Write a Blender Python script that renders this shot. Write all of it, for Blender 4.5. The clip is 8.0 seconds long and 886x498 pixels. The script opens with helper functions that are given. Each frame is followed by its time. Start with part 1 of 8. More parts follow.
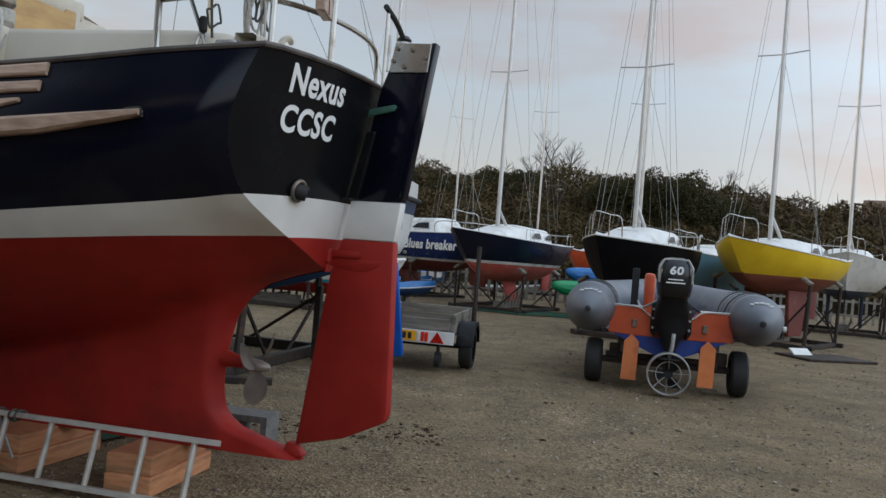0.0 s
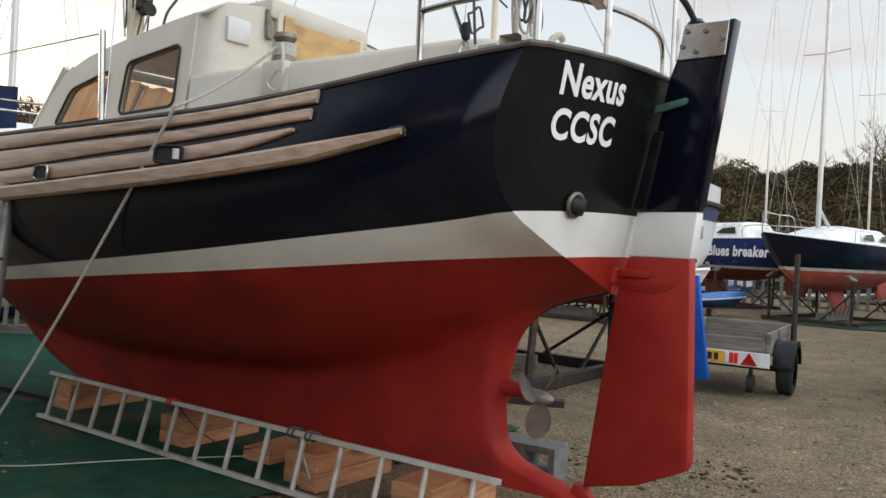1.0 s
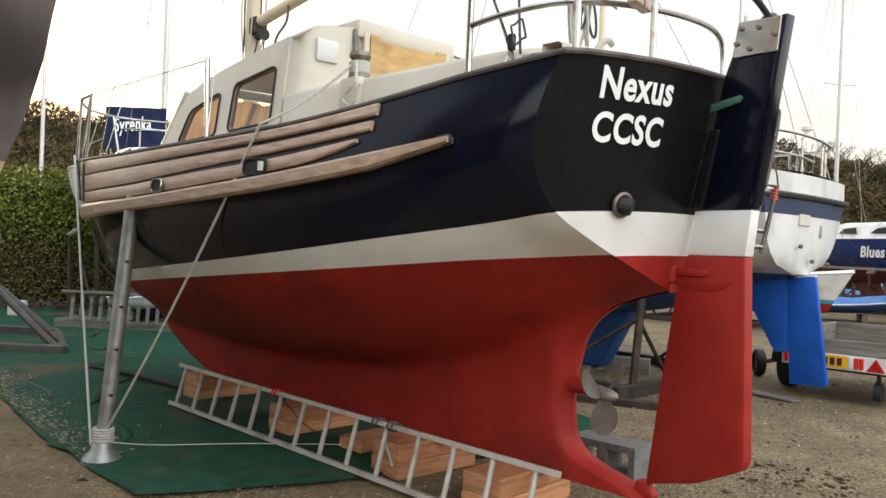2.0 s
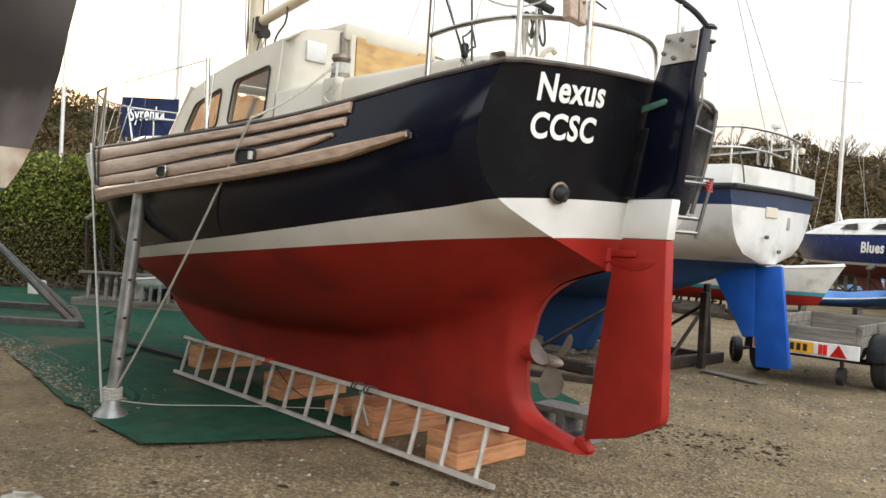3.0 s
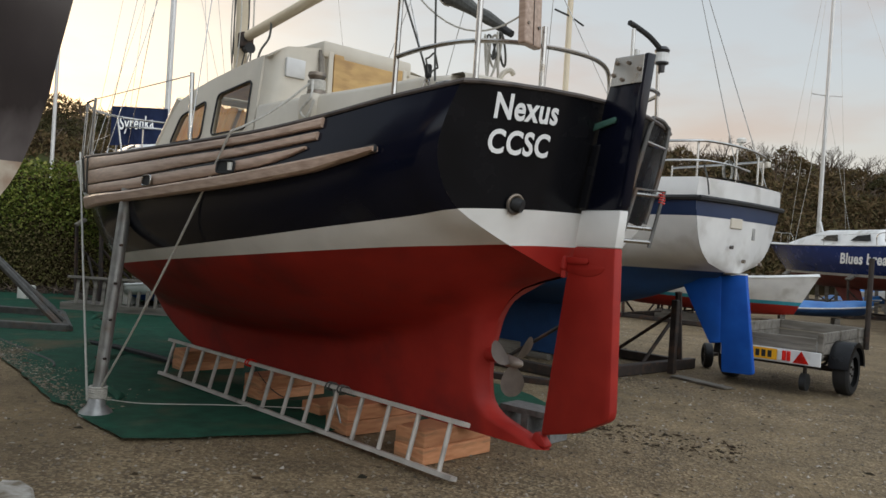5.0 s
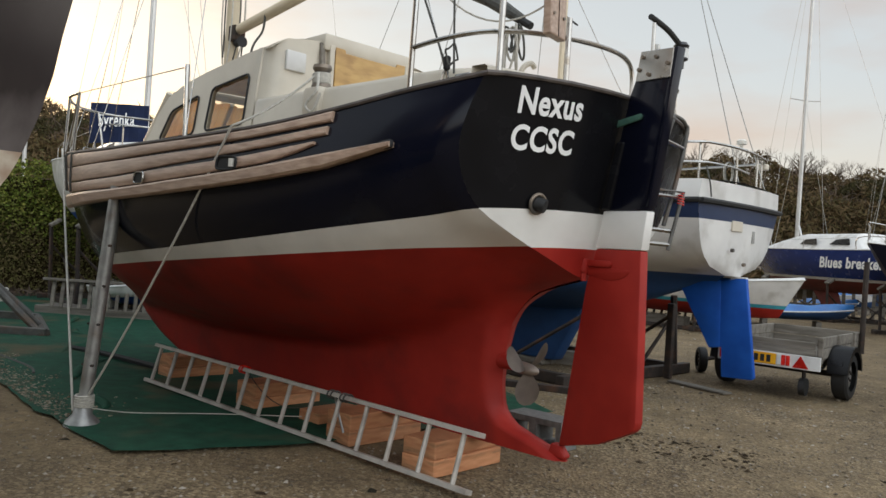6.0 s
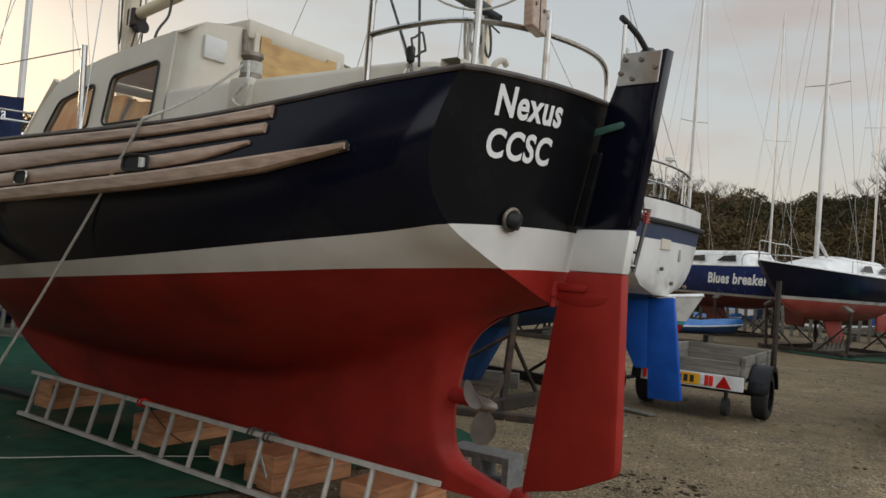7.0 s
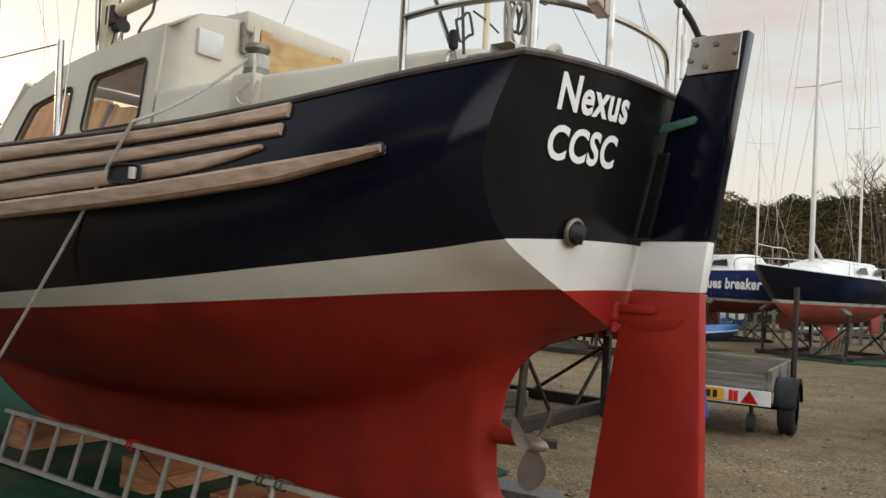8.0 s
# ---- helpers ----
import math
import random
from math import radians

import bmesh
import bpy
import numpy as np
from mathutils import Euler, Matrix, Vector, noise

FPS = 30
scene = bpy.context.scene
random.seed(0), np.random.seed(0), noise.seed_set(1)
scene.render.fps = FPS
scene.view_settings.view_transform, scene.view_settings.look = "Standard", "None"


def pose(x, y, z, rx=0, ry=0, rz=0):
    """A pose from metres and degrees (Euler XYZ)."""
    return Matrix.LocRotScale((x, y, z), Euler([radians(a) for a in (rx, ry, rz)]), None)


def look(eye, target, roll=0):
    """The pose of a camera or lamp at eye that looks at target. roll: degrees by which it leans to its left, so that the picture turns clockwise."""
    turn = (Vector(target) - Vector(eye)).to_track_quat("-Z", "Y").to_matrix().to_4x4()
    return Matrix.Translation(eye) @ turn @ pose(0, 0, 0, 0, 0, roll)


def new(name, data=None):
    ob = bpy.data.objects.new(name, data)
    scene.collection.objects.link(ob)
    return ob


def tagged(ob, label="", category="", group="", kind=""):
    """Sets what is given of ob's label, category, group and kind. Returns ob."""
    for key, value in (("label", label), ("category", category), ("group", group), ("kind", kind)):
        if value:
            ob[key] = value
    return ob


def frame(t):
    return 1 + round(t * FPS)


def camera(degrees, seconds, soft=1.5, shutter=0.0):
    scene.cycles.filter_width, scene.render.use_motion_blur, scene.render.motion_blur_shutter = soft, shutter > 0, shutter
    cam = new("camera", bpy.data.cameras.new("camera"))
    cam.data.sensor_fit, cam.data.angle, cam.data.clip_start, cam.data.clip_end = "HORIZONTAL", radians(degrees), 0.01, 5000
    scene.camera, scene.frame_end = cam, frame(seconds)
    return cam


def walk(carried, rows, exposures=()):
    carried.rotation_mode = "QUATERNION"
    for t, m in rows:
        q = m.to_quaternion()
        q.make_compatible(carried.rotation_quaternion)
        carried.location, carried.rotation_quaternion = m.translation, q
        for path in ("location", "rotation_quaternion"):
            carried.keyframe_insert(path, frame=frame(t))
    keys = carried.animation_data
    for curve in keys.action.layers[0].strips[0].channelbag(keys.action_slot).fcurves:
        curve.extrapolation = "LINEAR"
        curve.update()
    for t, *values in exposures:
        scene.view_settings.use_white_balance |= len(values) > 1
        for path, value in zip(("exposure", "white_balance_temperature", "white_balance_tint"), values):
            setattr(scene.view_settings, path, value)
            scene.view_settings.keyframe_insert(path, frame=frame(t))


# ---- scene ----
cam = camera(59.3, 8.0)
PATH = [
    (0, (-0.034, 0.239, 1.348), (-0.031, 2.239, 1.354), 5.2),
    (0.5, (-0.084, 0.533, 1.376), (-0.401, 2.508, 1.369), 4.5),
    (1, (-0.036, 0.663, 1.394), (-0.772, 2.522, 1.368), 3.3),
    (1.5, (0.128, 0.727, 1.413), (-0.863, 2.464, 1.378), 2.5),
    (1.7, (0.22, 0.714, 1.41), (-0.814, 2.426, 1.385), 2.25),
    (2.8, (0.78, 0.427, 1.36), (-0.319, 2.097, 1.305), 3.5),
    (3, (0.859, 0.381, 1.366), (-0.234, 2.055, 1.31), 3.5),
    (3.5, (1.019, 0.248, 1.36), (-0.064, 1.927, 1.295), 3.4),
    (4, (1.131, 0.216, 1.373), (0.047, 1.897, 1.326), 4.1),
    (4.5, (1.166, 0.224, 1.378), (0.061, 1.89, 1.342), 3.7),
    (4.7, (1.159, 0.227, 1.377), (0.06, 1.897, 1.344), 3.75),
    (5.8, (0.911, 0.271, 1.351), (-0.109, 1.991, 1.318), 4.1),
    (6, (0.833, 0.295, 1.349), (-0.188, 2.014, 1.328), 4.1),
    (6.5, (0.595, 0.448, 1.362), (-0.396, 2.185, 1.361), 4.9),
    (7, (0.302, 0.605, 1.368), (-0.465, 2.451, 1.395), 4.9),
    (7.5, (0.064, 0.815, 1.34), (-0.644, 2.686, 1.374), 4.7),
    (8, (-0.133, 0.966, 1.396), (-0.849, 2.832, 1.449), 3.7),
]
# levels the path: the true upright is a little off the z of the rows
UP = Vector((-0.012, 0.006, 1.0)).normalized()
AX = (Vector((1, 0, 0)) - UP * UP.x).normalized()
LEVEL = Matrix.Translation((0, 0, -0.06)) @ Matrix((AX, UP.cross(AX), UP)).to_4x4()
EXPOSURES = [(0.0, 0.10, 6500, 8), (0.5, 0.19, 6620, 9), (1.0, 0.70, 7100, 10), (1.5, 0.84, 7400, 10), (2.3, 1.18, 7550, 10), (3.0, 1.21, 7620, 10), (3.5, 0.78, 7480, 10),
             (4.0, 0.49, 7180, 10), (4.5, 0.26, 7080, 10), (5.3, 0.36, 7200, 10), (6.0, 0.46, 7330, 10), (6.5, 0.26, 7320, 10), (7.0, 0.16, 7420, 10), (7.5, 0.65, 7600, 10), (8.0, 0.60, 7650, 10)]
walk(cam, [(t, LEVEL @ look(eye, target, roll)) for t, eye, target, roll in PATH], EXPOSURES)

# ---------------------------------------------------------------- light
world = bpy.data.worlds.new("dusk_sky")
scene.world = world
world.use_nodes = True
wn, wl = world.node_tree.nodes, world.node_tree.links
wn.clear()
w_out = wn.new("ShaderNodeOutputWorld")
w_bg = wn.new("ShaderNodeBackground")
w_sky = wn.new("ShaderNodeTexSky")
w_sky.sky_type = 'NISHITA'
w_sky.sun_disc = False
SUN_EL, SUN_AZ = radians(7.0), radians(-62.0)
w_sky.sun_elevation, w_sky.sun_rotation = SUN_EL, SUN_AZ
w_sky.air_density, w_sky.dust_density, w_sky.ozone_density = 1.0, 1.5, 1.0
# soft grey evening cloud over the clear sky, warm low down
w_tc = wn.new("ShaderNodeTexCoord")
w_map = wn.new("ShaderNodeMapping")
w_map.inputs["Scale"].default_value = (1.0, 1.0, 3.4)
w_map.inputs["Location"].default_value = (0.35, 0.1, 0.2)
wl.new(w_tc.outputs["Generated"], w_map.inputs["Vector"])
w_n = wn.new("ShaderNodeTexNoise")
w_n.inputs["Scale"].default_value, w_n.inputs["Detail"].default_value = 2.3, 6.0
w_n.inputs["Roughness"].default_value = 0.5
wl.new(w_map.outputs["Vector"], w_n.inputs["Vector"])
w_cr = wn.new("ShaderNodeValToRGB")
w_cr.color_ramp.elements[0].position, w_cr.color_ramp.elements[1].position = 0.50, 0.66
w_cr.color_ramp.elements[0].color = (0.0, 0.0, 0.0, 1)
w_cr.color_ramp.elements[1].color = (1, 1, 1, 1)
wl.new(w_n.outputs["Fac"], w_cr.inputs["Fac"])
w_sep = wn.new("ShaderNodeSeparateXYZ")
wl.new(w_tc.outputs["Generated"], w_sep.inputs["Vector"])
w_h = wn.new("ShaderNodeValToRGB")
w_h.color_ramp.elements[0].position, w_h.color_ramp.elements[1].position = 0.02, 0.75
w_h.color_ramp.elements[0].color = (0.88, 0.80, 0.76, 1)
w_h.color_ramp.elements[1].color = (0.52, 0.63, 0.78, 1)
e = w_h.color_ramp.elements.new(0.22)
e.color = (0.74, 0.83, 0.95, 1)
wl.new(w_sep.outputs["Z"], w_h.inputs["Fac"])
w_c2 = wn.new("ShaderNodeValToRGB")
w_c2.color_ramp.elements[0].position, w_c2.color_ramp.elements[1].position = 0.05, 0.5
w_c2.color_ramp.elements[0].color = (0.80, 0.60, 0.53, 1)
w_c2.color_ramp.elements[1].color = (0.58, 0.59, 0.65, 1)
e = w_c2.color_ramp.elements.new(0.20)
e.color = (0.74, 0.65, 0.66, 1)
wl.new(w_sep.outputs["Z"], w_c2.inputs["Fac"])
w_mix = wn.new("ShaderNodeMixRGB")
wl.new(w_cr.outputs["Color"], w_mix.inputs[0])
wl.new(w_h.outputs["Color"], w_mix.inputs[1])
wl.new(w_c2.outputs["Color"], w_mix.inputs[2])
w_bg2 = wn.new("ShaderNodeBackground")
w_bg2.inputs["Strength"].default_value = 0.80
# thin cloud glows high in the south-east; the rest of the sky is duller
w_dot = wn.new("ShaderNodeVectorMath")
w_dot.operation = 'DOT_PRODUCT'
w_dot.inputs[1].default_value = (0.73, -0.33, 0.56)
wl.new(w_tc.outputs["Generated"], w_dot.inputs[0])
w_k = wn.new("ShaderNodeMath")
w_pos = wn.new("ShaderNodeMath")
w_pos.operation = 'SMOOTH_MAX'
w_pos.inputs[1].default_value, w_pos.inputs[2].default_value = 0.0, 0.35
wl.new(w_dot.outputs["Value"], w_pos.inputs[0])
w_k.operation = 'MULTIPLY_ADD'
w_k.inputs[1].default_value, w_k.inputs[2].default_value = 2.1, 0.68
wl.new(w_pos.outputs[0], w_k.inputs[0])
w_sc = wn.new("ShaderNodeVectorMath")
w_sc.operation = 'SCALE'
wl.new(w_mix.outputs["Color"], w_sc.inputs[0])
wl.new(w_k.outputs[0], w_sc.inputs["Scale"])
wl.new(w_sc.outputs["Vector"], w_bg2.inputs["Color"])
wl.new(w_sky.outputs["Color"], w_bg.inputs["Color"])
w_bg.inputs["Strength"].default_value = 0.03
w_add = wn.new("ShaderNodeAddShader")
wl.new(w_bg.outputs[0], w_add.inputs[0])
wl.new(w_bg2.outputs[0], w_add.inputs[1])
wl.new(w_add.outputs[0], w_out.inputs["Surface"])

sun_data = bpy.data.lights.new("sun", 'SUN')
sun_data.energy, sun_data.angle, sun_data.color = 0.5, radians(14), (1.0, 0.80, 0.62)
sun = new("sun", sun_data)
sun_dir = Vector((math.sin(-SUN_AZ) * -1, math.cos(SUN_AZ), math.tan(SUN_EL))).normalized()
sun.matrix_basis = look(sun_dir * 60, (0, 0, 0))


# ---------------------------------------------------------------- materials
def material(name, c1, c2=None, scale=8.0, rough=0.5, metal=0.0, bump=0.0, bump_scale=60.0, spots=None, spot_at=0.68,
             stretch=(1, 1, 1), coat=0.0, detail=6.0, rvar=0.1, spec=0.5, vary=0.0, spot_scale=1.7):
    """Two-scale noise between two base colours, optional stains, fine relief."""
    m = bpy.data.materials.new(name)
    m.use_nodes = True
    nt = m.node_tree
    n, l = nt.nodes, nt.links
    b = n["Principled BSDF"]
    c2 = c2 or tuple(min(1, v * 1.18 + 0.004) for v in c1)
    tc = n.new("ShaderNodeTexCoord")
    mp = n.new("ShaderNodeMapping")
    mp.inputs["Scale"].default_value = stretch
    l.new(tc.outputs["Object"], mp.inputs["Vector"])
    t1 = n.new("ShaderNodeTexNoise")
    t1.inputs["Scale"].default_value, t1.inputs["Detail"].default_value = scale, detail
    l.new(mp.outputs["Vector"], t1.inputs["Vector"])
    ramp = n.new("ShaderNodeValToRGB")
    ramp.color_ramp.elements[0].position, ramp.color_ramp.elements[1].position = 0.3, 0.7
    ramp.color_ramp.elements[0].color, ramp.color_ramp.elements[1].color = (*c1, 1), (*c2, 1)
    l.new(t1.outputs["Fac"], ramp.inputs["Fac"])
    col = ramp.outputs["Color"]
    if spots:
        t3 = n.new("ShaderNodeTexNoise")
        t3.inputs["Scale"].default_value, t3.inputs["Detail"].default_value = spot_scale, 8.0
        l.new(mp.outputs["Vector"], t3.inputs["Vector"])
        r3 = n.new("ShaderNodeValToRGB")
        r3.color_ramp.elements[0].position, r3.color_ramp.elements[1].position = spot_at - 0.12, spot_at + 0.06
        l.new(t3.outputs["Fac"], r3.inputs["Fac"])
        mx = n.new("ShaderNodeMixRGB")
        mx.inputs[2].default_value = (*spots, 1)
        l.new(r3.outputs["Color"], mx.inputs[0])
        l.new(col, mx.inputs[1])
        col = mx.outputs["Color"]
    if vary:
        oi = n.new("ShaderNodeObjectInfo")
        mr = n.new("ShaderNodeMapRange")
        mr.inputs["To Min"].default_value, mr.inputs["To Max"].default_value = 1 - vary, 1 + vary
        l.new(oi.outputs["Random"], mr.inputs["Value"])
        hv = n.new("ShaderNodeHueSaturation")
        l.new(mr.outputs[0], hv.inputs["Value"])
        l.new(col, hv.inputs["Color"])
        col = hv.outputs["Color"]
    l.new(col, b.inputs["Base Color"])
    t2 = n.new("ShaderNodeTexNoise")
    t2.inputs["Scale"].default_value, t2.inputs["Detail"].default_value = bump_scale, 4.0
    l.new(mp.outputs["Vector"], t2.inputs["Vector"])
    rr = n.new("ShaderNodeMapRange")
    rr.inputs["To Min"].default_value, rr.inputs["To Max"].default_value = max(0.02, rough - rvar), min(1, rough + rvar)
    l.new(t1.outputs["Fac"], rr.inputs["Value"])
    l.new(rr.outputs[0], b.inputs["Roughness"])
    if bump:
        bp = n.new("ShaderNodeBump")
        bp.inputs["Strength"].default_value, bp.inputs["Distance"].default_value = min(1, bump * 4), 0.01 * bump * 4
        l.new(t2.outputs["Fac"], bp.inputs["Height"])
        l.new(bp.outputs["Normal"], b.inputs["Normal"])
    b.inputs["Metallic"].default_value = metal
    b.inputs["Specular IOR Level"].default_value = spec
    b.inputs["Coat Weight"].default_value = coat
    b.inputs["Coat Roughness"].default_value = 0.12
    return m


NAVY = material("navy_topside_paint", (0.003, 0.004, 0.010), (0.005, 0.006, 0.014), 3, 0.15, bump=0.004, bump_scale=5, rvar=0.04, spec=0.26, spots=(0.012, 0.012, 0.016), spot_at=0.72, spot_scale=2.5)
NAVY_DULL = material("charcoal_transom_paint", (0.006, 0.006, 0.007), (0.009, 0.009, 0.011), 4, 0.26, bump=0.008, bump_scale=12, spec=0.18, spots=(0.018, 0.018, 0.019), spot_at=0.74)
WHITE = material("white_gelcoat", (0.60, 0.59, 0.57), (0.74, 0.73, 0.70), 3, 0.32, bump=0.01, bump_scale=30, spots=(0.44, 0.42, 0.38), spot_at=0.66, spot_scale=2.6)
CREAM = material("cream_gelcoat", (0.54, 0.485, 0.395), (0.62, 0.565, 0.47), 4, 0.38, bump=0.012, bump_scale=40, spots=(0.47, 0.44, 0.38), spot_at=0.72)
STRIPE = material("white_boot_stripe", (0.66, 0.645, 0.61), (0.75, 0.735, 0.70), 5, 0.35, bump=0.01, bump_scale=20, spots=(0.55, 0.53, 0.49), spot_at=0.76)
RED = material("red_antifouling", (0.262, 0.013, 0.009), (0.35, 0.022, 0.014), 5, 0.58, spec=0.3, bump=0.03, bump_scale=45, spots=(0.185, 0.014, 0.011), spot_at=0.66, spot_scale=2.2)
TEAK = material("weathered_teak", (0.33, 0.215, 0.155), (0.55, 0.395, 0.30), 9, 0.40, bump=0.03, bump_scale=60, stretch=(0.35, 6, 6), spots=(0.19, 0.12, 0.085), spot_at=0.72, vary=0.12)
PLY = material("varnished_plywood", (0.42, 0.24, 0.075), (0.58, 0.36, 0.13), 5, 0.38, bump=0.015, bump_scale=40, stretch=(1, 1, 3), spots=(0.30, 0.15, 0.045), spot_at=0.66, spot_scale=4)
TIMBER = material("sawn_softwood", (0.42, 0.165, 0.07), (0.60, 0.285, 0.14), 7, 0.75, bump=0.08, bump_scale=70, stretch=(0.8, 0.8, 5), spots=(0.26, 0.14, 0.07), spot_at=0.66, spot_scale=5, vary=0.12)
ALU = material("dull_aluminium", (0.40, 0.37, 0.33), (0.53, 0.49, 0.44), 14, 0.5, metal=0.35, bump=0.02, bump_scale=90, spots=(0.28, 0.25, 0.22), spot_at=0.64, spot_scale=7)
GALV = material("galvanised_steel", (0.30, 0.30, 0.29), (0.45, 0.45, 0.43), 20, 0.5, metal=0.7, bump=0.02, bump_scale=90, spots=(0.22, 0.19, 0.16), spot_at=0.66, spot_scale=5)
DULL_STEEL = material("dull_grey_steel", (0.07, 0.068, 0.062), (0.13, 0.125, 0.115), 12, 0.6, metal=0.3, bump=0.03, bump_scale=60, spots=(0.12, 0.07, 0.04), spot_at=0.66, spot_scale=4)
PROP = material("scoured_bronze", (0.20, 0.16, 0.135), (0.30, 0.25, 0.21), 9, 0.45, metal=0.4, bump=0.03, bump_scale=60, spots=(0.14, 0.12, 0.10), spot_at=0.64)
STEEL = material("stainless_steel", (0.36, 0.35, 0.33), (0.48, 0.47, 0.45), 12, 0.24, metal=1.0, spots=(0.30, 0.26, 0.21), spot_at=0.68, spot_scale=6)
RUST = material("rusty_steel", (0.020, 0.016, 0.013), (0.050, 0.034, 0.026), 12, 0.75, metal=0.15, bump=0.06, bump_scale=80, spots=(0.085, 0.042, 0.024), spot_at=0.66, spot_scale=6)
BLACK = material("black_rubber", (0.010, 0.010, 0.010), (0.020, 0.020, 0.020), 20, 0.7, bump=0.03)
BLACK_GLOSS = material("black_plastic", (0.008, 0.008, 0.010), (0.014, 0.014, 0.016), 9, 0.3)
BRONZE = material("dull_bronze", (0.19, 0.15, 0.115), (0.30, 0.25, 0.20), 14, 0.5, metal=0.6, bump=0.02, spots=(0.12, 0.11, 0.10), spot_at=0.6, spot_scale=8)
VERDIGRIS = material("verdigris_bronze", (0.035, 0.10, 0.075), (0.065, 0.16, 0.12), 25, 0.6, metal=0.2, bump=0.03)
CONCRETE = material("grey_concrete_block", (0.11, 0.107, 0.10), (0.19, 0.185, 0.175), 25, 0.9, bump=0.12, bump_scale=120)
NET = material("green_ground_netting", (0.005, 0.040, 0.023), (0.017, 0.085, 0.050), 9, 0.80, spec=0.2, bump=0.12, bump_scale=90, spots=(0.10, 0.075, 0.042), spot_at=0.66, spot_scale=1.3)
LETTER = material("white_vinyl_letters", (0.80, 0.80, 0.79), (0.86, 0.86, 0.85), 6, 0.35)
ROPE = material("pale_rope", (0.42, 0.40, 0.35), (0.58, 0.55, 0.49), 60, 0.85, bump=0.1, bump_scale=200)
DARK_ROPE = material("dark_rope", (0.05, 0.05, 0.045), (0.10, 0.10, 0.09), 60, 0.85, bump=0.1, bump_scale=200)
BLUE_AF = material("bright_blue_antifouling", (0.004, 0.062, 0.31), (0.008, 0.095, 0.42), 5, 0.5, spec=0.2, bump=0.02, spots=(0.012, 0.07, 0.24), spot_at=0.66)
BLUE_DK = material("deep_blue_antifouling", (0.008, 0.045, 0.14), (0.014, 0.07, 0.20), 5, 0.6, bump=0.02)
BLUE_TOP = material("royal_blue_topside", (0.006, 0.022, 0.115), (0.010, 0.032, 0.15), 4, 0.25)
BAND = material("navy_band", (0.015, 0.03, 0.075), (0.022, 0.042, 0.10), 4, 0.35)
RED_DK = material("maroon_antifouling", (0.11, 0.018, 0.014), (0.17, 0.028, 0.02), 5, 0.65, bump=0.03, spots=(0.2, 0.06, 0.045), spot_at=0.7)
RED_PALE = material("pinkish_red_antifouling", (0.46, 0.075, 0.06), (0.58, 0.13, 0.10), 3, 0.65, bump=0.03, spots=(0.5, 0.22, 0.18), spot_at=0.66)
BLACK_TOP = material("black_topside", (0.003, 0.003, 0.004), (0.005, 0.005, 0.006), 4, 0.42, spec=0.06)
YELLOW = material("yellow_topside", (0.72, 0.47, 0.012), (0.82, 0.56, 0.025), 3, 0.32, spots=(0.6, 0.38, 0.02), spot_at=0.74)
TEAL_BLUE = material("grey_blue_topside", (0.17, 0.37, 0.52), (0.22, 0.44, 0.60), 3, 0.4)
HYPALON = material("grey_inflatable_fabric", (0.105, 0.115, 0.135), (0.15, 0.16, 0.185), 5, 0.5, bump=0.02, spots=(0.19, 0.20, 0.22), spot_at=0.7, spot_scale=3)
ORANGE = material("orange_red_paint", (0.48, 0.065, 0.018), (0.60, 0.10, 0.03), 6, 0.45, spots=(0.35, 0.05, 0.02), spot_at=0.68, spot_scale=4)
ORANGE_BD = material("orange_board", (0.62, 0.17, 0.05), (0.75, 0.24, 0.08), 6, 0.5, spots=(0.5, 0.13, 0.05), spot_at=0.66, spot_scale=6)
MASTA = material("pale_mast_alloy", (0.48, 0.475, 0.46), (0.60, 0.595, 0.58), 3, 0.4, metal=0.5)
MASTC = material("cream_mast_paint", (0.55, 0.46, 0.32), (0.66, 0.56, 0.41), 3, 0.5)
OLDWOOD = material("grey_weathered_planks", (0.12, 0.105, 0.085), (0.24, 0.215, 0.18), 6, 0.8, bump=0.06, bump_scale=60, stretch=(0.5, 4, 4), spots=(0.07, 0.06, 0.045), spot_at=0.66, spot_scale=3, vary=0.15)
SHEET = material("white_board", (0.6, 0.6, 0.58), (0.72, 0.72, 0.70), 6, 0.5, spots=(0.4, 0.38, 0.34), spot_at=0.7, spot_scale=4)
PLATE_Y = material("yellow_plate", (0.78, 0.36, 0.015), (0.84, 0.42, 0.02), 6, 0.4)
REFL = material("red_reflector", (0.62, 0.02, 0.012), (0.75, 0.03, 0.018), 30, 0.25)
CLOTH = material("navy_dodger_cloth", (0.012, 0.024, 0.075), (0.02, 0.036, 0.10), 8, 0.85, bump=0.04, bump_scale=25)
TARP = material("blue_tarpaulin", (0.012, 0.11, 0.34), (0.03, 0.19, 0.48), 4, 0.45, bump=0.08, bump_scale=9)
KGREEN = material("green_canoe_plastic", (0.01, 0.25, 0.09), (0.02, 0.33, 0.12), 4, 0.35)
WAKE = material("dark_hatch_glass", (0.012, 0.014, 0.016), (0.02, 0.022, 0.025), 4, 0.1)
# pale spots paint sky reflections into the dark hull colour
BLOTCH = material("grey_hull_painted_sheen", (0.018, 0.014, 0.015), (0.048, 0.038, 0.038), 1.6, 0.20, bump=0.015, bump_scale=10, spots=(0.20, 0.175, 0.17), spot_at=0.54, spot_scale=1.5, spec=0.6, stretch=(1.0, 1.0, 0.5))
RUSTCREAM = material("stained_cream_band", (0.42, 0.36, 0.28), (0.55, 0.49, 0.40), 4, 0.6, spots=(0.20, 0.09, 0.04), spot_at=0.55, spot_scale=4.5)
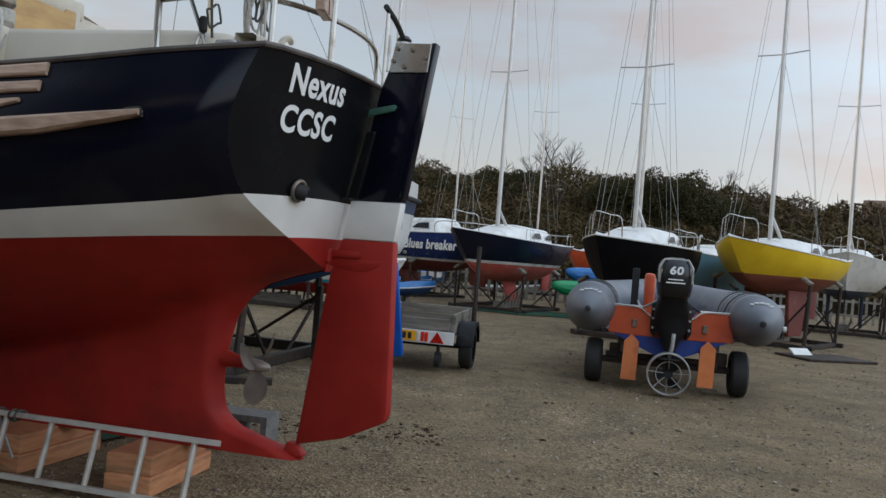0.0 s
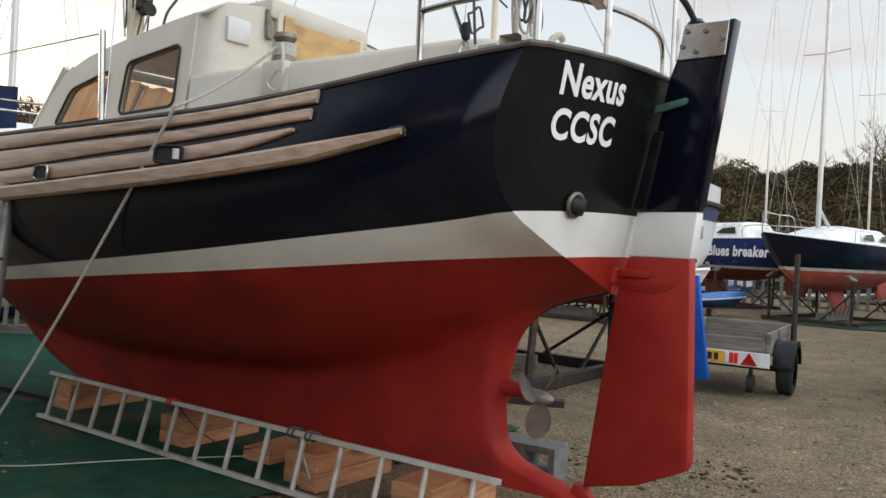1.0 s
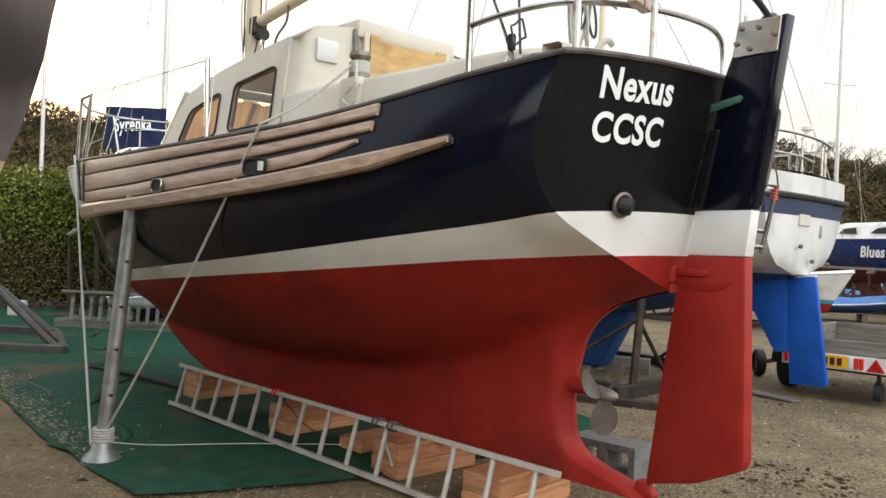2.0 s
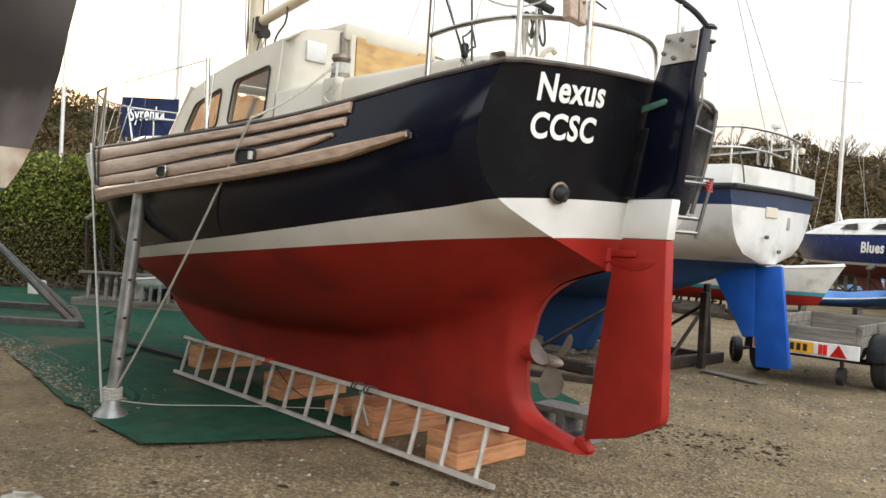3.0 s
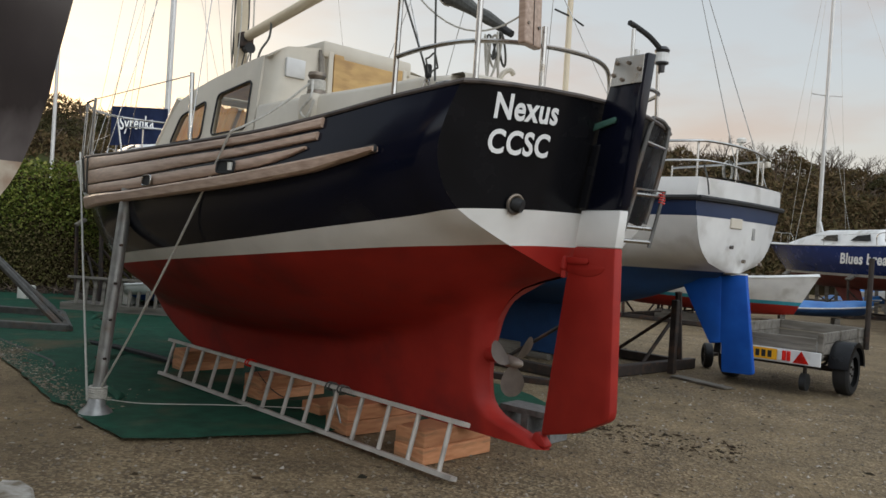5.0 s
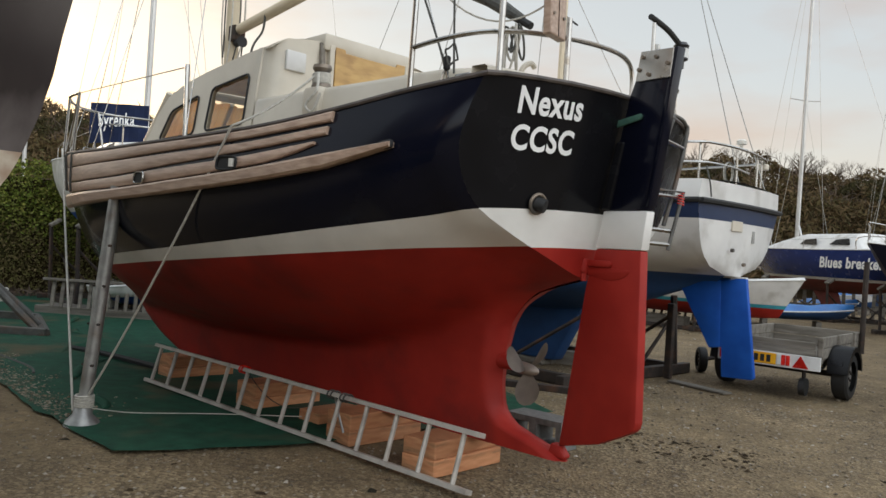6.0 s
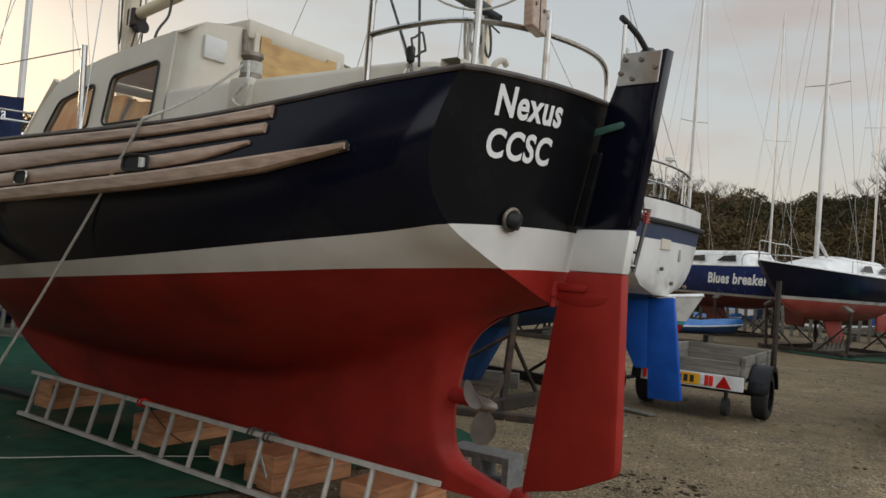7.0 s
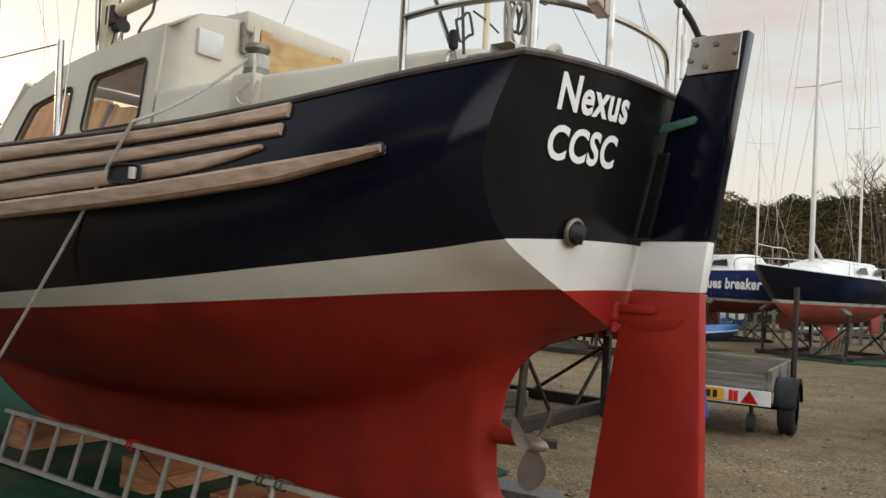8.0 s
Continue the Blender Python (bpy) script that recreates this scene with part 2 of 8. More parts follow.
GREEN_AF = material("dark_green_antifouling", (0.02, 0.055, 0.045), (0.035, 0.08, 0.065), 4, 0.6)
PALE_GREEN = material("pale_green_hull", (0.22, 0.42, 0.33), (0.28, 0.5, 0.4), 4, 0.4)
PLASTIC_W = material("white_plastic_can", (0.62, 0.60, 0.54), (0.72, 0.70, 0.64), 4, 0.45)


def glass(name, tint=(1, 1, 1), rough=0.02):
    """A thin pane: clear through, with the sheen of glass."""
    m = bpy.data.materials.new(name)
    m.use_nodes = True
    n, l = m.node_tree.nodes, m.node_tree.links
    n.remove(n["Principled BSDF"])
    t, g, f, a = n.new("ShaderNodeBsdfTransparent"), n.new("ShaderNodeBsdfGlossy"), n.new("ShaderNodeFresnel"), n.new("ShaderNodeMixShader")
    t.inputs["Color"].default_value = (*tint, 1)
    g.inputs["Roughness"].default_value = rough
    f.inputs["IOR"].default_value = 1.55
    l.new(f.outputs[0], a.inputs[0])
    l.new(t.outputs[0], a.inputs[1])
    l.new(g.outputs[0], a.inputs[2])
    l.new(a.outputs[0], n["Material Output"].inputs["Surface"])
    return m


def curtain_material():
    """Thin amber cloth that lets the low light through."""
    m = bpy.data.materials.new("amber_curtain_cloth")
    m.use_nodes = True
    n, l = m.node_tree.nodes, m.node_tree.links
    n.remove(n["Principled BSDF"])
    d, t, a = n.new("ShaderNodeBsdfDiffuse"), n.new("ShaderNodeBsdfTranslucent"), n.new("ShaderNodeMixShader")
    tc, no, r = n.new("ShaderNodeTexCoord"), n.new("ShaderNodeTexWave"), n.new("ShaderNodeValToRGB")
    no.inputs["Scale"].default_value, no.inputs["Distortion"].default_value = 1.6, 1.0
    r.color_ramp.elements[0].color, r.color_ramp.elements[1].color = (0.98, 0.66, 0.22, 1), (1.0, 0.80, 0.44, 1)
    l.new(tc.outputs["Object"], no.inputs["Vector"])
    l.new(no.outputs["Fac"], r.inputs["Fac"])
    l.new(r.outputs["Color"], d.inputs["Color"])
    l.new(r.outputs["Color"], t.inputs["Color"])
    a.inputs[0].default_value = 0.9
    l.new(d.outputs[0], a.inputs[1])
    l.new(t.outputs[0], a.inputs[2])
    l.new(a.outputs[0], n["Material Output"].inputs["Surface"])
    return m


CURTAIN = curtain_material()
ENGINE = material("satin_black_engine_paint", (0.004, 0.004, 0.005), (0.009, 0.009, 0.010), 9, 0.38, spec=0.25, bump=0.01)
# slight amber tint puts the sunset glow into the wheelhouse panes
GLASS = glass("window_glass", (0.98, 0.93, 0.83))


# ---------------------------------------------------------------- mesh helpers
def finish(bm, name, mat, smooth=False, angle=35):
    bmesh.ops.recalc_face_normals(bm, faces=bm.faces[:])
    me = bpy.data.meshes.new(name)
    bm.to_mesh(me)
    bm.free()
    for mm in (mat if isinstance(mat, (list, tuple)) else [mat]):
        me.materials.append(mm)
    if smooth:
        for pl in me.polygons:
            pl.use_smooth = True
        if angle:
            me.set_sharp_from_angle(angle=radians(angle))
    return me


def part(name, bm, mat, parent=None, label="", smooth=False, angle=35):
    ob = new(name, finish(bm, name, mat, smooth, angle))
    if parent is not None:
        ob.parent = parent
    if label:
        ob["label"] = label
    return ob


def empty(name, m=None):
    ob = new(name)
    ob.empty_display_size = 0.2
    if m is not None:
        ob.matrix_basis = m
    return ob


def thing(name, m, label, category, group="", kind=""):
    return tagged(empty(name, m), label, category, group, kind)


def box(bm, c, s, rot=None, bevel=0.0, m=None):
    """A box with centre c and size s, bevelled."""
    mat = Matrix.Translation(c) @ (rot.to_4x4() if rot is not None else Matrix()) @ Matrix.Diagonal((*s, 1))
    if m is not None:
        mat = m @ mat
    r = bmesh.ops.create_cube(bm, size=1, matrix=mat)
    if bevel:
        es = {ed for v in r["verts"] for ed in v.link_edges}
        bmesh.ops.bevel(bm, geom=list(es), offset=bevel, segments=2, affect='EDGES', profile=0.5)
    return bm


def boxm(c, s, rot=None, bevel=0.0, m=None):
    return box(bmesh.new(), c, s, rot, bevel, m)


def tube(bm, pts, r, n=8, close=False, caps=True):
    """A round bar through the points; r may be a number or one per point."""
    pts = [Vector(q) for q in pts]
    k = len(pts)
    rings = []
    up = None
    for i, q in enumerate(pts):
        if close:
            d = (pts[(i + 1) % k] - pts[i - 1]).normalized()
        else:
            d = (pts[min(i + 1, k - 1)] - pts[max(i - 1, 0)]).normalized()
        if up is None:
            up = d.orthogonal().normalized()
        up = (up - d * up.dot(d)).normalized()
        side = d.cross(up)
        rr = r[i] if isinstance(r, (list, tuple)) else r
        rings.append([bm.verts.new(q + (up * math.cos(a) + side * math.sin(a)) * rr) for a in [2 * math.pi * j / n for j in range(n)]])
    for i in range(k if close else k - 1):
        a, b = rings[i], rings[(i + 1) % k]
        for j in range(n):
            bm.faces.new((a[j], a[(j + 1) % n], b[(j + 1) % n], b[j]))
    if caps and not close:
        bm.faces.new(rings[0][::-1])
        bm.faces.new(rings[-1])
    return bm


def tubem(pts, r, n=8, close=False):
    return tube(bmesh.new(), pts, r, n, close)


def smooth_path(pts, k=6):
    """Catmull-Rom through the points."""
    pts = [Vector(q) for q in pts]
    out = []
    for i in range(len(pts) - 1):
        p0, p1, p2, p3 = pts[max(i - 1, 0)], pts[i], pts[i + 1], pts[min(i + 2, len(pts) - 1)]
        for j in range(k):
            t = j / k
            out.append(0.5 * ((2 * p1) + (p2 - p0) * t + (2 * p0 - 5 * p1 + 4 * p2 - p3) * t * t + (3 * p1 - p0 - 3 * p2 + p3) * t ** 3))
    return out + [pts[-1]]


def sag(a, b, drop, k=10):
    a, b = Vector(a), Vector(b)
    return [a.lerp(b, i / k) - Vector((0, 0, drop * 4 * (i / k) * (1 - i / k))) for i in range(k + 1)]


def grid_faces(bm, rows, close=False):
    for a, b in zip(rows[:-1], rows[1:]):
        n = len(a)
        for j in range(n if close else n - 1):
            q = (a[j], a[(j + 1) % n], b[(j + 1) % n], b[j])
            if len({v.co.to_tuple(5) for v in q}) >= 3:
                try:
                    bm.faces.new(q)
                except ValueError:
                    pass


def prism(outline, y0, y1, bevel=0.0, axis='y'):
    """An outline in x, z drawn out along y."""
    bm = bmesh.new()
    a = [bm.verts.new((x, y0, z)) for x, z in outline]
    b = [bm.verts.new((x, y1, z)) for x, z in outline]
    bm.faces.new(a)
    bm.faces.new(b[::-1])
    n = len(a)
    for i in range(n):
        bm.faces.new((a[i], b[i], b[(i + 1) % n], a[(i + 1) % n]))
    bmesh.ops.recalc_face_normals(bm, faces=bm.faces[:])
    if bevel:
        bmesh.ops.bevel(bm, geom=bm.edges[:], offset=bevel, segments=2, affect='EDGES', profile=0.5)
    return bm


def interp(x, xs, ys):
    return float(np.interp(x, xs, ys))


def spline(x, xs, ys):
    """A smooth curve through the keys (cubic with limited slopes)."""
    if x <= xs[0]:
        return ys[0]
    if x >= xs[-1]:
        return ys[-1]
    i = max(k for k in range(len(xs)) if xs[k] <= x)
    i = min(i, len(xs) - 2)

    def slope(k):
        if k == 0:
            return (ys[1] - ys[0]) / (xs[1] - xs[0])
        if k == len(xs) - 1:
            return (ys[-1] - ys[-2]) / (xs[-1] - xs[-2])
        return (ys[k + 1] - ys[k - 1]) / (xs[k + 1] - xs[k - 1])
    h = xs[i + 1] - xs[i]
    t = (x - xs[i]) / h
    a, b, m0, m1 = ys[i], ys[i + 1], slope(i) * h, slope(i + 1) * h
    return (2 * t**3 - 3 * t * t + 1) * a + (t**3 - 2 * t * t + t) * m0 + (-2 * t**3 + 3 * t * t) * b + (t**3 - t * t) * m1


def text_mesh(word, size, mat, name, parent, m, thick=0.002, weight=0.0, shear=0.0, squeeze=1.0, wrap=None):
    """Built-in font lettering turned into a mesh; wrap lays each point on a surface."""
    cu = bpy.data.curves.new(name, 'FONT')
    cu.body, cu.size, cu.extrude, cu.offset, cu.shear = word, size, thick, weight, shear
    cu.align_x, cu.align_y = 'CENTER', 'CENTER'
    cu.resolution_u = 4
    cu.space_character = 1.07
    tmp = bpy.data.objects.new("lettering", cu)
    scene.collection.objects.link(tmp)
    dg = bpy.context.evaluated_depsgraph_get()
    dg.update()
    me = bpy.data.meshes.new_from_object(tmp.evaluated_get(dg))
    bpy.data.objects.remove(tmp)
    bm = bmesh.new()
    bm.from_mesh(me)
    for v in bm.verts:
        q = Vector((v.co.x * squeeze, v.co.y, v.co.z))
        v.co = wrap(q) if wrap else m @ q
    return part(name, bm, mat, parent)


# ---------------------------------------------------------------- ground
def gravel_material():
    m = bpy.data.materials.new("compacted_gravel")
    m.use_nodes = True
    n, l = m.node_tree.nodes, m.node_tree.links
    b = n["Principled BSDF"]
    tc = n.new("ShaderNodeTexCoord")
    vo = n.new("ShaderNodeTexVoronoi")
    vo.inputs["Scale"].default_value = 62
    l.new(tc.outputs["Object"], vo.inputs["Vector"])
    r1 = n.new("ShaderNodeValToRGB")
    els = r1.color_ramp.elements
    els[0].position, els[1].position = 0.0, 1.0
    els[0].color, els[1].color = (0.082, 0.056, 0.030, 1), (0.41, 0.32, 0.195, 1)
    e2 = els.new(0.55)
    e2.color = (0.190, 0.132, 0.070, 1)
    sep = n.new("ShaderNodeSeparateColor")
    l.new(vo.outputs["Color"], sep.inputs[0])
    l.new(sep.outputs[0], r1.inputs["Fac"])
    big = n.new("ShaderNodeTexNoise")
    big.inputs["Scale"].default_value, big.inputs["Detail"].default_value = 0.55, 7
    l.new(tc.outputs["Object"], big.inputs["Vector"])
    rb = n.new("ShaderNodeValToRGB")
    rb.color_ramp.elements[0].position, rb.color_ramp.elements[1].position = 0.35, 0.66
    l.new(big.outputs["Fac"], rb.inputs["Fac"])
    fine = n.new("ShaderNodeTexNoise")
    fine.inputs["Scale"].default_value, fine.inputs["Detail"].default_value = 16, 8
    l.new(tc.outputs["Object"], fine.inputs["Vector"])
    rf = n.new("ShaderNodeValToRGB")
    rf.color_ramp.elements[0].position, rf.color_ramp.elements[1].position = 0.3, 0.72
    rf.color_ramp.elements[0].color, rf.color_ramp.elements[1].color = (0.142, 0.098, 0.049, 1), (0.26, 0.187, 0.100, 1)
    l.new(fine.outputs["Fac"], rf.inputs["Fac"])
    mx = n.new("ShaderNodeMixRGB")
    l.new(rb.outputs["Color"], mx.inputs[0])
    l.new(r1.outputs["Color"], mx.inputs[1])
    l.new(rf.outputs["Color"], mx.inputs[2])
    mid = n.new("ShaderNodeTexNoise")
    mid.inputs["Scale"].default_value, mid.inputs["Detail"].default_value = 2.1, 6
    l.new(tc.outputs["Object"], mid.inputs["Vector"])
    rm = n.new("ShaderNodeValToRGB")
    rm.color_ramp.elements[0].position, rm.color_ramp.elements[1].position = 0.32, 0.7
    rm.color_ramp.elements[0].color, rm.color_ramp.elements[1].color = (0.62, 0.60, 0.57, 1), (1.1, 1.08, 1.05, 1)
    l.new(mid.outputs["Fac"], rm.inputs["Fac"])
    mul = n.new("ShaderNodeMixRGB")
    mul.blend_type = 'MULTIPLY'
    mul.inputs[0].default_value = 1.0
    l.new(mx.outputs["Color"], mul.inputs[1])
    l.new(rm.outputs["Color"], mul.inputs[2])
    l.new(mul.outputs["Color"], b.inputs["Base Color"])
    b.inputs["Roughness"].default_value = 0.9
    bp = n.new("ShaderNodeBump")
    bp.inputs["Strength"].default_value, bp.inputs["Distance"].default_value = 0.9, 0.012
    l.new(vo.outputs["Distance"], bp.inputs["Height"])
    bp2 = n.new("ShaderNodeBump")
    bp2.inputs["Strength"].default_value, bp2.inputs["Distance"].default_value = 0.6, 0.02
    l.new(fine.outputs["Fac"], bp2.inputs["Height"])
    l.new(bp.outputs["Normal"], bp2.inputs["Normal"])
    l.new(bp2.outputs["Normal"], b.inputs["Normal"])
    return m


GRAVEL = gravel_material()


def ground_z(x, y):
    d = math.hypot(x, y - 6)
    return 0.012 * noise.noise(Vector((x * 0.5, y * 0.5, 0))) * min(1, max(0, d / 3 - 0.3)) - 0.004


def build_ground():
    bm = bmesh.new()
    xs = sorted(set([-1500, -700, -300, -150, -90, -60] + [round(-45 + i * 1.0, 2) for i in range(91)] + [60, 90, 150, 300, 700, 1500]))
    ys = sorted(set([-1500, -600, -200, -80, -40, -20] + [round(-12 + i * 1.0, 2) for i in range(73)] + [75, 110, 180, 300, 700, 1500]))
    rows = []
    for y in ys:
        rows.append([bm.verts.new((x, y, ground_z(x, y))) for x in xs])
    grid_faces(bm, rows)
    g = part("ground", bm, GRAVEL, smooth=True, angle=0)
    tagged(g, "compacted gravel yard of a boat park", "ground", kind="structure")
    return g


build_ground()


# ---------------------------------------------------------------- the motor sailer
NEX = pose(-0.40, 4.15, 0.0, 0, 0, 165)
ST_Z = [0.20, 0.225, 0.25, 0.275, 0.31, 0.38, 0.48, 0.57, 0.68, 0.80, 0.904, 1.034, 1.10, 1.165]
ST_X = [0.24, 0.28, 0.37, 0.48, 0.60, 0.69, 0.722, 0.730, 0.722, 0.705, 0.672, 0.565, 0.445, 0.195]
TR_Z = [1.165, 1.20, 1.25, 1.325, 1.40, 1.482, 1.60, 1.75, 1.90, 2.085]
TR_Y = [0.00, 0.14, 0.28, 0.476, 0.640, 0.785, 0.885, 0.940, 0.935, 0.893]


def transom_x(y, z):
    return 0.19 - 0.22 * (z - 1.165) + 0.23 * y * y


def transom_y(z):
    return spline(z, TR_Z, TR_Y)


def stern_x(z):
    if z <= 1.165:
        return spline(z, ST_Z, ST_X)
    return transom_x(transom_y(z), z)


def stem_x(z):
    return spline(z, [0.20, 0.32, 0.5, 0.8, 1.1, 1.33, 1.7, 2.15], [4.75, 5.15, 5.55, 6.02, 6.35, 6.50, 6.70, 6.92])


def sheer_z(x):
    return spline(x, [0.0, 0.5, 1.0, 1.6, 2.6, 3.5, 4.8, 6.0, 6.95], [2.105, 2.03, 1.945, 1.875, 1.830, 1.830, 1.895, 2.00, 2.12])


def red_z(x):
    return spline(x, [0, 0.35, 1.03, 1.7, 2.55, 3.55, 5, 7], [1.335, 1.313, 1.238, 1.172, 1.098, 1.017, 0.91, 0.78])


def white_z(x):
    return spline(x, [0, 0.25, 0.6, 0.95, 1.62, 2.43, 3.31, 5, 7], [1.525, 1.484, 1.417, 1.364, 1.273, 1.184, 1.105, 0.98, 0.85])


def half_sheer(x):
    a = spline(x, [0.0, 0.17, 0.6, 1.0, 1.6, 2.2, 2.8, 3.4], [0.87, 0.895, 1.02, 1.115, 1.235, 1.325, 1.37, 1.36])
    if x <= 2.8:
        return a
    return 1.37 * max(0.0, 1 - ((x - 2.8) / 4.14) ** 2.2)


TAU = [0.0, 0.06, 0.13, 0.22, 0.36, 0.55, 0.75, 1.0]
G_STERN = [0.0, 0.19, 0.37, 0.61, 0.89, 1.03, 1.06, 1.0]
G_MID = [0.0, 0.22, 0.42, 0.62, 0.83, 0.97, 1.015, 1.0]
G_BOW = [0.0, 0.12, 0.24, 0.38, 0.56, 0.75, 0.89, 1.0]


def body_y(x, z):
    """Half-breadth of the round hull body alone."""
    zb = spline(x, [0.0, 0.19, 0.44, 0.57, 0.8, 1.3, 2.0, 3.0, 4.0, 4.8, 5.5, 6.0, 6.4, 6.7], [1.20, 1.165, 1.10, 1.03, 0.91, 0.73, 0.58, 0.50, 0.48, 0.50, 0.55, 0.78, 1.15, 1.6])
    zs = sheer_z(x)
    t = (z - zb) / (zs - zb)
    if t <= 0:
        return 0.0
    w1 = max(0.0, min(1.0, x / 2.4))
    w2 = max(0.0, min(1.0, (x - 3.6) / 2.6))
    g = spline(t, TAU, G_STERN) * (1 - w1) + (spline(t, TAU, G_MID) * (1 - w2) + spline(t, TAU, G_BOW) * w2) * w1
    return half_sheer(x) * g


def hull_y(x, z):
    xa, xf = stern_x(z), stem_x(z)
    b = body_y(x, z)
    keel = 0.0
    if z < 1.3:
        keel = spline(z, [0.2, 0.3, 0.6, 0.9, 1.1, 1.3], [0.075, 0.085, 0.11, 0.15, 0.12, 0.0])
        keel *= spline(x, [0.2, 0.7, 1.3, 3.0, 4.6, 6.0], [0.5, 0.75, 1.0, 1.25, 1.1, 0.5])
    k = 0.16
    if keel > 0:
        h = max(k - abs(b - keel), 0) / k
        y = max(b, keel) + h * h * k * 0.25
    else:
        y = b
    if z < 1.165:
        d = max(0.0, (x - xa) / 0.085)
        y *= min(1.0, math.sqrt(min(1, d) * (2 - min(1, d))))
    d = max(0.0, (xf - x) / 0.35)
    if d < 1:
        y *= math.sqrt(d * (2 - d)) if z < 0.8 else min(1, d ** 0.5)
    return y


def hull_patch(z_low, z_high, nv, nu, name, mat, parent, label="", off=0.0):
    """The hull's skin between two lines along it, both sides."""
    bm = bmesh.new()
    for side in (1, -1):
        rows = []
        for i in range(nv + 1):
            v = i / nv
            row = []
            for j in range(nu + 1):
                s = j / nu
                s = s * s * (3 - 2 * s) * 0.45 + s * 0.55
                x = 3.0
                for _ in range(4):
                    z = z_low(x) + (z_high(x) - z_low(x)) * v
                    x = stern_x(z) + (stem_x(z) - stern_x(z)) * s
                z = z_low(x) + (z_high(x) - z_low(x)) * v
                y = hull_y(x, z) if j < nu else 0.0
                if j == 0 and z > 1.165:
                    y = transom_y(z)
                row.append(bm.verts.new((x, side * (y + off), z)))
            rows.append(row)
        grid_faces(bm, rows)
    bmesh.ops.remove_doubles(bm, verts=bm.verts[:], dist=0.0008)
    return part(name, bm, mat, parent, label, smooth=True, angle=50)


def hull_point(x, z, side=1, off=0.0):
    """A place on the hull's side and the outward normal there."""
    y = hull_y(x, z)
    dx = (hull_y(x + 0.02, z) - hull_y(x - 0.02, z)) / 0.04
    dz = (hull_y(x, z + 0.02) - hull_y(x, z - 0.02)) / 0.04
    nrm = Vector((-dx, side * 1.0, -dz)).normalized()
    return Vector((x, side * y, z)) + nrm * off, nrm


def transom_point(y, z, off=0.0):
    n = Vector((-1, 0.46 * y, -0.22)).normalized()
    return Vector((transom_x(y, z), y, z)) + n * off


def transom_patch(low, high, nv, name, mat, parent, label=""):
    """Part of the rounded transom between two lines z(s), s from -1 to 1 across it."""
    bm = bmesh.new()
    rows = []
    for i in range(nv + 1):
        row = []
        for j in range(29):
            q = j / 14 - 1
            z = low(q) + (high(q) - low(q)) * i / nv
            y = transom_y(z) * q
            row.append(bm.verts.new((transom_x(y, z), y, z)))
        rows.append(row)
    grid_faces(bm, rows)
    bmesh.ops.remove_doubles(bm, verts=bm.verts[:], dist=0.0005)
    return part(name, bm, mat, parent, label, smooth=True)


nexus = thing("motor_sailer", NEX, "navy, white and red motor sailer propped ashore on timber blocks", "sailing boat")
hull_patch(lambda x: 0.20, red_z, 30, 64, "hull_bottom", RED, nexus, "matt red antifouled underbody with a long keel")
hull_patch(red_z, white_z, 3, 64, "boot_stripe", STRIPE, nexus, "white boot stripe")
hull_patch(white_z, sheer_z, 16, 64, "topside", NAVY, nexus, "glossy navy topsides")
z_red = lambda q: 1.318 + 0.012 * (1 - q * q)
z_wht = lambda q: 1.484 + 0.030 * (1 - q * q)
transom_patch(lambda q: 1.165, z_red, 5, "transom_bottom", RED, nexus, "red lower transom")
transom_patch(z_red, z_wht, 4, "transom_stripe", STRIPE, nexus, "white stripe across the transom")
transom_patch(z_wht, lambda q: 2.085 + 0.02 * (1 - q * q), 14, "transom", NAVY_DULL, nexus, "charcoal painted transom")

# keel sole
bm = bmesh.new()
rows = [[bm.verts.new((x, s * hull_y(x, 0.201), 0.2)) for s in (1, 0, -1)] for x in [0.25 + 4.45 * i / 30 for i in range(31)]]
grid_faces(bm, rows)
part("keel_sole", bm, RED, nexus)


# cap rail round the sheer and over the transom
def ring_path(off, dz, x_from=6.85):
    """The sheer line of the boat from the bow along port, over the stern and back to the bow."""
    port_side = []
    for i in range(60):
        x = 0.16 + (x_from - 0.16) * (1 - i / 59) ** 1.0
        port_side.append(Vector((x, max(0.02, half_sheer(x) + off), sheer_z(x) + dz)))
    mid = [Vector((transom_x(y, 2.09) - off, y * (1 + off), 2.088 + 0.02 * (1 - (y / 0.89) ** 2) + dz)) for y in (0.8, 0.65, 0.45, 0.22, 0, -0.22, -0.45, -0.65, -0.8)]
    stb = [Vector((v.x, -v.y, v.z)) for v in reversed(port_side)]
    return port_side + mid + stb


def sweep(path, section, name, mat, parent, label="", smooth=True):
    """A section (outward, up) carried along a level path."""
    bm = bmesh.new()
    rows = []
    for i, q in enumerate(path):
        d = path[min(i + 1, len(path) - 1)] - path[max(i - 1, 0)]
        d.z = 0
        d.normalize()
        out = Vector((-d.y, d.x, 0)) * -1
        rows.append([bm.verts.new(q + out * a + Vector((0, 0, b))) for a, b in section])
    grid_faces(bm, rows, close=True)
    for r in (rows[0], rows[-1]):
        try:
            bm.faces.new(r)
        except ValueError:
            pass
    return part(name, bm, mat, parent, label, smooth=smooth, angle=40)


loop = ring_path(0.0, 0.0)
sweep(loop, [(0.010, -0.014), (0.015, -0.004), (0.010, 0.008), (-0.05, 0.012), (-0.05, -0.016)], "cap_rail", material("worn_brown_rail", (0.050, 0.040, 0.035), (0.11, 0.088, 0.075), 12, 0.55, bump=0.03, vary=0.1), nexus, "worn brown capping along the gunwale")

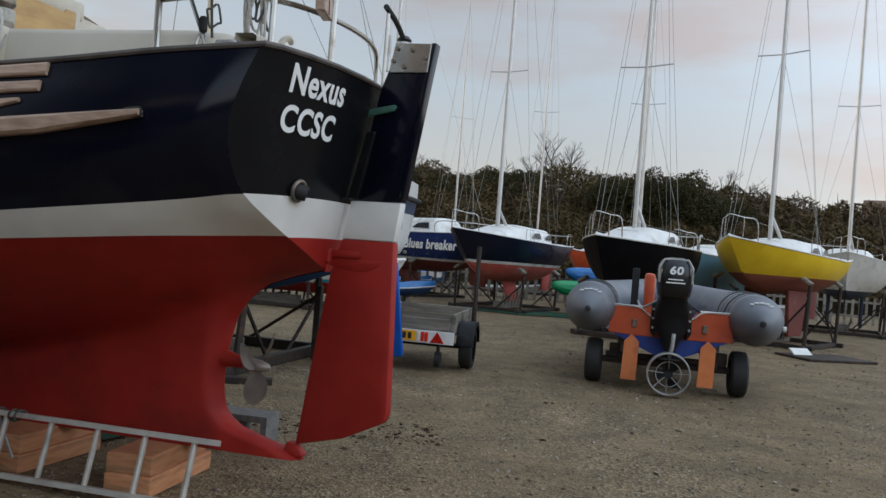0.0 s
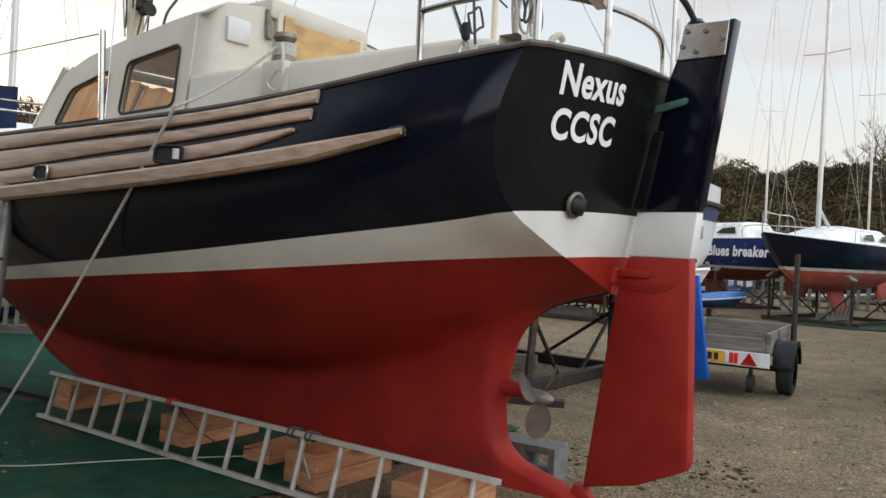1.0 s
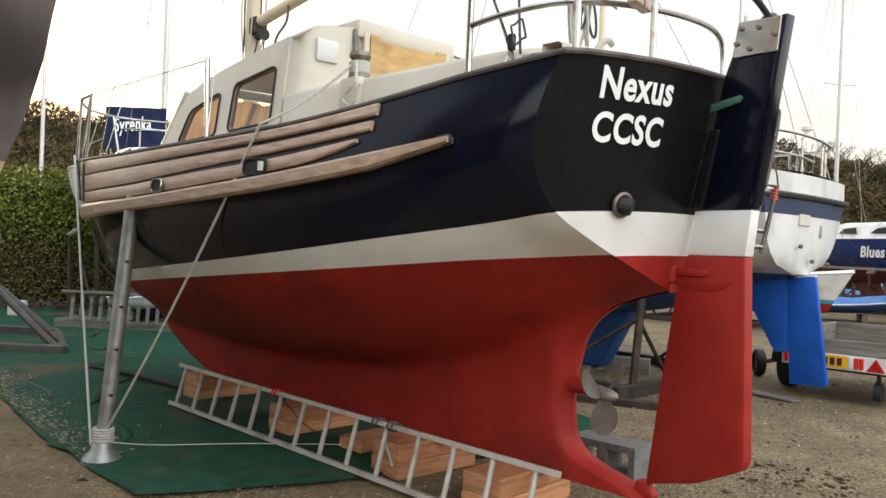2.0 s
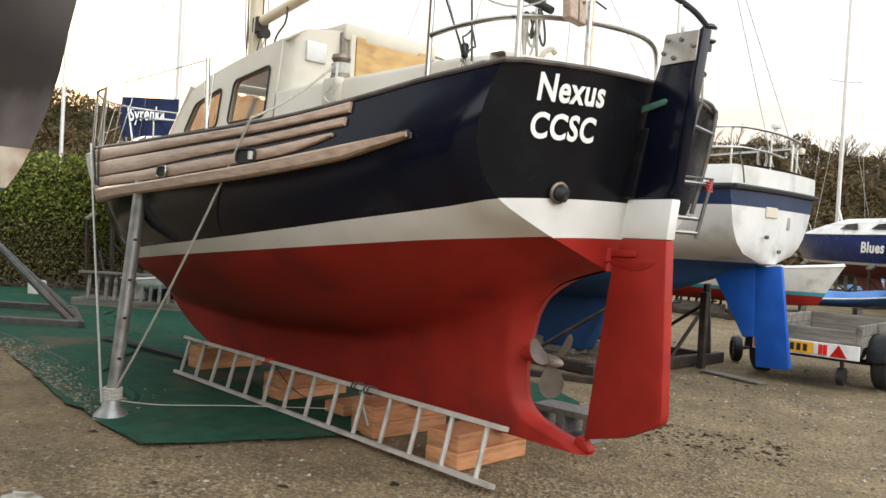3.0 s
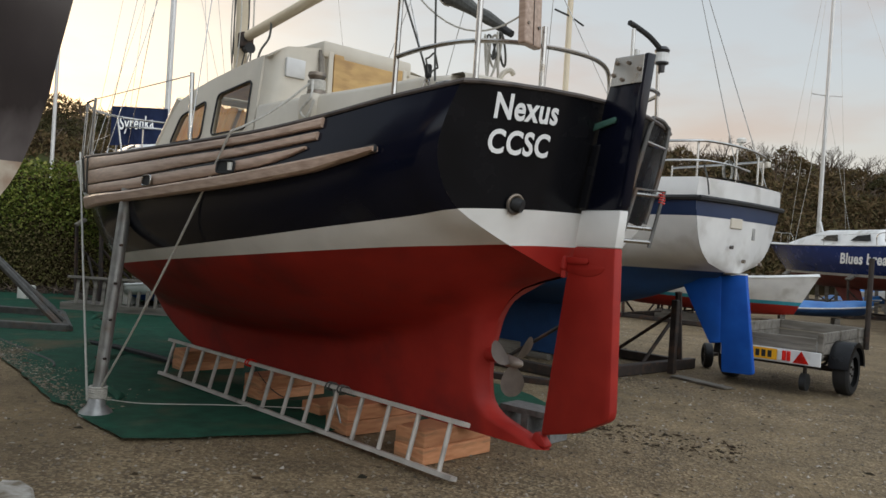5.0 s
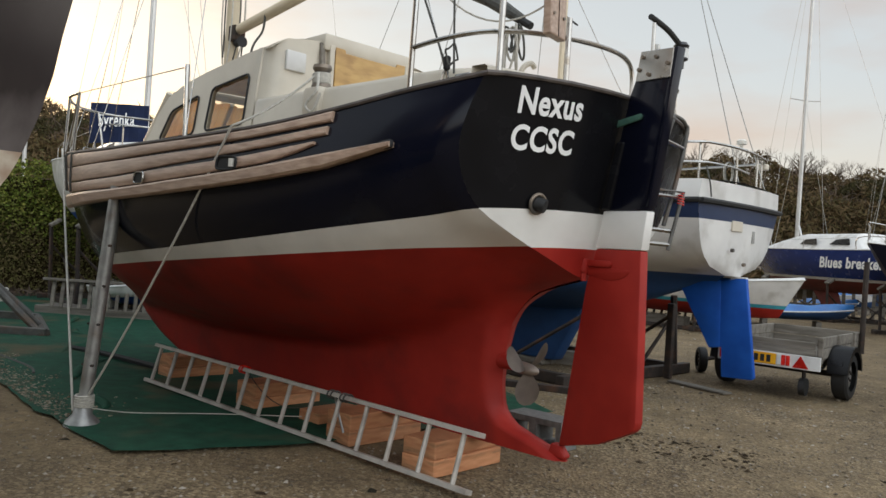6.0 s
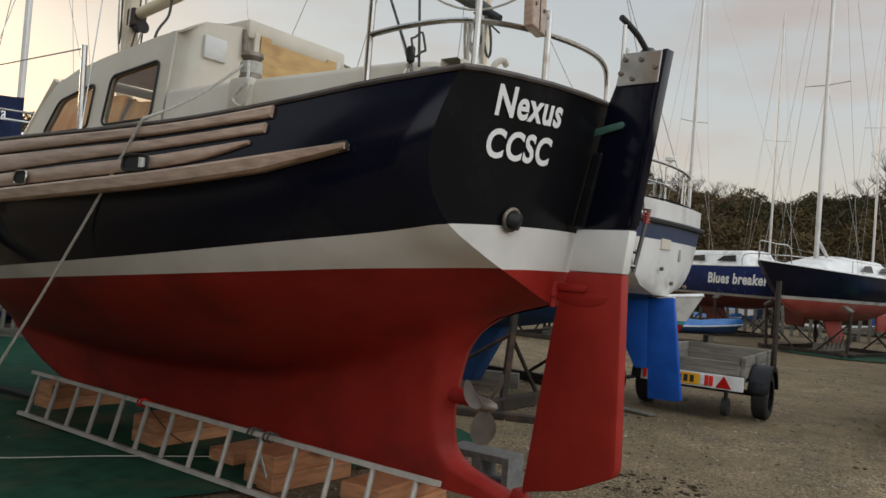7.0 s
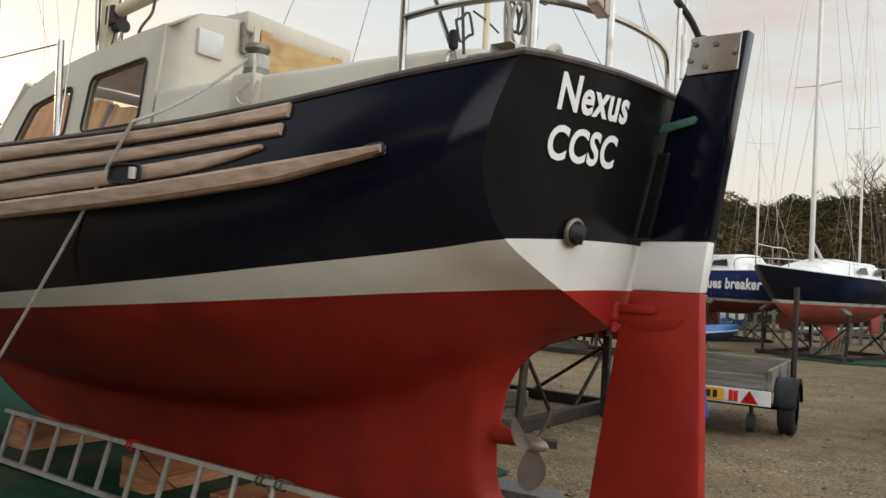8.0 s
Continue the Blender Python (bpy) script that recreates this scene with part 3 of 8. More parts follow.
# deck
bm = bmesh.new()
rows = []
for i in range(50):
    x = 0.1 + 6.7 * i / 49
    h = half_sheer(max(x, 0.17)) - 0.03
    if x < 0.3:
        h = min(h, 0.86)
    rows.append([bm.verts.new((x + (0.2 * s * s if x < 0.3 else 0), h * s, sheer_z(x) - 0.05 + 0.03 * (1 - s * s))) for s in (-1, -0.5, 0, 0.5, 1)])
grid_faces(bm, rows)
part("deck", bm, CREAM, nexus, smooth=True)


def plank(x0, x1, top, bot, thick, name, label="", taper=0.0, side=1, nx=46, end=0.26):
    """A timber strip bent along the hull's side."""
    bm = bmesh.new()
    rows = []
    for i in range(nx + 1):
        x = x0 + (x1 - x0) * i / nx
        zt, zb = top(x), bot(x)
        if taper and x - x0 < taper:
            k = (x - x0) / taper
            zb = zt - (zt - zb) * (end + (1 - end) * k ** 0.7)
        row = []
        for a, o in ((zb, -0.004), (zb, thick * 0.75), (zb + (zt - zb) * 0.18, thick), (zt - (zt - zb) * 0.18, thick), (zt, thick * 0.75), (zt, -0.004)):
            row.append(bm.verts.new(hull_point(x, a, side, o)[0]))
        rows.append(row)
    grid_faces(bm, rows, close=True)
    bm.faces.new(rows[0])
    bm.faces.new(rows[-1][::-1])
    return part(name, bm, TEAK, nexus, label, smooth=True, angle=30)


KX = [0.5, 1.0, 1.62, 2.4, 3.0, 4.05, 5.5, 6.9]
cap_b = lambda x: spline(x, KX, [1.930, 1.877, 1.811, 1.762, 1.738, 1.741, 1.817, 1.967])
p2_t = lambda x: spline(x, KX, [1.906, 1.853, 1.787, 1.744, 1.726, 1.731, 1.807, 1.957])
p2_b = lambda x: spline(x, KX, [1.87, 1.812, 1.740, 1.672, 1.632, 1.625, 1.70, 1.85])
p3_t = lambda x: spline(x, KX, [1.85, 1.786, 1.710, 1.653, 1.617, 1.612, 1.687, 1.837])
p3_b = lambda x: spline(x, KX, [1.79, 1.730, 1.652, 1.585, 1.553, 1.547, 1.60, 1.75])
st_t = lambda x: spline(x, [0.5] + KX[1:], [1.775, 1.705, 1.631, 1.570, 1.537, 1.530, 1.585, 1.735])
st_b = lambda x: spline(x, [0.5, 0.75] + KX[1:], [1.722, 1.683, 1.637, 1.562, 1.500, 1.468, 1.430, 1.47, 1.61])
for sd in (1, -1):
    plank(0.975, 6.5, lambda x: sheer_z(x) - 0.018, cap_b, 0.022, "plank", side=sd)
    plank(0.99, 6.5, p2_t, p2_b, 0.020, "plank", side=sd)
    plank(1.06, 6.5, p3_t, p3_b, 0.020, "plank", taper=0.30, side=sd)
    plank(0.57, 6.5, st_t, st_b, 0.052, "rubbing_strake", "thick weathered teak rubbing strake", taper=0.35, side=sd, end=0.46)

# metal end fitting of the rubbing strake
for sd in (1, -1):
    q, nrm = hull_point(0.60, 1.752, sd, 0.02)
    bm = bmesh.new()
    box(bm, (0, 0, 0), (0.075, 0.035, 0.042), bevel=0.014)
    ob = part("strake_end_fitting", bm, BLACK, nexus)
    ob.matrix_local = Matrix.Translation(q) @ pose(0, 0, 0, 0, 9, 14 * sd)

# fairleads and hawse openings on the planking
for x, z, w, h in ((2.57, 1.602, 0.115, 0.070), (1.68, 1.672, 0.17, 0.075), (4.75, 1.62, 0.115, 0.07)):
    q, nrm = hull_point(x, z, 1, 0.030)
    t1 = Vector((1, 0, 0)) - nrm * nrm.x
    t1.normalize()
    t2 = nrm.cross(t1)
    rim = []
    for i in range(24):
        a = 2 * math.pi * i / 24
        ca, sa = math.cos(a), math.sin(a)
        rim.append(q + t1 * (w / 2 * math.copysign(abs(ca) ** 0.45, ca)) + t2 * (h / 2 * math.copysign(abs(sa) ** 0.45, sa)) + nrm * 0.006)
    fl = part("fairlead", tubem(rim, 0.006, 6, close=True), BLACK if x < 2 else STEEL, nexus, "black fairlead" if x < 2 else "stainless fairlead", smooth=True)
    # no hole is cut: a black face paints the shade inside the rim
    bm = bmesh.new()
    bm.faces.new([bm.verts.new(v - nrm * 0.004) for v in rim])
    part("opening_dark_face", bm, BLACK, fl)
q, nrm = hull_point(1.63, 1.672, 1, 0.040)
part("roller", tubem([q - Vector((0.0, 0, 0.022)), q + Vector((0.0, 0, 0.022))], 0.016, 10), PLASTIC_W, nexus, smooth=True)

# three lashings over the forward planks
for x in (4.15, 4.55, 4.75):
    pts = [hull_point(x + 0.02, sheer_z(x) - 0.02 - k * 0.036, 1, 0.030)[0] for k in range(9)]
    part("lashing", tubem([hull_point(x, sheer_z(x) - 0.005, 1, -0.03)[0] + Vector((0, 0, 0.02))] + pts, 0.008, 6), DARK_ROPE, nexus, smooth=True)

# exhaust outlet
q = transom_point(0.492, 1.531, 0.0)
n_out = Vector((-1, 0.2, -0.2)).normalized()
ex_u = n_out.cross(Vector((0, 0, 1))).normalized()
ex_v = n_out.cross(ex_u)
ring = [q + n_out * 0.014 + ex_u * 0.045 * math.cos(2 * math.pi * k / 28) + ex_v * 0.045 * math.sin(2 * math.pi * k / 28) for k in range(28)]
ex = part("exhaust_outlet", tubem(ring, 0.009, 8, close=True), BRONZE, nexus, "tarnished bronze exhaust flange", smooth=True)
# solid black plug paints the dark of the hollow pipe
part("bore_dark_plug", tubem([q - n_out * 0.01, q + n_out * 0.014], [0.043, 0.043], 20), BLACK, ex)
part("hose_end", tubem([q, q + Vector((-0.044, -0.018, -0.014)), q + Vector((-0.045, -0.018, -0.014)), q + Vector((-0.030, -0.011, -0.008))], [0.036, 0.034, 0.027, 0.026], 18), BLACK, ex, "black rubber hose end", smooth=True)

# lettering on the transom


def on_transom(cy, cz, lean):
    def wrap(v):
        yy = cy - v.x + 0.05 * v.y
        zz = cz + v.y - v.x * lean
        return transom_point(yy, zz, 0.0035 + (0.002 if v.z > 0 else 0))
    return wrap


text_mesh("Nexus", 0.167, LETTER, "lettering", nexus, Matrix(), 0.0015, 0.0042, squeeze=0.80, wrap=on_transom(0.530, 1.988, -0.025))
text_mesh("CCSC", 0.158, LETTER, "lettering", nexus, Matrix(), 0.0015, 0.0042, squeeze=0.835, wrap=on_transom(0.535, 1.820, -0.025))

# rudder: a tall blade hung on the transom, turned a little to port


def swing(x, y, z):
    a = radians(8.0)
    dx, dy = x - 0.22, y
    return Vector((0.22 + dx * math.cos(a) + dy * math.sin(a), -dx * math.sin(a) + dy * math.cos(a), z))


def rudder_slab(outline, half, name, mat, parent, label="", bevel=0.012):
    bm = prism(outline, -half, half, bevel)
    for v in bm.verts:
        v.co = swing(*v.co)
    return part(name, bm, mat, parent, label, smooth=True, angle=40)


rud = rudder_slab([(0.290, 0.272), (0.02, 0.345), (-0.18, 0.445), (-0.205, 0.465), (-0.215, 0.50), (-0.200, 0.9), (-0.182, 1.337), (0.112, 1.337), (0.165, 1.15), (0.235, 0.68)], 0.030, "rudder", RED, nexus, "red rudder blade hung on the transom")
rudder_slab([(-0.182, 1.338), (-0.205, 1.53), (0.075, 1.53), (0.112, 1.338)], 0.030, "rudder_stripe", STRIPE, rud, "white stripe", 0.006)
rudder_slab([(-0.205, 1.531), (-0.318, 2.29), (-0.120, 2.29), (-0.045, 2.10), (0.075, 1.531)], 0.028, "rudder_head", NAVY, rud, "navy rudder head", 0.010)
bm = prism([(-0.292, 2.165), (-0.305, 2.305), (-0.110, 2.315), (-0.085, 2.18), (-0.098, 2.168)], 0.028, 0.036, 0.003)
prism_b = prism([(-0.292, 2.165), (-0.305, 2.305), (-0.110, 2.315), (-0.085, 2.18), (-0.098, 2.168)], -0.036, -0.028, 0.003)
for v in bm.verts:
    v.co = swing(*v.co)
for v in prism_b.verts:
    v.co = swing(*v.co)
head_plate = part("cheek_plate", bm, STEEL, rud, "stained stainless cheek plate with bolts")
part("cheek_plate", prism_b, STEEL, rud)
for x, z in ((-0.125, 2.285), (-0.205, 2.275), (-0.105, 2.225), (-0.165, 2.195), (-0.275, 2.235)):
    q = swing(x, 0.035, z)
    part("bolt", tubem([q, q + Vector((0, 0.012, 0))], [0.012, 0.009], 8), BRONZE, head_plate)
# aft edge strip of the rudder head
rudder_slab([(-0.325, 2.31), (-0.300, 2.31), (-0.188, 1.55), (-0.213, 1.55)], 0.029, "edge_strip", NAVY, rud, "", 0.004)

# gudgeon straps


def strap(x0, x1, z, mat, name, drop=0.02):
    bm = prism([(x0, z - 0.02), (x1, z + drop - 0.018), (x1 - 0.012, z + drop), (x1, z + drop + 0.014), (x0, z + 0.018)], 0.031, 0.043, 0.004)
    for v in bm.verts:
        v.co = swing(*v.co)
    return part(name, bm, mat, rud, "" if mat is RED else "verdigris bronze rudder strap", smooth=True)


st1 = strap(0.06, -0.135, 1.960, VERDIGRIS, "strap", 0.035)
part("pintle", boxm(swing(0.075, 0.045, 1.935), (0.07, 0.05, 0.075), bevel=0.012), VERDIGRIS, st1)
part("pintle_pin", tubem([swing(0.075, 0.045, 1.90), swing(0.078, 0.045, 1.845)], 0.014, 8), VERDIGRIS, st1)
st2 = strap(0.19, 0.0, 1.262, RED, "strap", 0.0)
part("pintle", boxm(swing(0.185, 0.045, 1.245), (0.07, 0.055, 0.08), bevel=0.014), RED, st2)
part("pintle_pin", tubem([swing(0.17, 0.045, 1.23), swing(0.17, 0.045, 1.165)], 0.016, 8), RED, st2)
# raised web below the strap
bm = prism([(0.17, 1.20)] + [(0.02 - 0.14 * math.sin(t / 8 * math.pi / 2), 1.235 - 0.055 * math.cos(t / 8 * math.pi / 2)) for t in range(9)] + [(0.15, 1.25)], 0.028, 0.033, 0.002)
for v in bm.verts:
    v.co = swing(*v.co)
part("rudder_web", bm, RED, rud, smooth=True)
part("fairing_strip", prism([(0.095, 1.535), (0.035, 1.535), (-0.035, 1.88), (0.02, 1.88)], 0.02, 0.07, 0.012), NAVY_DULL, nexus)
# heel bearing
bm = prism([(0.36, 0.215), (0.25, 0.207), (0.24, 0.226), (0.285, 0.275), (0.335, 0.285)], -0.030, 0.030, 0.010)
part("heel_bearing", bm, RED, nexus, smooth=True)

# propeller on its shaft
shaft = part("propeller_shaft", tubem([(0.98, 0, 0.685), (0.73, 0, 0.665), (0.66, 0, 0.655), (0.58, 0, 0.645)], [0.060, 0.046, 0.034, 0.024], 14), RED, nexus, smooth=True)
hub = part("propeller", tubem([(0.615, 0, 0.648), (0.59, 0, 0.647), (0.525, 0, 0.643), (0.485, 0, 0.640), (0.470, 0, 0.639)], [0.030, 0.036, 0.032, 0.020, 0.006], 14), PROP, nexus, "dull bronze three-bladed propeller", smooth=True)
for ang in (176, 56, 296):
    bm = bmesh.new()
    rows = []
    for i in range(13):
        u = i / 12
        r = 0.028 + 0.178 * u
        w = 0.074 * math.sqrt(max(0.0, 1 - ((u - 0.56) / 0.46) ** 2)) if u > 0.56 else 0.026 + 0.048 * math.sin(math.pi / 2 * u / 0.56)
        w = max(w, 0.010)
        tw = radians(54 - 26 * u)
        rows.append([bm.verts.new((0.55 - q * w * math.sin(tw) * 0.75, q * w * math.cos(tw) * 1.12, r)) for q in (-1, -0.7, -0.35, 0, 0.35, 0.7, 1)])
    grid_faces(bm, rows)
    bmesh.ops.solidify(bm, geom=bm.faces[:], thickness=0.008)
    m = Matrix.Translation((0, 0, 0.645)) @ Matrix.Rotation(radians(ang), 4, 'X')
    for v in bm.verts:
        v.co = m @ v.co
    part("blade", bm, PROP, hub, smooth=True, angle=60)

# wheelhouse: cream moulded shell with real window openings
WALL_Y = 0.83


def roof_z(x):
    return spline(x, [2.0, 2.2, 2.45, 3.0, 3.40, 3.60, 3.75], [2.60, 2.60, 2.585, 2.52, 2.45, 2.375, 2.33])


def wall_y(z):
    return WALL_Y + (2.1 - z) * 0.10


W_AFT = [(2.365, 2.015), (2.885, 2.000), (2.855, 2.300), (2.365, 2.352)]
W_FWD = [(3.050, 1.990), (3.60, 1.978), (3.45, 2.190), (3.035, 2.273)]


def round_poly(poly, r=0.05, k=5):
    out = []
    n = len(poly)
    for i in range(n):
        p0, p1, p2 = Vector(poly[i - 1]), Vector(poly[i]), Vector(poly[(i + 1) % n])
        a, b = p1 + (p0 - p1).normalized() * r, p1 + (p2 - p1).normalized() * r
        for j in range(k + 1):
            t = j / k
            out.append((1 - t) ** 2 * a + 2 * t * (1 - t) * p1 + t * t * b)
    return out


def house_side(side):
    """One wheelhouse side with its two windows cut through."""
    outer = [(2.26, 1.80), (3.95, 1.80), (3.78, 2.10), (3.55, roof_z(3.55) - 0.088), (3.3, roof_z(3.3) - 0.088), (3.0, roof_z(3.0) - 0.088), (2.45, roof_z(2.45) - 0.088), (2.26, roof_z(2.26) - 0.088)]
    holes = [round_poly(W_AFT), round_poly(W_FWD)]
    bm = bmesh.new()
    vs = []
    edges = []
    for lp in [outer] + holes:
        ring = [bm.verts.new((q[0], 0, q[1])) for q in lp]
        edges += [bm.edges.new((ring[i], ring[(i + 1) % len(ring)])) for i in range(len(ring))]
    bmesh.ops.triangle_fill(bm, use_beauty=True, edges=edges)
    for v in bm.verts:
        v.co.y = side * wall_y(v.co.z)
    bmesh.ops.solidify(bm, geom=bm.faces[:], thickness=0.035 * 1)
    return bm


house = part("wheelhouse", house_side(1), CREAM, nexus, "cream moulded wheelhouse with tall side windows")
part("side_wall", house_side(-1), CREAM, house)
# rounded roof with an overhang forward, and the shoulders
bm = bmesh.new()
rows = []
for i in range(21):
    x = 2.17 + (3.555 - 2.17) * i / 20
    zt = roof_z(x) + 0.035
    ye = wall_y(zt) + 0.005
    rows.append([bm.verts.new((x, yy * ye, zt - 0.105 * abs(yy) ** 6 - 0.03 * yy * yy)) for yy in [k / 10 - 1 for k in range(21)]])
grid_faces(bm, rows)
bmesh.ops.solidify(bm, geom=bm.faces[:], thickness=0.04)
part("roof", bm, CREAM, house, "cream cambered roof", smooth=True)
# aft bulkhead with rounded corners, open for the companionway
bm = bmesh.new()
rows = []
for i in range(13):
    z = 1.75 + (2.60 - 1.75) * i / 12
    ye = wall_y(min(z, 2.5))
    row = []
    for t in range(7):
        a = radians(90 * t / 6)
        row.append(bm.verts.new((2.30 - 0.13 * math.sin(a), ye - 0.13 + 0.13 * math.cos(a), z)))
    row.append(bm.verts.new((2.165, 0.33, z)))
    rows.append(row)
for row in rows:
    for v in row:
        yy = min(1.0, abs(v.co.y) / wall_y(2.6))
        v.co.z = 1.75 + (v.co.z - 1.75) * (2.646 - 0.105 * yy ** 6 - 0.03 * yy * yy - 1.75) / 0.85
grid_faces(bm, rows)
part("aft_bulkhead", bm, CREAM, house, smooth=True)
bm = bmesh.new()
rows = [[bm.verts.new((v[0], -v[1], v[2])) for v in row] for row in [[(2.30, wall_y(z), z), (2.165, wall_y(z) - 0.13, z), (2.165, -(-0.33), z)] for z in (1.75, 2.60)]]
grid_faces(bm, rows)
part("aft_bulkhead", bm, CREAM, house)
# raked windscreen wall
bm = bmesh.new()
rows = [[bm.verts.new((x, s * wall_y(z), z)) for s in (-1, -0.33, 0.33, 1)] for x, z in ((3.97, 1.80), (3.90, 1.92), (3.86, 1.98))]
grid_faces(bm, rows)
part("front_wall", bm, CREAM, house)
for s0, s1 in ((-0.97, -0.36), (-0.30, 0.30), (0.36, 0.97)):
    bm = bmesh.new()
    rows = [[bm.verts.new((x, s * wall_y(z), z)) for s in (s0, s1)] for x, z in ((3.86, 1.98), (3.605, 2.365))]
    grid_faces(bm, rows)
    ob = part("windscreen_pane", bm, GLASS, house)
    ob.visible_shadow = False
for s in (-0.985, -0.33, 0.33, 0.985):
    part("window_post", tubem([(3.86, s * wall_y(1.98), 1.98), (3.600, s * 0.985 * wall_y(2.35), 2.345)], 0.028, 6), CREAM, house)
for side in (1, -1):
    for poly in (W_AFT, W_FWD):
        rim = [Vector((q[0], side * (wall_y(q[1]) + 0.004), q[1])) for q in round_poly(poly)]
        wf = part("window_frame", tubem(rim, 0.0075, 6, close=True), BLACK, house, "black rubber window seal", smooth=True)
        bm = bmesh.new()
        bm.faces.new([bm.verts.new(v - Vector((0, side * 0.014, 0))) for v in rim])
        ob = part("pane", bm, GLASS, wf)
        ob.visible_shadow = False
part("windscreen_header", tubem([(3.585 - 0.03 * (y / 0.75) ** 4, y, 2.395 - 0.075 * abs(y / 0.76) ** 5) for y in [0.152 * k - 0.76 for k in range(11)]], 0.035, 8), CREAM, house, smooth=True)
# amber curtains drawn across the lower part of the windscreen
for s0, s1 in ((-0.94, -0.34), (-0.31, 0.31), (0.34, 0.94)):
    bm = bmesh.new()
    rows = []
    for i in range(9):
        z = 1.90 + 0.44 * i / 8
        x = 3.80 - (z - 1.98) * 0.633
        rows.append([bm.verts.new((x + 0.014 * math.sin(k * 1.9 + s0 * 7), (s0 + (s1 - s0) * k / 24) * wall_y(z), z + 0.01 * math.sin(k * 0.8))) for k in range(25)])
    grid_faces(bm, rows)
    bmesh.ops.solidify(bm, geom=bm.faces[:], thickness=0.002)
    part("curtain", bm, CURTAIN, house, "thin amber curtain behind the windscreen", smooth=True)
# varnished interior: far lining and locker seen through the panes
part("locker", boxm((2.75, -0.52, 1.90), (0.7, 0.40, 0.20), bevel=0.02), PLY, house, "varnished locker")
part("deckhead_lining", boxm((2.86, 0, 2.462), (1.10, 1.16, 0.012), pose(0, 0, 0, 0, 6.5, 0).to_3x3(), bevel=0.003), PLY, house)
part("chart_board", boxm((2.55, 0.55, 2.10), (0.30, 0.02, 0.24), pose(0, 0, 0, -12, 0, 0).to_3x3(), bevel=0.006), SHEET, house)

# companionway: ply washboard in a cream frame with a sliding hatch over it
part("hatch_box", boxm((2.50, 0.0, 2.625), (0.74, 0.80, 0.115), bevel=0.02), CREAM, house, "cream sliding hatch housing", smooth=True)
door = part("washboard", prism([(-0.31, 2.05), (0.31, 2.05), (0.31, 2.60), (0.235, 2.60), (0.225, 2.575), (-0.225, 2.575), (-0.235, 2.60), (-0.31, 2.60)], 0, 0.022, 0.003), PLY, house, "varnished plywood washboard")
door.matrix_local = pose(2.145, 0, 0, 0, 0, 90)
part("raised_panel", boxm((2.120, -0.02, 2.44), (0.02, 0.20, 0.15), bevel=0.008), PLY, door).matrix_local = door.matrix_local.inverted()
part("hasp", boxm((2.112, 0.03, 2.585), (0.022, 0.03, 0.075), bevel=0.004), STEEL, door).matrix_local = door.matrix_local.inverted()
for s in (1, -1):
    part("door_jamb", boxm((2.15, s * 0.335, 2.32), (0.05, 0.04, 0.58), bevel=0.006), CREAM, house)
part("hatch_rail", boxm((2.155, 0.40, 2.53), (0.03, 0.035, 0.17), pose(0, 0, 0, 0, 8, 0).to_3x3(), bevel=0.006), OLDWOOD, house)
part("vent_cover", boxm((2.163, 0.60, 2.445), (0.03, 0.15, 0.13), bevel=0.008), WHITE, house, "small white square box", smooth=True)

# cockpit coaming
cpath = [Vector((x, half_sheer(x) - dy, sheer_z(x) - 0.03)) for x, dy in [(2.22, half_sheer(2.22) - 0.86), (1.9, half_sheer(1.9) - 0.875), (1.5, half_sheer(1.5) - 0.885), (1.1, half_sheer(1.1) - 0.89), (0.8, half_sheer(0.8) - 0.87), (0.55, half_sheer(0.55) - 0.82), (0.42, 0.22), (0.33, 0.34)]] + [Vector((0.26, 0.45, 2.06)), Vector((0.21, 0.25, 2.07)), Vector((0.19, 0, 2.07))]
cpath = cpath + [Vector((v.x, -v.y, v.z)) for v in reversed(cpath[:-1])]
bm = bmesh.new()
rows = []
for i, q in enumerate(cpath):
    d = cpath[min(i + 1, len(cpath) - 1)] - cpath[max(i - 1, 0)]
    d.z = 0
    d.normalize()
    o = Vector((d.y, -d.x, 0))
    zt = spline(q.x, [0.2, 0.4, 0.7, 1.0, 1.3, 2.3], [2.165, 2.175, 2.160, 2.150, 2.155, 2.17])
    rows.append([bm.verts.new(Vector((q.x, q.y, z)) + o * a) for a, z in ((0.0, q.z), (-0.02, zt - 0.03), (-0.035, zt - 0.006), (-0.06, zt), (-0.15, zt), (-0.17, zt - 0.03), (-0.17, q.z))])
grid_faces(bm, rows)
part("coaming", bm, CREAM, nexus, "cream cockpit coaming", smooth=True, angle=50)

# aft coaming along the top of the transom
bm = bmesh.new()
rows = []
for i in range(17):
    y = 0.80 - 1.45 * i / 16
    x = transom_point(y, 2.06, 0.0).x + 0.10
    zt = 2.150 - 0.030 * i / 16
    rows.append([bm.verts.new((x + a, y, z)) for a, z in ((0.0, 2.02), (0.012, zt - 0.012), (0.03, zt), (0.11, zt), (0.13, 2.02))])
grid_faces(bm, rows)
part("aft_coaming", bm, CREAM, nexus, "cream aft coaming", smooth=True, angle=50)

# winch with coiled rope, cleat
wx, wy = 1.52, 0.83
part("winch_base", boxm((wx, wy, 2.06), (0.16, 0.16, 0.20), bevel=0.03), CREAM, nexus, smooth=True)
winch = part("winch", tubem([(wx, wy, 2.15), (wx, wy, 2.17), (wx, wy, 2.20), (wx, wy, 2.25), (wx, wy, 2.27), (wx, wy, 2.29)], [0.058, 0.058, 0.042, 0.042, 0.056, 0.052], 16), BRONZE, nexus, "tarnished sheet winch wound with rope", smooth=True)
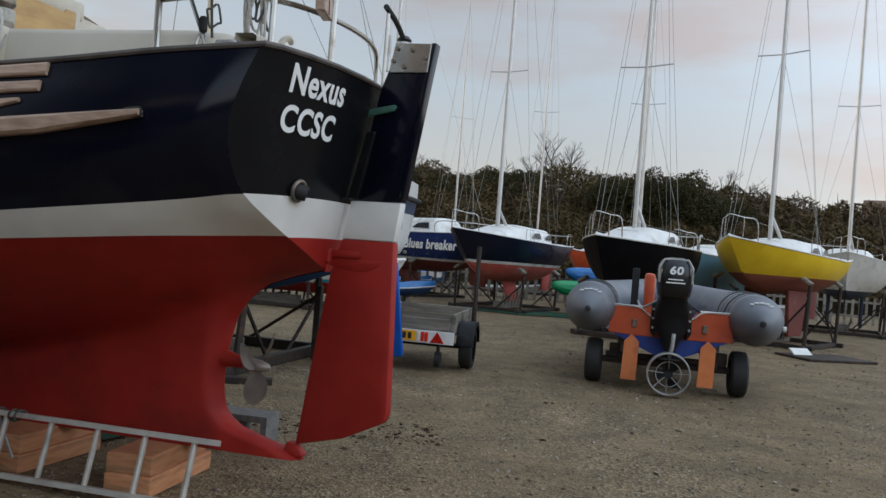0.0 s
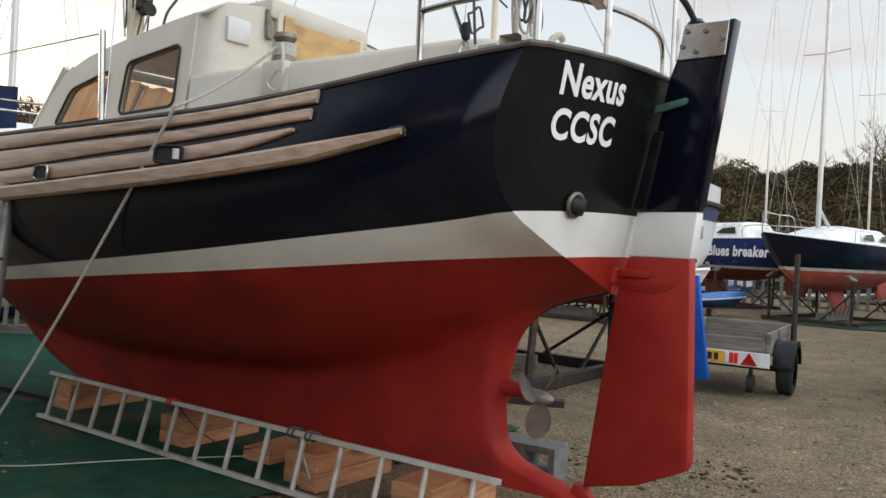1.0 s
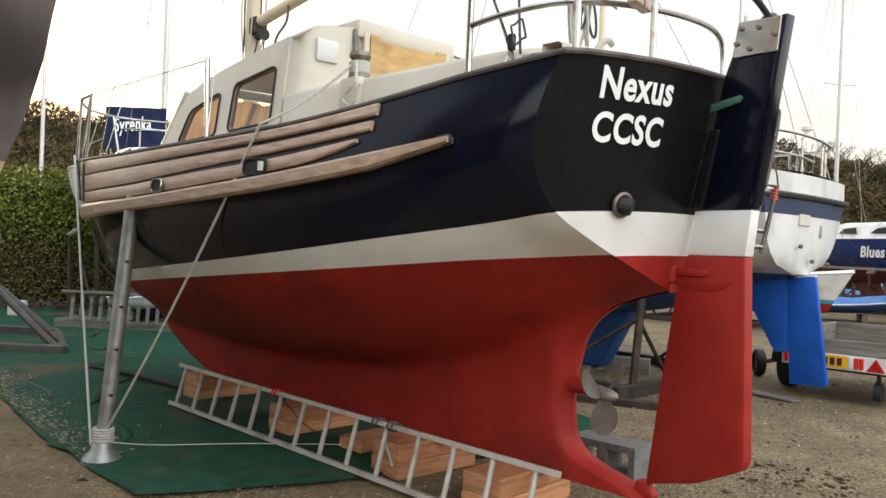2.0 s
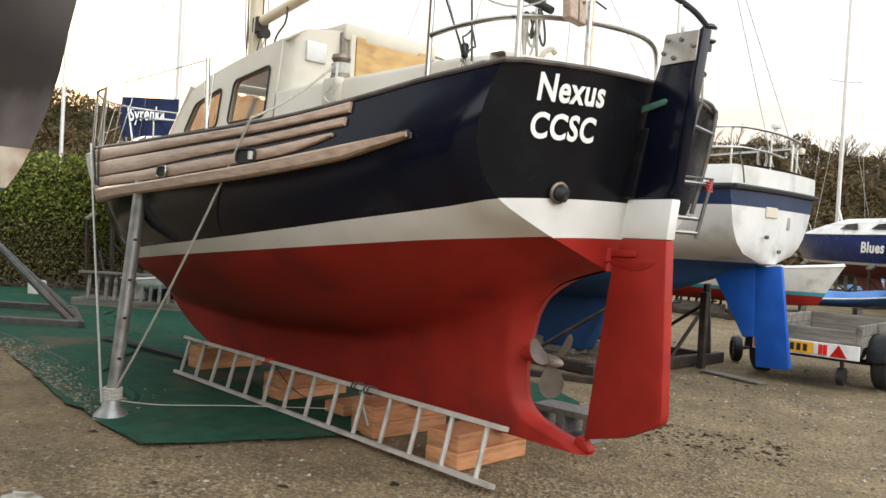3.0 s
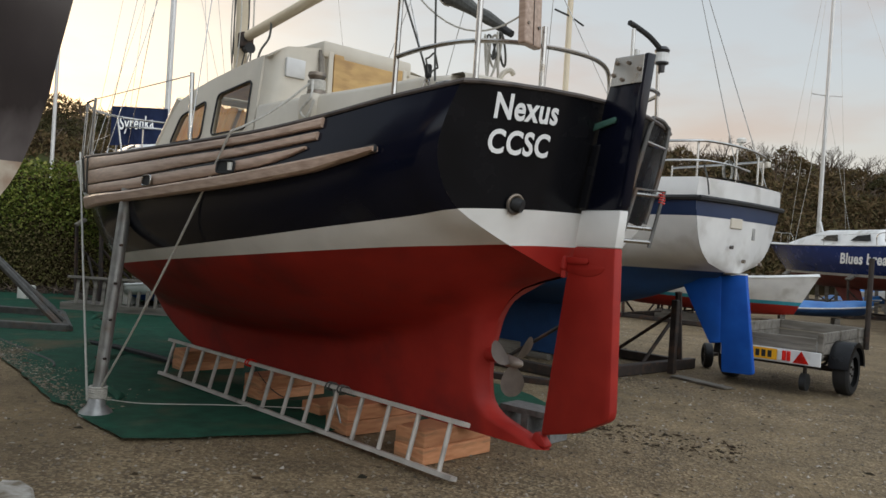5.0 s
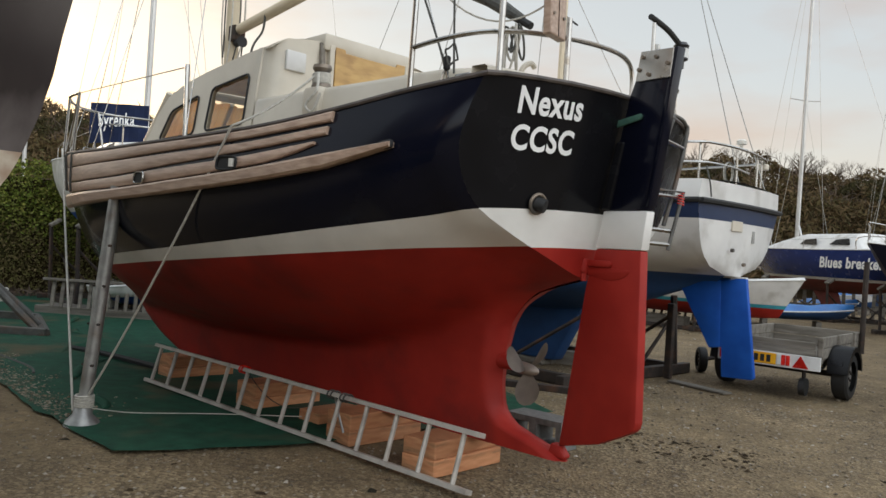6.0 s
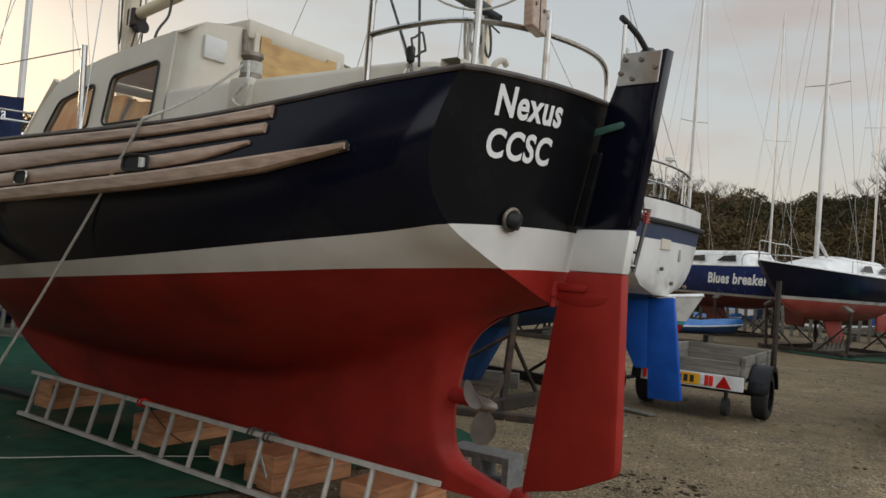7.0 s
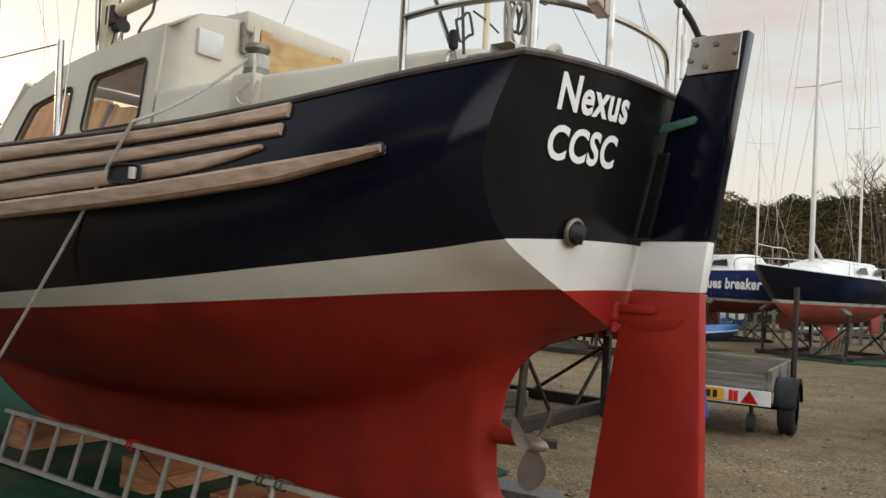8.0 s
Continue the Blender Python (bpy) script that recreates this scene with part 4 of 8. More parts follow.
coil = [(wx + 0.049 * math.cos(a), wy + 0.049 * math.sin(a), 2.185 + 0.00048 * i) for i, a in enumerate([k * 0.42 for k in range(120)])]
part("rope_turns", tubem(coil, 0.0065, 6), ROPE, winch, smooth=True)
part("tail_rope", tubem(smooth_path([(wx - 0.05, wy + 0.06, 2.23), (wx - 0.10, wy + 0.10, 2.12), (wx - 0.03, wy + 0.12, 2.04), (wx - 0.1, wy + 0.12, 2.00), (wx - 0.14, wy + 0.1, 2.10)]), 0.008, 6), ROPE, winch, smooth=True)

# stern rail
PP = smooth_path([(0.64, 0.93, 2.245), (0.45, 0.90, 2.27), (0.28, 0.80, 2.30), (0.17, 0.60, 2.325), (0.10, 0.35, 2.34), (0.07, 0.10, 2.345), (0.055, -0.03, 2.32), (0.055, -0.09, 2.26), (0.055, -0.10, 2.13)])
push = part("stern_rail", tubem(PP, 0.0125, 8), STEEL, nexus, "stainless tube stern rail", smooth=True)
for a, b in (((0.62, 0.945, 2.02), (0.66, 0.90, 2.62)), ((0.19, 0.79, 2.08), (0.19, 0.785, 2.62)), ((0.075, 0.44, 2.10), (0.075, 0.44, 2.42))):
    part("stanchion", tubem([a, b], 0.0145, 8), STEEL, push, smooth=True)
part("davit_arm", tubem(smooth_path([(0.66, 0.90, 2.60), (0.64, 0.87, 2.68), (0.58, 0.80, 2.74), (0.48, 0.72, 2.77)]), 0.016, 8), STEEL, push, smooth=True)
PS = smooth_path([(0.64, -0.93, 2.245), (0.45, -0.90, 2.27), (0.28, -0.80, 2.28), (0.15, -0.72, 2.29), (0.10, -0.60, 2.29), (0.08, -0.5, 2.28)])
part("stern_rail_starboard", tubem(PS, 0.0125, 8), STEEL, push, smooth=True)
part("stanchion", tubem([(0.15, -0.72, 2.10), (0.15, -0.70, 2.50)], 0.012, 8), STEEL, push)
part("upper_tube", tubem(smooth_path([(0.12, -0.34, 2.635), (0.12, -0.42, 2.625), (0.12, -0.55, 2.60), (0.12, -0.68, 2.55)]), 0.016, 8), BLACK, push, smooth=True)
part("stanchion", tubem([(0.12, -0.385, 2.10), (0.12, -0.385, 2.61)], 0.011, 8), STEEL, push)
part("aerial_stub", tubem([(0.12, -0.43, 2.3), (0.12, -0.43, 2.50)], 0.016, 8), SHEET, push)
light = part("stern_light", tubem([(0.12, -0.69, 2.42), (0.12, -0.69, 2.46), (0.12, -0.69, 2.47), (0.12, -0.69, 2.54), (0.12, -0.69, 2.55), (0.12, -0.69, 2.57)], [0.02, 0.022, 0.042, 0.042, 0.046, 0.030], 14), BLACK_GLOSS, push, "black stern light with clear lens", smooth=True)
part("lens", tubem([(0.12, -0.69, 2.478), (0.12, -0.69, 2.532)], 0.0435, 14), SHEET, light)
# engine pad on the rail
pad = part("outboard_pad", boxm((0.085, 0.545, 2.52), (0.045, 0.16, 0.44), pose(0, 0, 0, 0, 2, 12).to_3x3(), bevel=0.008), TEAK, nexus, "weathered wooden outboard engine pad")
for dy, dz in ((-0.05, 0.1), (0.05, 0.1), (-0.05, -0.12), (0.05, -0.12), (0.0, 0.2)):
    q = pad.matrix_world.translation + Vector((0.060 - dy * 0.2, 0.545 + dy, 2.52 + dz))
    part("bolt", tubem([q, q - Vector((0.010, 0, 0))], 0.008, 8), BRONZE, pad)
part("seam", boxm((0.061, 0.545, 2.52), (0.004, 0.004, 0.43), pose(0, 0, 0, 0, 2, 12).to_3x3()), RUST, pad)

# boarding ladder hooked over the starboard quarter
bl = part("boarding_ladder", tubem(smooth_path([(0.10, -0.40, 1.44), (0.075, -0.46, 1.75), (0.05, -0.52, 2.03), (0.045, -0.535, 2.08), (0.06, -0.56, 2.115), (0.08, -0.60, 2.125), (0.09, -0.68, 2.12), (0.10, -0.725, 2.10), (0.10, -0.745, 2.06), (0.11, -0.70, 1.80), (0.13, -0.63, 1.50)], 5), 0.012, 8), DULL_STEEL, nexus, "dull metal folding boarding ladder", smooth=True)
part("fold_section", tubem([(0.08, -0.38, 1.36), (0.055, -0.455, 1.69), (0.06, -0.69, 1.70), (0.09, -0.625, 1.36)], 0.011, 8), DULL_STEEL, bl, smooth=True)
for a, b in (((0.06, -0.50, 1.97), (0.10, -0.715, 1.96)), ((0.06, -0.45, 1.66), (0.08, -0.68, 1.67)), ((0.08, -0.40, 1.47), (0.09, -0.64, 1.47)), ((0.07, -0.385, 1.39), (0.09, -0.63, 1.39))):
    part("rung", tubem([a, b], 0.012, 8), STEEL, bl)
part("lashing", tubem([(0.07 + 0.016 * math.cos(a), -0.685 + 0.018 * math.sin(a), 1.70 - 0.002 * i) for i, a in enumerate([k * 0.8 for k in range(40)])], 0.004, 5), REFL, bl)
bl.matrix_local = Matrix.Translation((0.0, -0.34, 0.0)) @ Matrix.Diagonal((1.0, 1.28, 1.0, 1.0)) @ Matrix.Translation((0.0, 0.40, 0.0))
# mooring horn and cleats on the quarter
for sd in (1, -1):
    part("mooring_horn", tubem(smooth_path([(0.30, sd * 0.52, 2.15), (0.29, sd * 0.50, 2.20), (0.28, sd * 0.46, 2.225), (0.28, sd * 0.43, 2.21)]), 0.014, 8), CREAM, nexus, smooth=True)
    part("chainplate", tubem(smooth_path([(0.50, sd * 0.86, 2.05), (0.48, sd * 0.85, 2.13), (0.45, sd * 0.84, 2.05)]), 0.008, 6), STEEL, nexus)
    part("fairlead", boxm((0.36, sd * 0.84, 2.085), (0.10, 0.04, 0.045), bevel=0.012), STEEL, nexus)

# main mast, boom, mizzen and rigging
mast = part("mast", tubem([(4.14, 0, 1.85), (4.14, 0, 9.2)], [0.062, 0.055], 14), MASTC, nexus, "cream main mast", smooth=True)
part("gooseneck", boxm((4.06, 0, 3.06), (0.10, 0.12, 0.14), bevel=0.015), RUST, mast)
part("winch_drum", tubem([(4.05, 0.0, 2.98), (3.95, 0.02, 2.97), (3.92, 0.02, 2.97)], [0.035, 0.03, 0.05], 12), BLACK, mast)
part("boom", tubem([(4.06, 0, 3.09), (1.2, 0, 3.44)], 0.045, 12), MASTC, mast, "cream wooden boom", smooth=True)
for k in range(9):
    a0 = k * 0.7
    part("halyard", tubem(smooth_path([(4.14 + 0.075 * math.cos(a0), 0.075 * math.sin(a0), 2.75 + 0.05 * (k % 3)), (4.13 + 0.10 * math.cos(a0 + 0.4), 0.10 * math.sin(a0 + 0.4), 3.2), (4.14 + 0.085 * math.cos(a0 + 0.2), 0.085 * math.sin(a0 + 0.2), 4.2), (4.14, 0.05 * math.sin(a0), 8.8)]), 0.007, 5), ROPE if k % 2 else DARK_ROPE, mast, smooth=True)
# mizzen boom with its stowed dark sail and hanging rope coils
mz = part("mizzen_boom", tubem([(0.40, 0.335, 2.46), (0.62, 0.352, 2.59), (2.6, 0.50, 3.78)], [0.020, 0.026, 0.028], 10), BLACK, nexus, "dark mizzen boom end", smooth=True)
FURL = [Vector((0.46 + 0.11 * k, 0.338 + 0.009 * k + 0.008 * math.sin(k * 1.7), 2.505 + 0.0665 * k + 0.006 * math.sin(k * 2.9))) for k in range(20)]
part("stowed_sail", tubem(FURL, [0.024 + 0.040 * min(1, k / 5) + 0.007 * math.sin(k * 2.3) for k in range(20)], 10), DARK_ROPE, mz, "dark stowed sail lashed along the boom", smooth=True)
for k in range(9):
    c = FURL[0] + Vector((0.015 * k, 0.02 * math.sin(k * 2.1), -0.03))
    d = 0.09 + 0.035 * math.sin(k * 1.9)
    loop = [c + Vector((0.020 * math.sin(a), 0.022 * math.cos(a + k), -d + d * math.cos(a))) for a in [j * math.pi / 8 for j in range(16)]]
    part("rope_coil", tubem(loop, 0.0065, 5, close=True), ROPE if k % 3 else DARK_ROPE, mz, smooth=True)
for k in (4, 8, 12, 16):
    r = 0.068
    part("sail_tie", tubem([FURL[k] + Vector((0, r * math.cos(a), r * math.sin(a))) for a in [j * math.pi / 7 for j in range(14)]], 0.006, 5, close=True), ROPE, mz)
part("boom_strap", tubem(smooth_path([(3.55, 0.03, 3.15), (3.56, 0.04, 3.00), (3.60, 0.1, 2.86), (3.64, 0.12, 2.62)]), 0.010, 6), DARK_ROPE, mast)
for a, b in (((3.95, 1.25, 1.86), (4.12, 0.03, 8.9)), ((3.75, 1.28, 1.85), (4.12, 0.03, 6.2)), ((3.95, -1.25, 1.86), (4.12, -0.03, 8.9)), ((6.85, 0, 2.15), (4.2, 0, 9.1)), ((0.48, 0.85, 2.13), (4.10, 0.02, 9.1)), ((0.48, -0.85, 2.13), (4.10, -0.02, 9.1)), ((2.25, 1.28, 1.87), (4.12, 0.03, 6.2))):
    part("stay", tubem([a, b], 0.0035, 5), STEEL, mast)
for z, w in ((6.0, 0.75),):
    part("spreader", tubem([(4.14, -w, z), (4.14, w, z)], 0.018, 8), MASTC, mast)
# side post and bow rail
post = part("side_post", tubem([(2.42, 1.20, 1.84), (2.45, 1.20, 2.335)], 0.016, 8), STEEL, nexus, smooth=True)
for pts in (smooth_path([(4.55, 1.12, 2.38), (5.2, 0.98, 2.43), (6.1, 0.62, 2.5), (6.75, 0.2, 2.56), (6.85, 0, 2.57), (6.75, -0.2, 2.56), (6.1, -0.62, 2.5), (5.2, -0.98, 2.43), (4.55, -1.12, 2.38)]),):
    bow_rail = part("bow_rail", tubem(pts, 0.013, 8), STEEL, nexus, "stainless bow rail", smooth=True)
for a, b in (((4.55, 1.14, 1.9), (4.55, 1.12, 2.38)), ((5.2, 1.0, 1.93), (5.2, 0.98, 2.43)), ((6.1, 0.63, 2.02), (6.1, 0.62, 2.5)), ((6.7, 0.1, 2.1), (6.78, 0.15, 2.56)), ((4.55, -1.14, 1.9), (4.55, -1.12, 2.38)), ((5.2, -1.0, 1.93), (5.2, -0.98, 2.43)), ((6.1, -0.63, 2.02), (6.1, -0.62, 2.5)), ((4.9, 1.07, 1.9), (4.55, 1.12, 2.38))):
    part("stanchion", tubem([a, b], 0.012, 8), STEEL, bow_rail, smooth=True)
part("guard_wire", tubem([(4.55, 1.12, 2.38), (2.45, 1.20, 2.32)], 0.004, 5), STEEL, bow_rail)
# forward cabin trunk
bm = bmesh.new()
rows = []
for i in range(13):
    x = 3.9 + 2.0 * i / 12
    h = 0.72 * (1 - (i / 12) ** 3 * 0.5)
    zt = 2.13 - 0.06 * i / 12
    rows.append([bm.verts.new((x + 0.0, h * s, 1.85 + (zt - 1.85) * (1 - abs(s) ** 5) + 0.0)) for s in [k / 8 - 1 for k in range(17)]])
grid_faces(bm, rows)
part("cabin_trunk", bm, CREAM, nexus, smooth=True)

# loops of rope and hose hung about the stern rail
for k, (x, y, z, r, sq, mt) in enumerate(((0.40, 0.89, 2.22, 0.02, 2.2, DARK_ROPE),)):
    part("rope_loop", tubem([Vector((x + 0.02 * math.cos(a + k), y + r * math.cos(a) * (1 + 0.4 * math.sin(2 * a + k)), z - 0.03 + r * sq * math.sin(a) + 0.012 * math.cos(3 * a))) for a in [2 * math.pi * j / 18 for j in range(18)]], 0.005, 5, close=True), mt, push, smooth=True)
part("slack_line", tubem(sag((0.62, 0.88, 2.62), (0.10, 0.55, 2.48), 0.16, 12), 0.005, 5), ROPE, push, smooth=True)
for a, b in (((0.66, 0.90, 2.60), (0.47, 0.84, 2.12)), ((0.52, 0.80, 2.76), (0.44, 0.83, 2.12))):
    part("tackle", tubem([a, b], 0.006, 5), DARK_ROPE, push)
part("block", boxm((0.475, 0.845, 2.17), (0.03, 0.03, 0.07), bevel=0.01), BLACK, push)


# ---------------------------------------------------------------- shoring and loose things round the motor sailer
def local(x, y, z):
    return NEX @ Vector((x, y, z))


def baulk(x, y, z, sx, sy, sz, rz=0.0, label="rough sawn softwood baulk under the keel"):
    bm = boxm((0, 0, sz / 2), (sx, sy, sz), bevel=0.008)
    for v in bm.verts:
        v.co += noise.noise_vector(v.co * 4 + Vector((x, y, z))) * 0.004
    ob = part("timber_block", bm, TIMBER)
    ob.matrix_basis = NEX @ pose(x, y, z, 0, 0, rz)
    return tagged(ob, label, "timber block", group="blocks under the keel")


for x, yc, rz in ((1.02, 0.07, 3), (1.78, 0.05, -2), (2.95, 0.05, 2), (4.35, 0.03, -1)):
    baulk(x, yc, 0.0, 0.26, 0.60, 0.098, rz)
    baulk(x + 0.01, yc + 0.01, 0.0985, 0.25, 0.57, 0.10, rz + 2)
baulk(2.30, 0.02, 0.0, 0.22, 0.42, 0.098, 4, "low timber block beneath the keel")


def ladder():
    th = thing("ladder", Matrix(), "aluminium ladder section laid on edge beside the keel", "ladder")
    A, B = Vector((-1.02, 3.85, 0.035)), Vector((-4.55, 4.665, 0.035))
    up = Vector((0.02, 0.075, 0.285))
    d = (B - A).normalized()
    for nm, o in (("rail", Vector((0, 0, 0))), ("rail", up)):
        bm = bmesh.new()
        side = d.cross(up).normalized()
        u = up.normalized()
        rows = []
        for q in (A + o, B + o):
            rows.append([bm.verts.new(q + side * a + u * b) for a, b in ((-0.028, -0.012), (0.028, -0.012), (0.028, 0.012), (0.020, 0.015), (-0.020, 0.015), (-0.028, 0.012))])
        grid_faces(bm, rows, close=True)
        bm.faces.new(rows[0])
        bm.faces.new(rows[-1][::-1])
        part(nm, bm, ALU, th)
    n = 14
    for i in range(n):
        q = A.lerp(B, (0.12 + i * (3.623 - 0.2) / (n - 1)) / 3.623)
        part("rung", tubem([q, q + up], 0.015, 8), ALU, th, smooth=True)
    for k in (0.30, 0.335, 0.62):
        q = A.lerp(B, k) + up
        pts = [q + Vector((0.0, 0, 0)) + (side * math.cos(a) * 0.036 + u * math.sin(a) * 0.026) + d * 0.004 * i for i, a in enumerate([j * 0.7 for j in range(20)])]
        part("lashing", tubem(pts, 0.006, 5), DARK_ROPE if k != 0.62 else REFL, th)
    q = A.lerp(B, 0.34) + up
    part("chain", tubem(sag(q, q + Vector((0.1, -0.02, -0.22)), 0.01), 0.008, 5), GALV, th)
    q2 = A.lerp(B, 0.62) + up
    part("cord", tubem(sag(q2, A.lerp(B, 0.42) + up * 0.55, 0.09), 0.0035, 5), RUST, th, "thin dark red cord", smooth=True)
    return th


ladder()


def prop_leg():
    th = thing("support_leg", Matrix(), "grey alloy beaching leg standing against the topside", "support leg")
    foot, top = Vector((-3.66, 3.46, 0.0)), Vector((-3.625, 3.585, 1.555))
    part("tube", tubem([foot + Vector((0, 0, 0.05)), top], 0.043, 16), GALV, th, smooth=True)
    part("foot_plate", tubem([foot, foot + Vector((0, 0, 0.02)), foot + Vector((0, 0, 0.07)), foot + Vector((0, 0.004, 0.17))], [0.115, 0.11, 0.062, 0.048], 12), GALV, th, "splayed cast foot", smooth=True)
    for k in (0.25, 0.42, 0.58, 0.75):
        q = foot.lerp(top, k)
        part("bolt", tubem([q + Vector((0.05, -0.02, 0)), q + Vector((-0.05, -0.03, 0))], 0.009, 6), RUST, th)
    part("bracket", boxm(tuple(top + Vector((-0.02, 0.05, -0.05))), (0.07, 0.09, 0.05), bevel=0.01), RUST, th)
    for k in range(5):
        z = 0.125 + k * 0.016
        part("rope_turn", tubem([foot + Vector((0.055 * math.cos(a), 0.055 * math.sin(a) + 0.006, z)) for a in [j * math.pi / 6 for j in range(12)]], 0.009, 6, close=True), ROPE, th, smooth=True)
    return th


prop_leg()


def rope(name, pts, r, label, mat=None):
    ob = part(name, tubem(pts, r, 6), mat or ROPE, smooth=True)
    return tagged(ob, label, "rope")


foot = Vector((-3.66, 3.46, 0.14))
railpt = local(1.69, 1.285, 1.885)
rope("guy_rope", sag(railpt, foot, 0.06, 14), 0.007, "pale braided rope from the gunwale to the prop foot")
rope("sheet_rope", sag(local(1.52, 0.88, 2.22), railpt, 0.03, 8), 0.007, "pale rope led from the winch over the gunwale")
rope("bow_line", sag(local(4.85, 1.13, 1.93), foot + Vector((-0.06, -0.03, -0.05)), 0.02, 12), 0.008, "pale line hanging from the bow rail")
rope("ground_rope", smooth_path([foot + Vector((0.05, 0, -0.02)), (-3.58, 3.78, 0.045), (-3.23, 4.14, 0.042), (-2.85, 4.45, 0.042), (-2.4, 4.80, 0.042)]), 0.0035, "slack pale rope along the netting under the hull")
rope("black_hose", smooth_path([(-6.5, 5.25, 0.03), (-5.9, 5.2, 0.05), (-5.2, 5.12, 0.05), (-4.6, 5.05, 0.04)]), 0.028, "black pipe lying across the netting", BLACK)
rope("dark_line", smooth_path([(-9.3, 4.9, 0.02), (-7.6, 4.75, 0.02), (-6.4, 4.5, 0.02), (-5.7, 4.35, 0.02), (-5.4, 4.2, 0.02)]), 0.012, "dark cord trailing over the green netting", DARK_ROPE)


def netting(outline, name="ground_netting", label="green woven windbreak netting spread on the gravel"):
    bm = bmesh.new()
    pts = []
    n = len(outline)
    rnd = random.Random(5)
    for i in range(n):
        a, b = Vector(outline[i]), Vector(outline[(i + 1) % n])
        k = max(2, int((b - a).length / 0.18))
        for j in range(k):
            q = a.lerp(b, j / k)
            q += Vector((rnd.uniform(-1, 1), rnd.uniform(-1, 1))) * (0.035 if j else 0.01)
            pts.append(q)
    ring = [bm.verts.new((q.x, q.y, 0.0)) for q in pts]
    ed = [bm.edges.new((ring[i], ring[(i + 1) % len(ring)])) for i in range(len(ring))]
    bmesh.ops.triangle_fill(bm, use_beauty=True, edges=ed)
    for _ in range(2):
        bmesh.ops.subdivide_edges(bm, edges=[e for e in bm.edges if e.calc_length() > 0.35], cuts=1, use_grid_fill=False)
        bmesh.ops.triangulate(bm, faces=bm.faces[:])
    for v in bm.verts:
        v.co.z = 0.022 + ground_z(v.co.x, v.co.y) + 0.008 * noise.noise(v.co * 2.2) + 0.006 * noise.noise(v.co * 7)
    ob = part(name, bm, NET, smooth=True, angle=0)
    # folds and an overlapping seam in the cloth
    rnd = random.Random(9)
    lo, hi = Vector(outline[0]), Vector(outline[len(outline) // 2])
    for k in range(7):
        c = lo.lerp(hi, 0.12 + 0.11 * k)
        a = rnd.uniform(-0.5, 0.5) + math.atan2(hi.y - lo.y, hi.x - lo.x)
        ln = rnd.uniform(0.5, 1.3)
        fold = bmesh.new()
        rows = []
        for i in range(9):
            t = i / 8 - 0.5
            q = c + Vector((math.cos(a), math.sin(a))) * ln * t + Vector((-math.sin(a), math.cos(a))) * 0.06 * math.sin(5 * t + k)
            w = 0.045 * (1 - 4 * t * t) + 0.006
            rows.append([fold.verts.new((q.x - math.sin(a) * w * s, q.y + math.cos(a) * w * s, 0.026 + 0.026 * (1 - s * s) * (1 - 4 * t * t))) for s in (-1, -0.5, 0, 0.5, 1)])
        grid_faces(fold, rows)
        part("fold", fold, NET, ob, smooth=True)
    return tagged(ob, label, "ground netting")


netting([(-2.95, 3.16), (-2.6, 3.62), (-2.24, 4.2), (-1.95, 5.0), (-1.55, 6.25), (-2.2, 6.75), (-4.2, 7.4), (-8.0, 9.2), (-13.4, 9.7), (-13.8, 8.0), (-11.5, 6.6), (-7.57, 4.63), (-5.9, 4.05), (-5.04, 3.77), (-4.3, 3.5), (-3.54, 3.30)])
netting([(1.9, 19.2), (4.5, 19.6), (9.0, 20.6), (9.3, 22.5), (2.0, 21.0), (0.6, 19.9)], "ground_netting", "far strip of green netting under the cradles")


def concrete_block(m):
    bm = bmesh.new()
    outer = [(-0.22, -0.10), (0.22, -0.10), (0.22, 0.10), (-0.22, 0.10)]
    holes = [[(-0.18, -0.06), (-0.03, -0.06), (-0.03, 0.06), (-0.18, 0.06)], [(0.03, -0.06), (0.18, -0.06), (0.18, 0.06), (0.03, 0.06)]]
    ed = []
    for lp in [outer] + holes:
        r = [bm.verts.new((x, 0, z + 0.10)) for x, z in lp]
        ed += [bm.edges.new((r[i], r[(i + 1) % 4])) for i in range(4)]
    bmesh.ops.triangle_fill(bm, use_beauty=True, edges=ed)
    bmesh.ops.solidify(bm, geom=bm.faces[:], thickness=0.21)
    ob = part("concrete_block", bm, CONCRETE)
    ob.matrix_basis = m
    return tagged(ob, "hollow grey concrete block on the gravel", "concrete block")


concrete_block(pose(-1.20, 5.33, 0.0, 0, 0, -10))


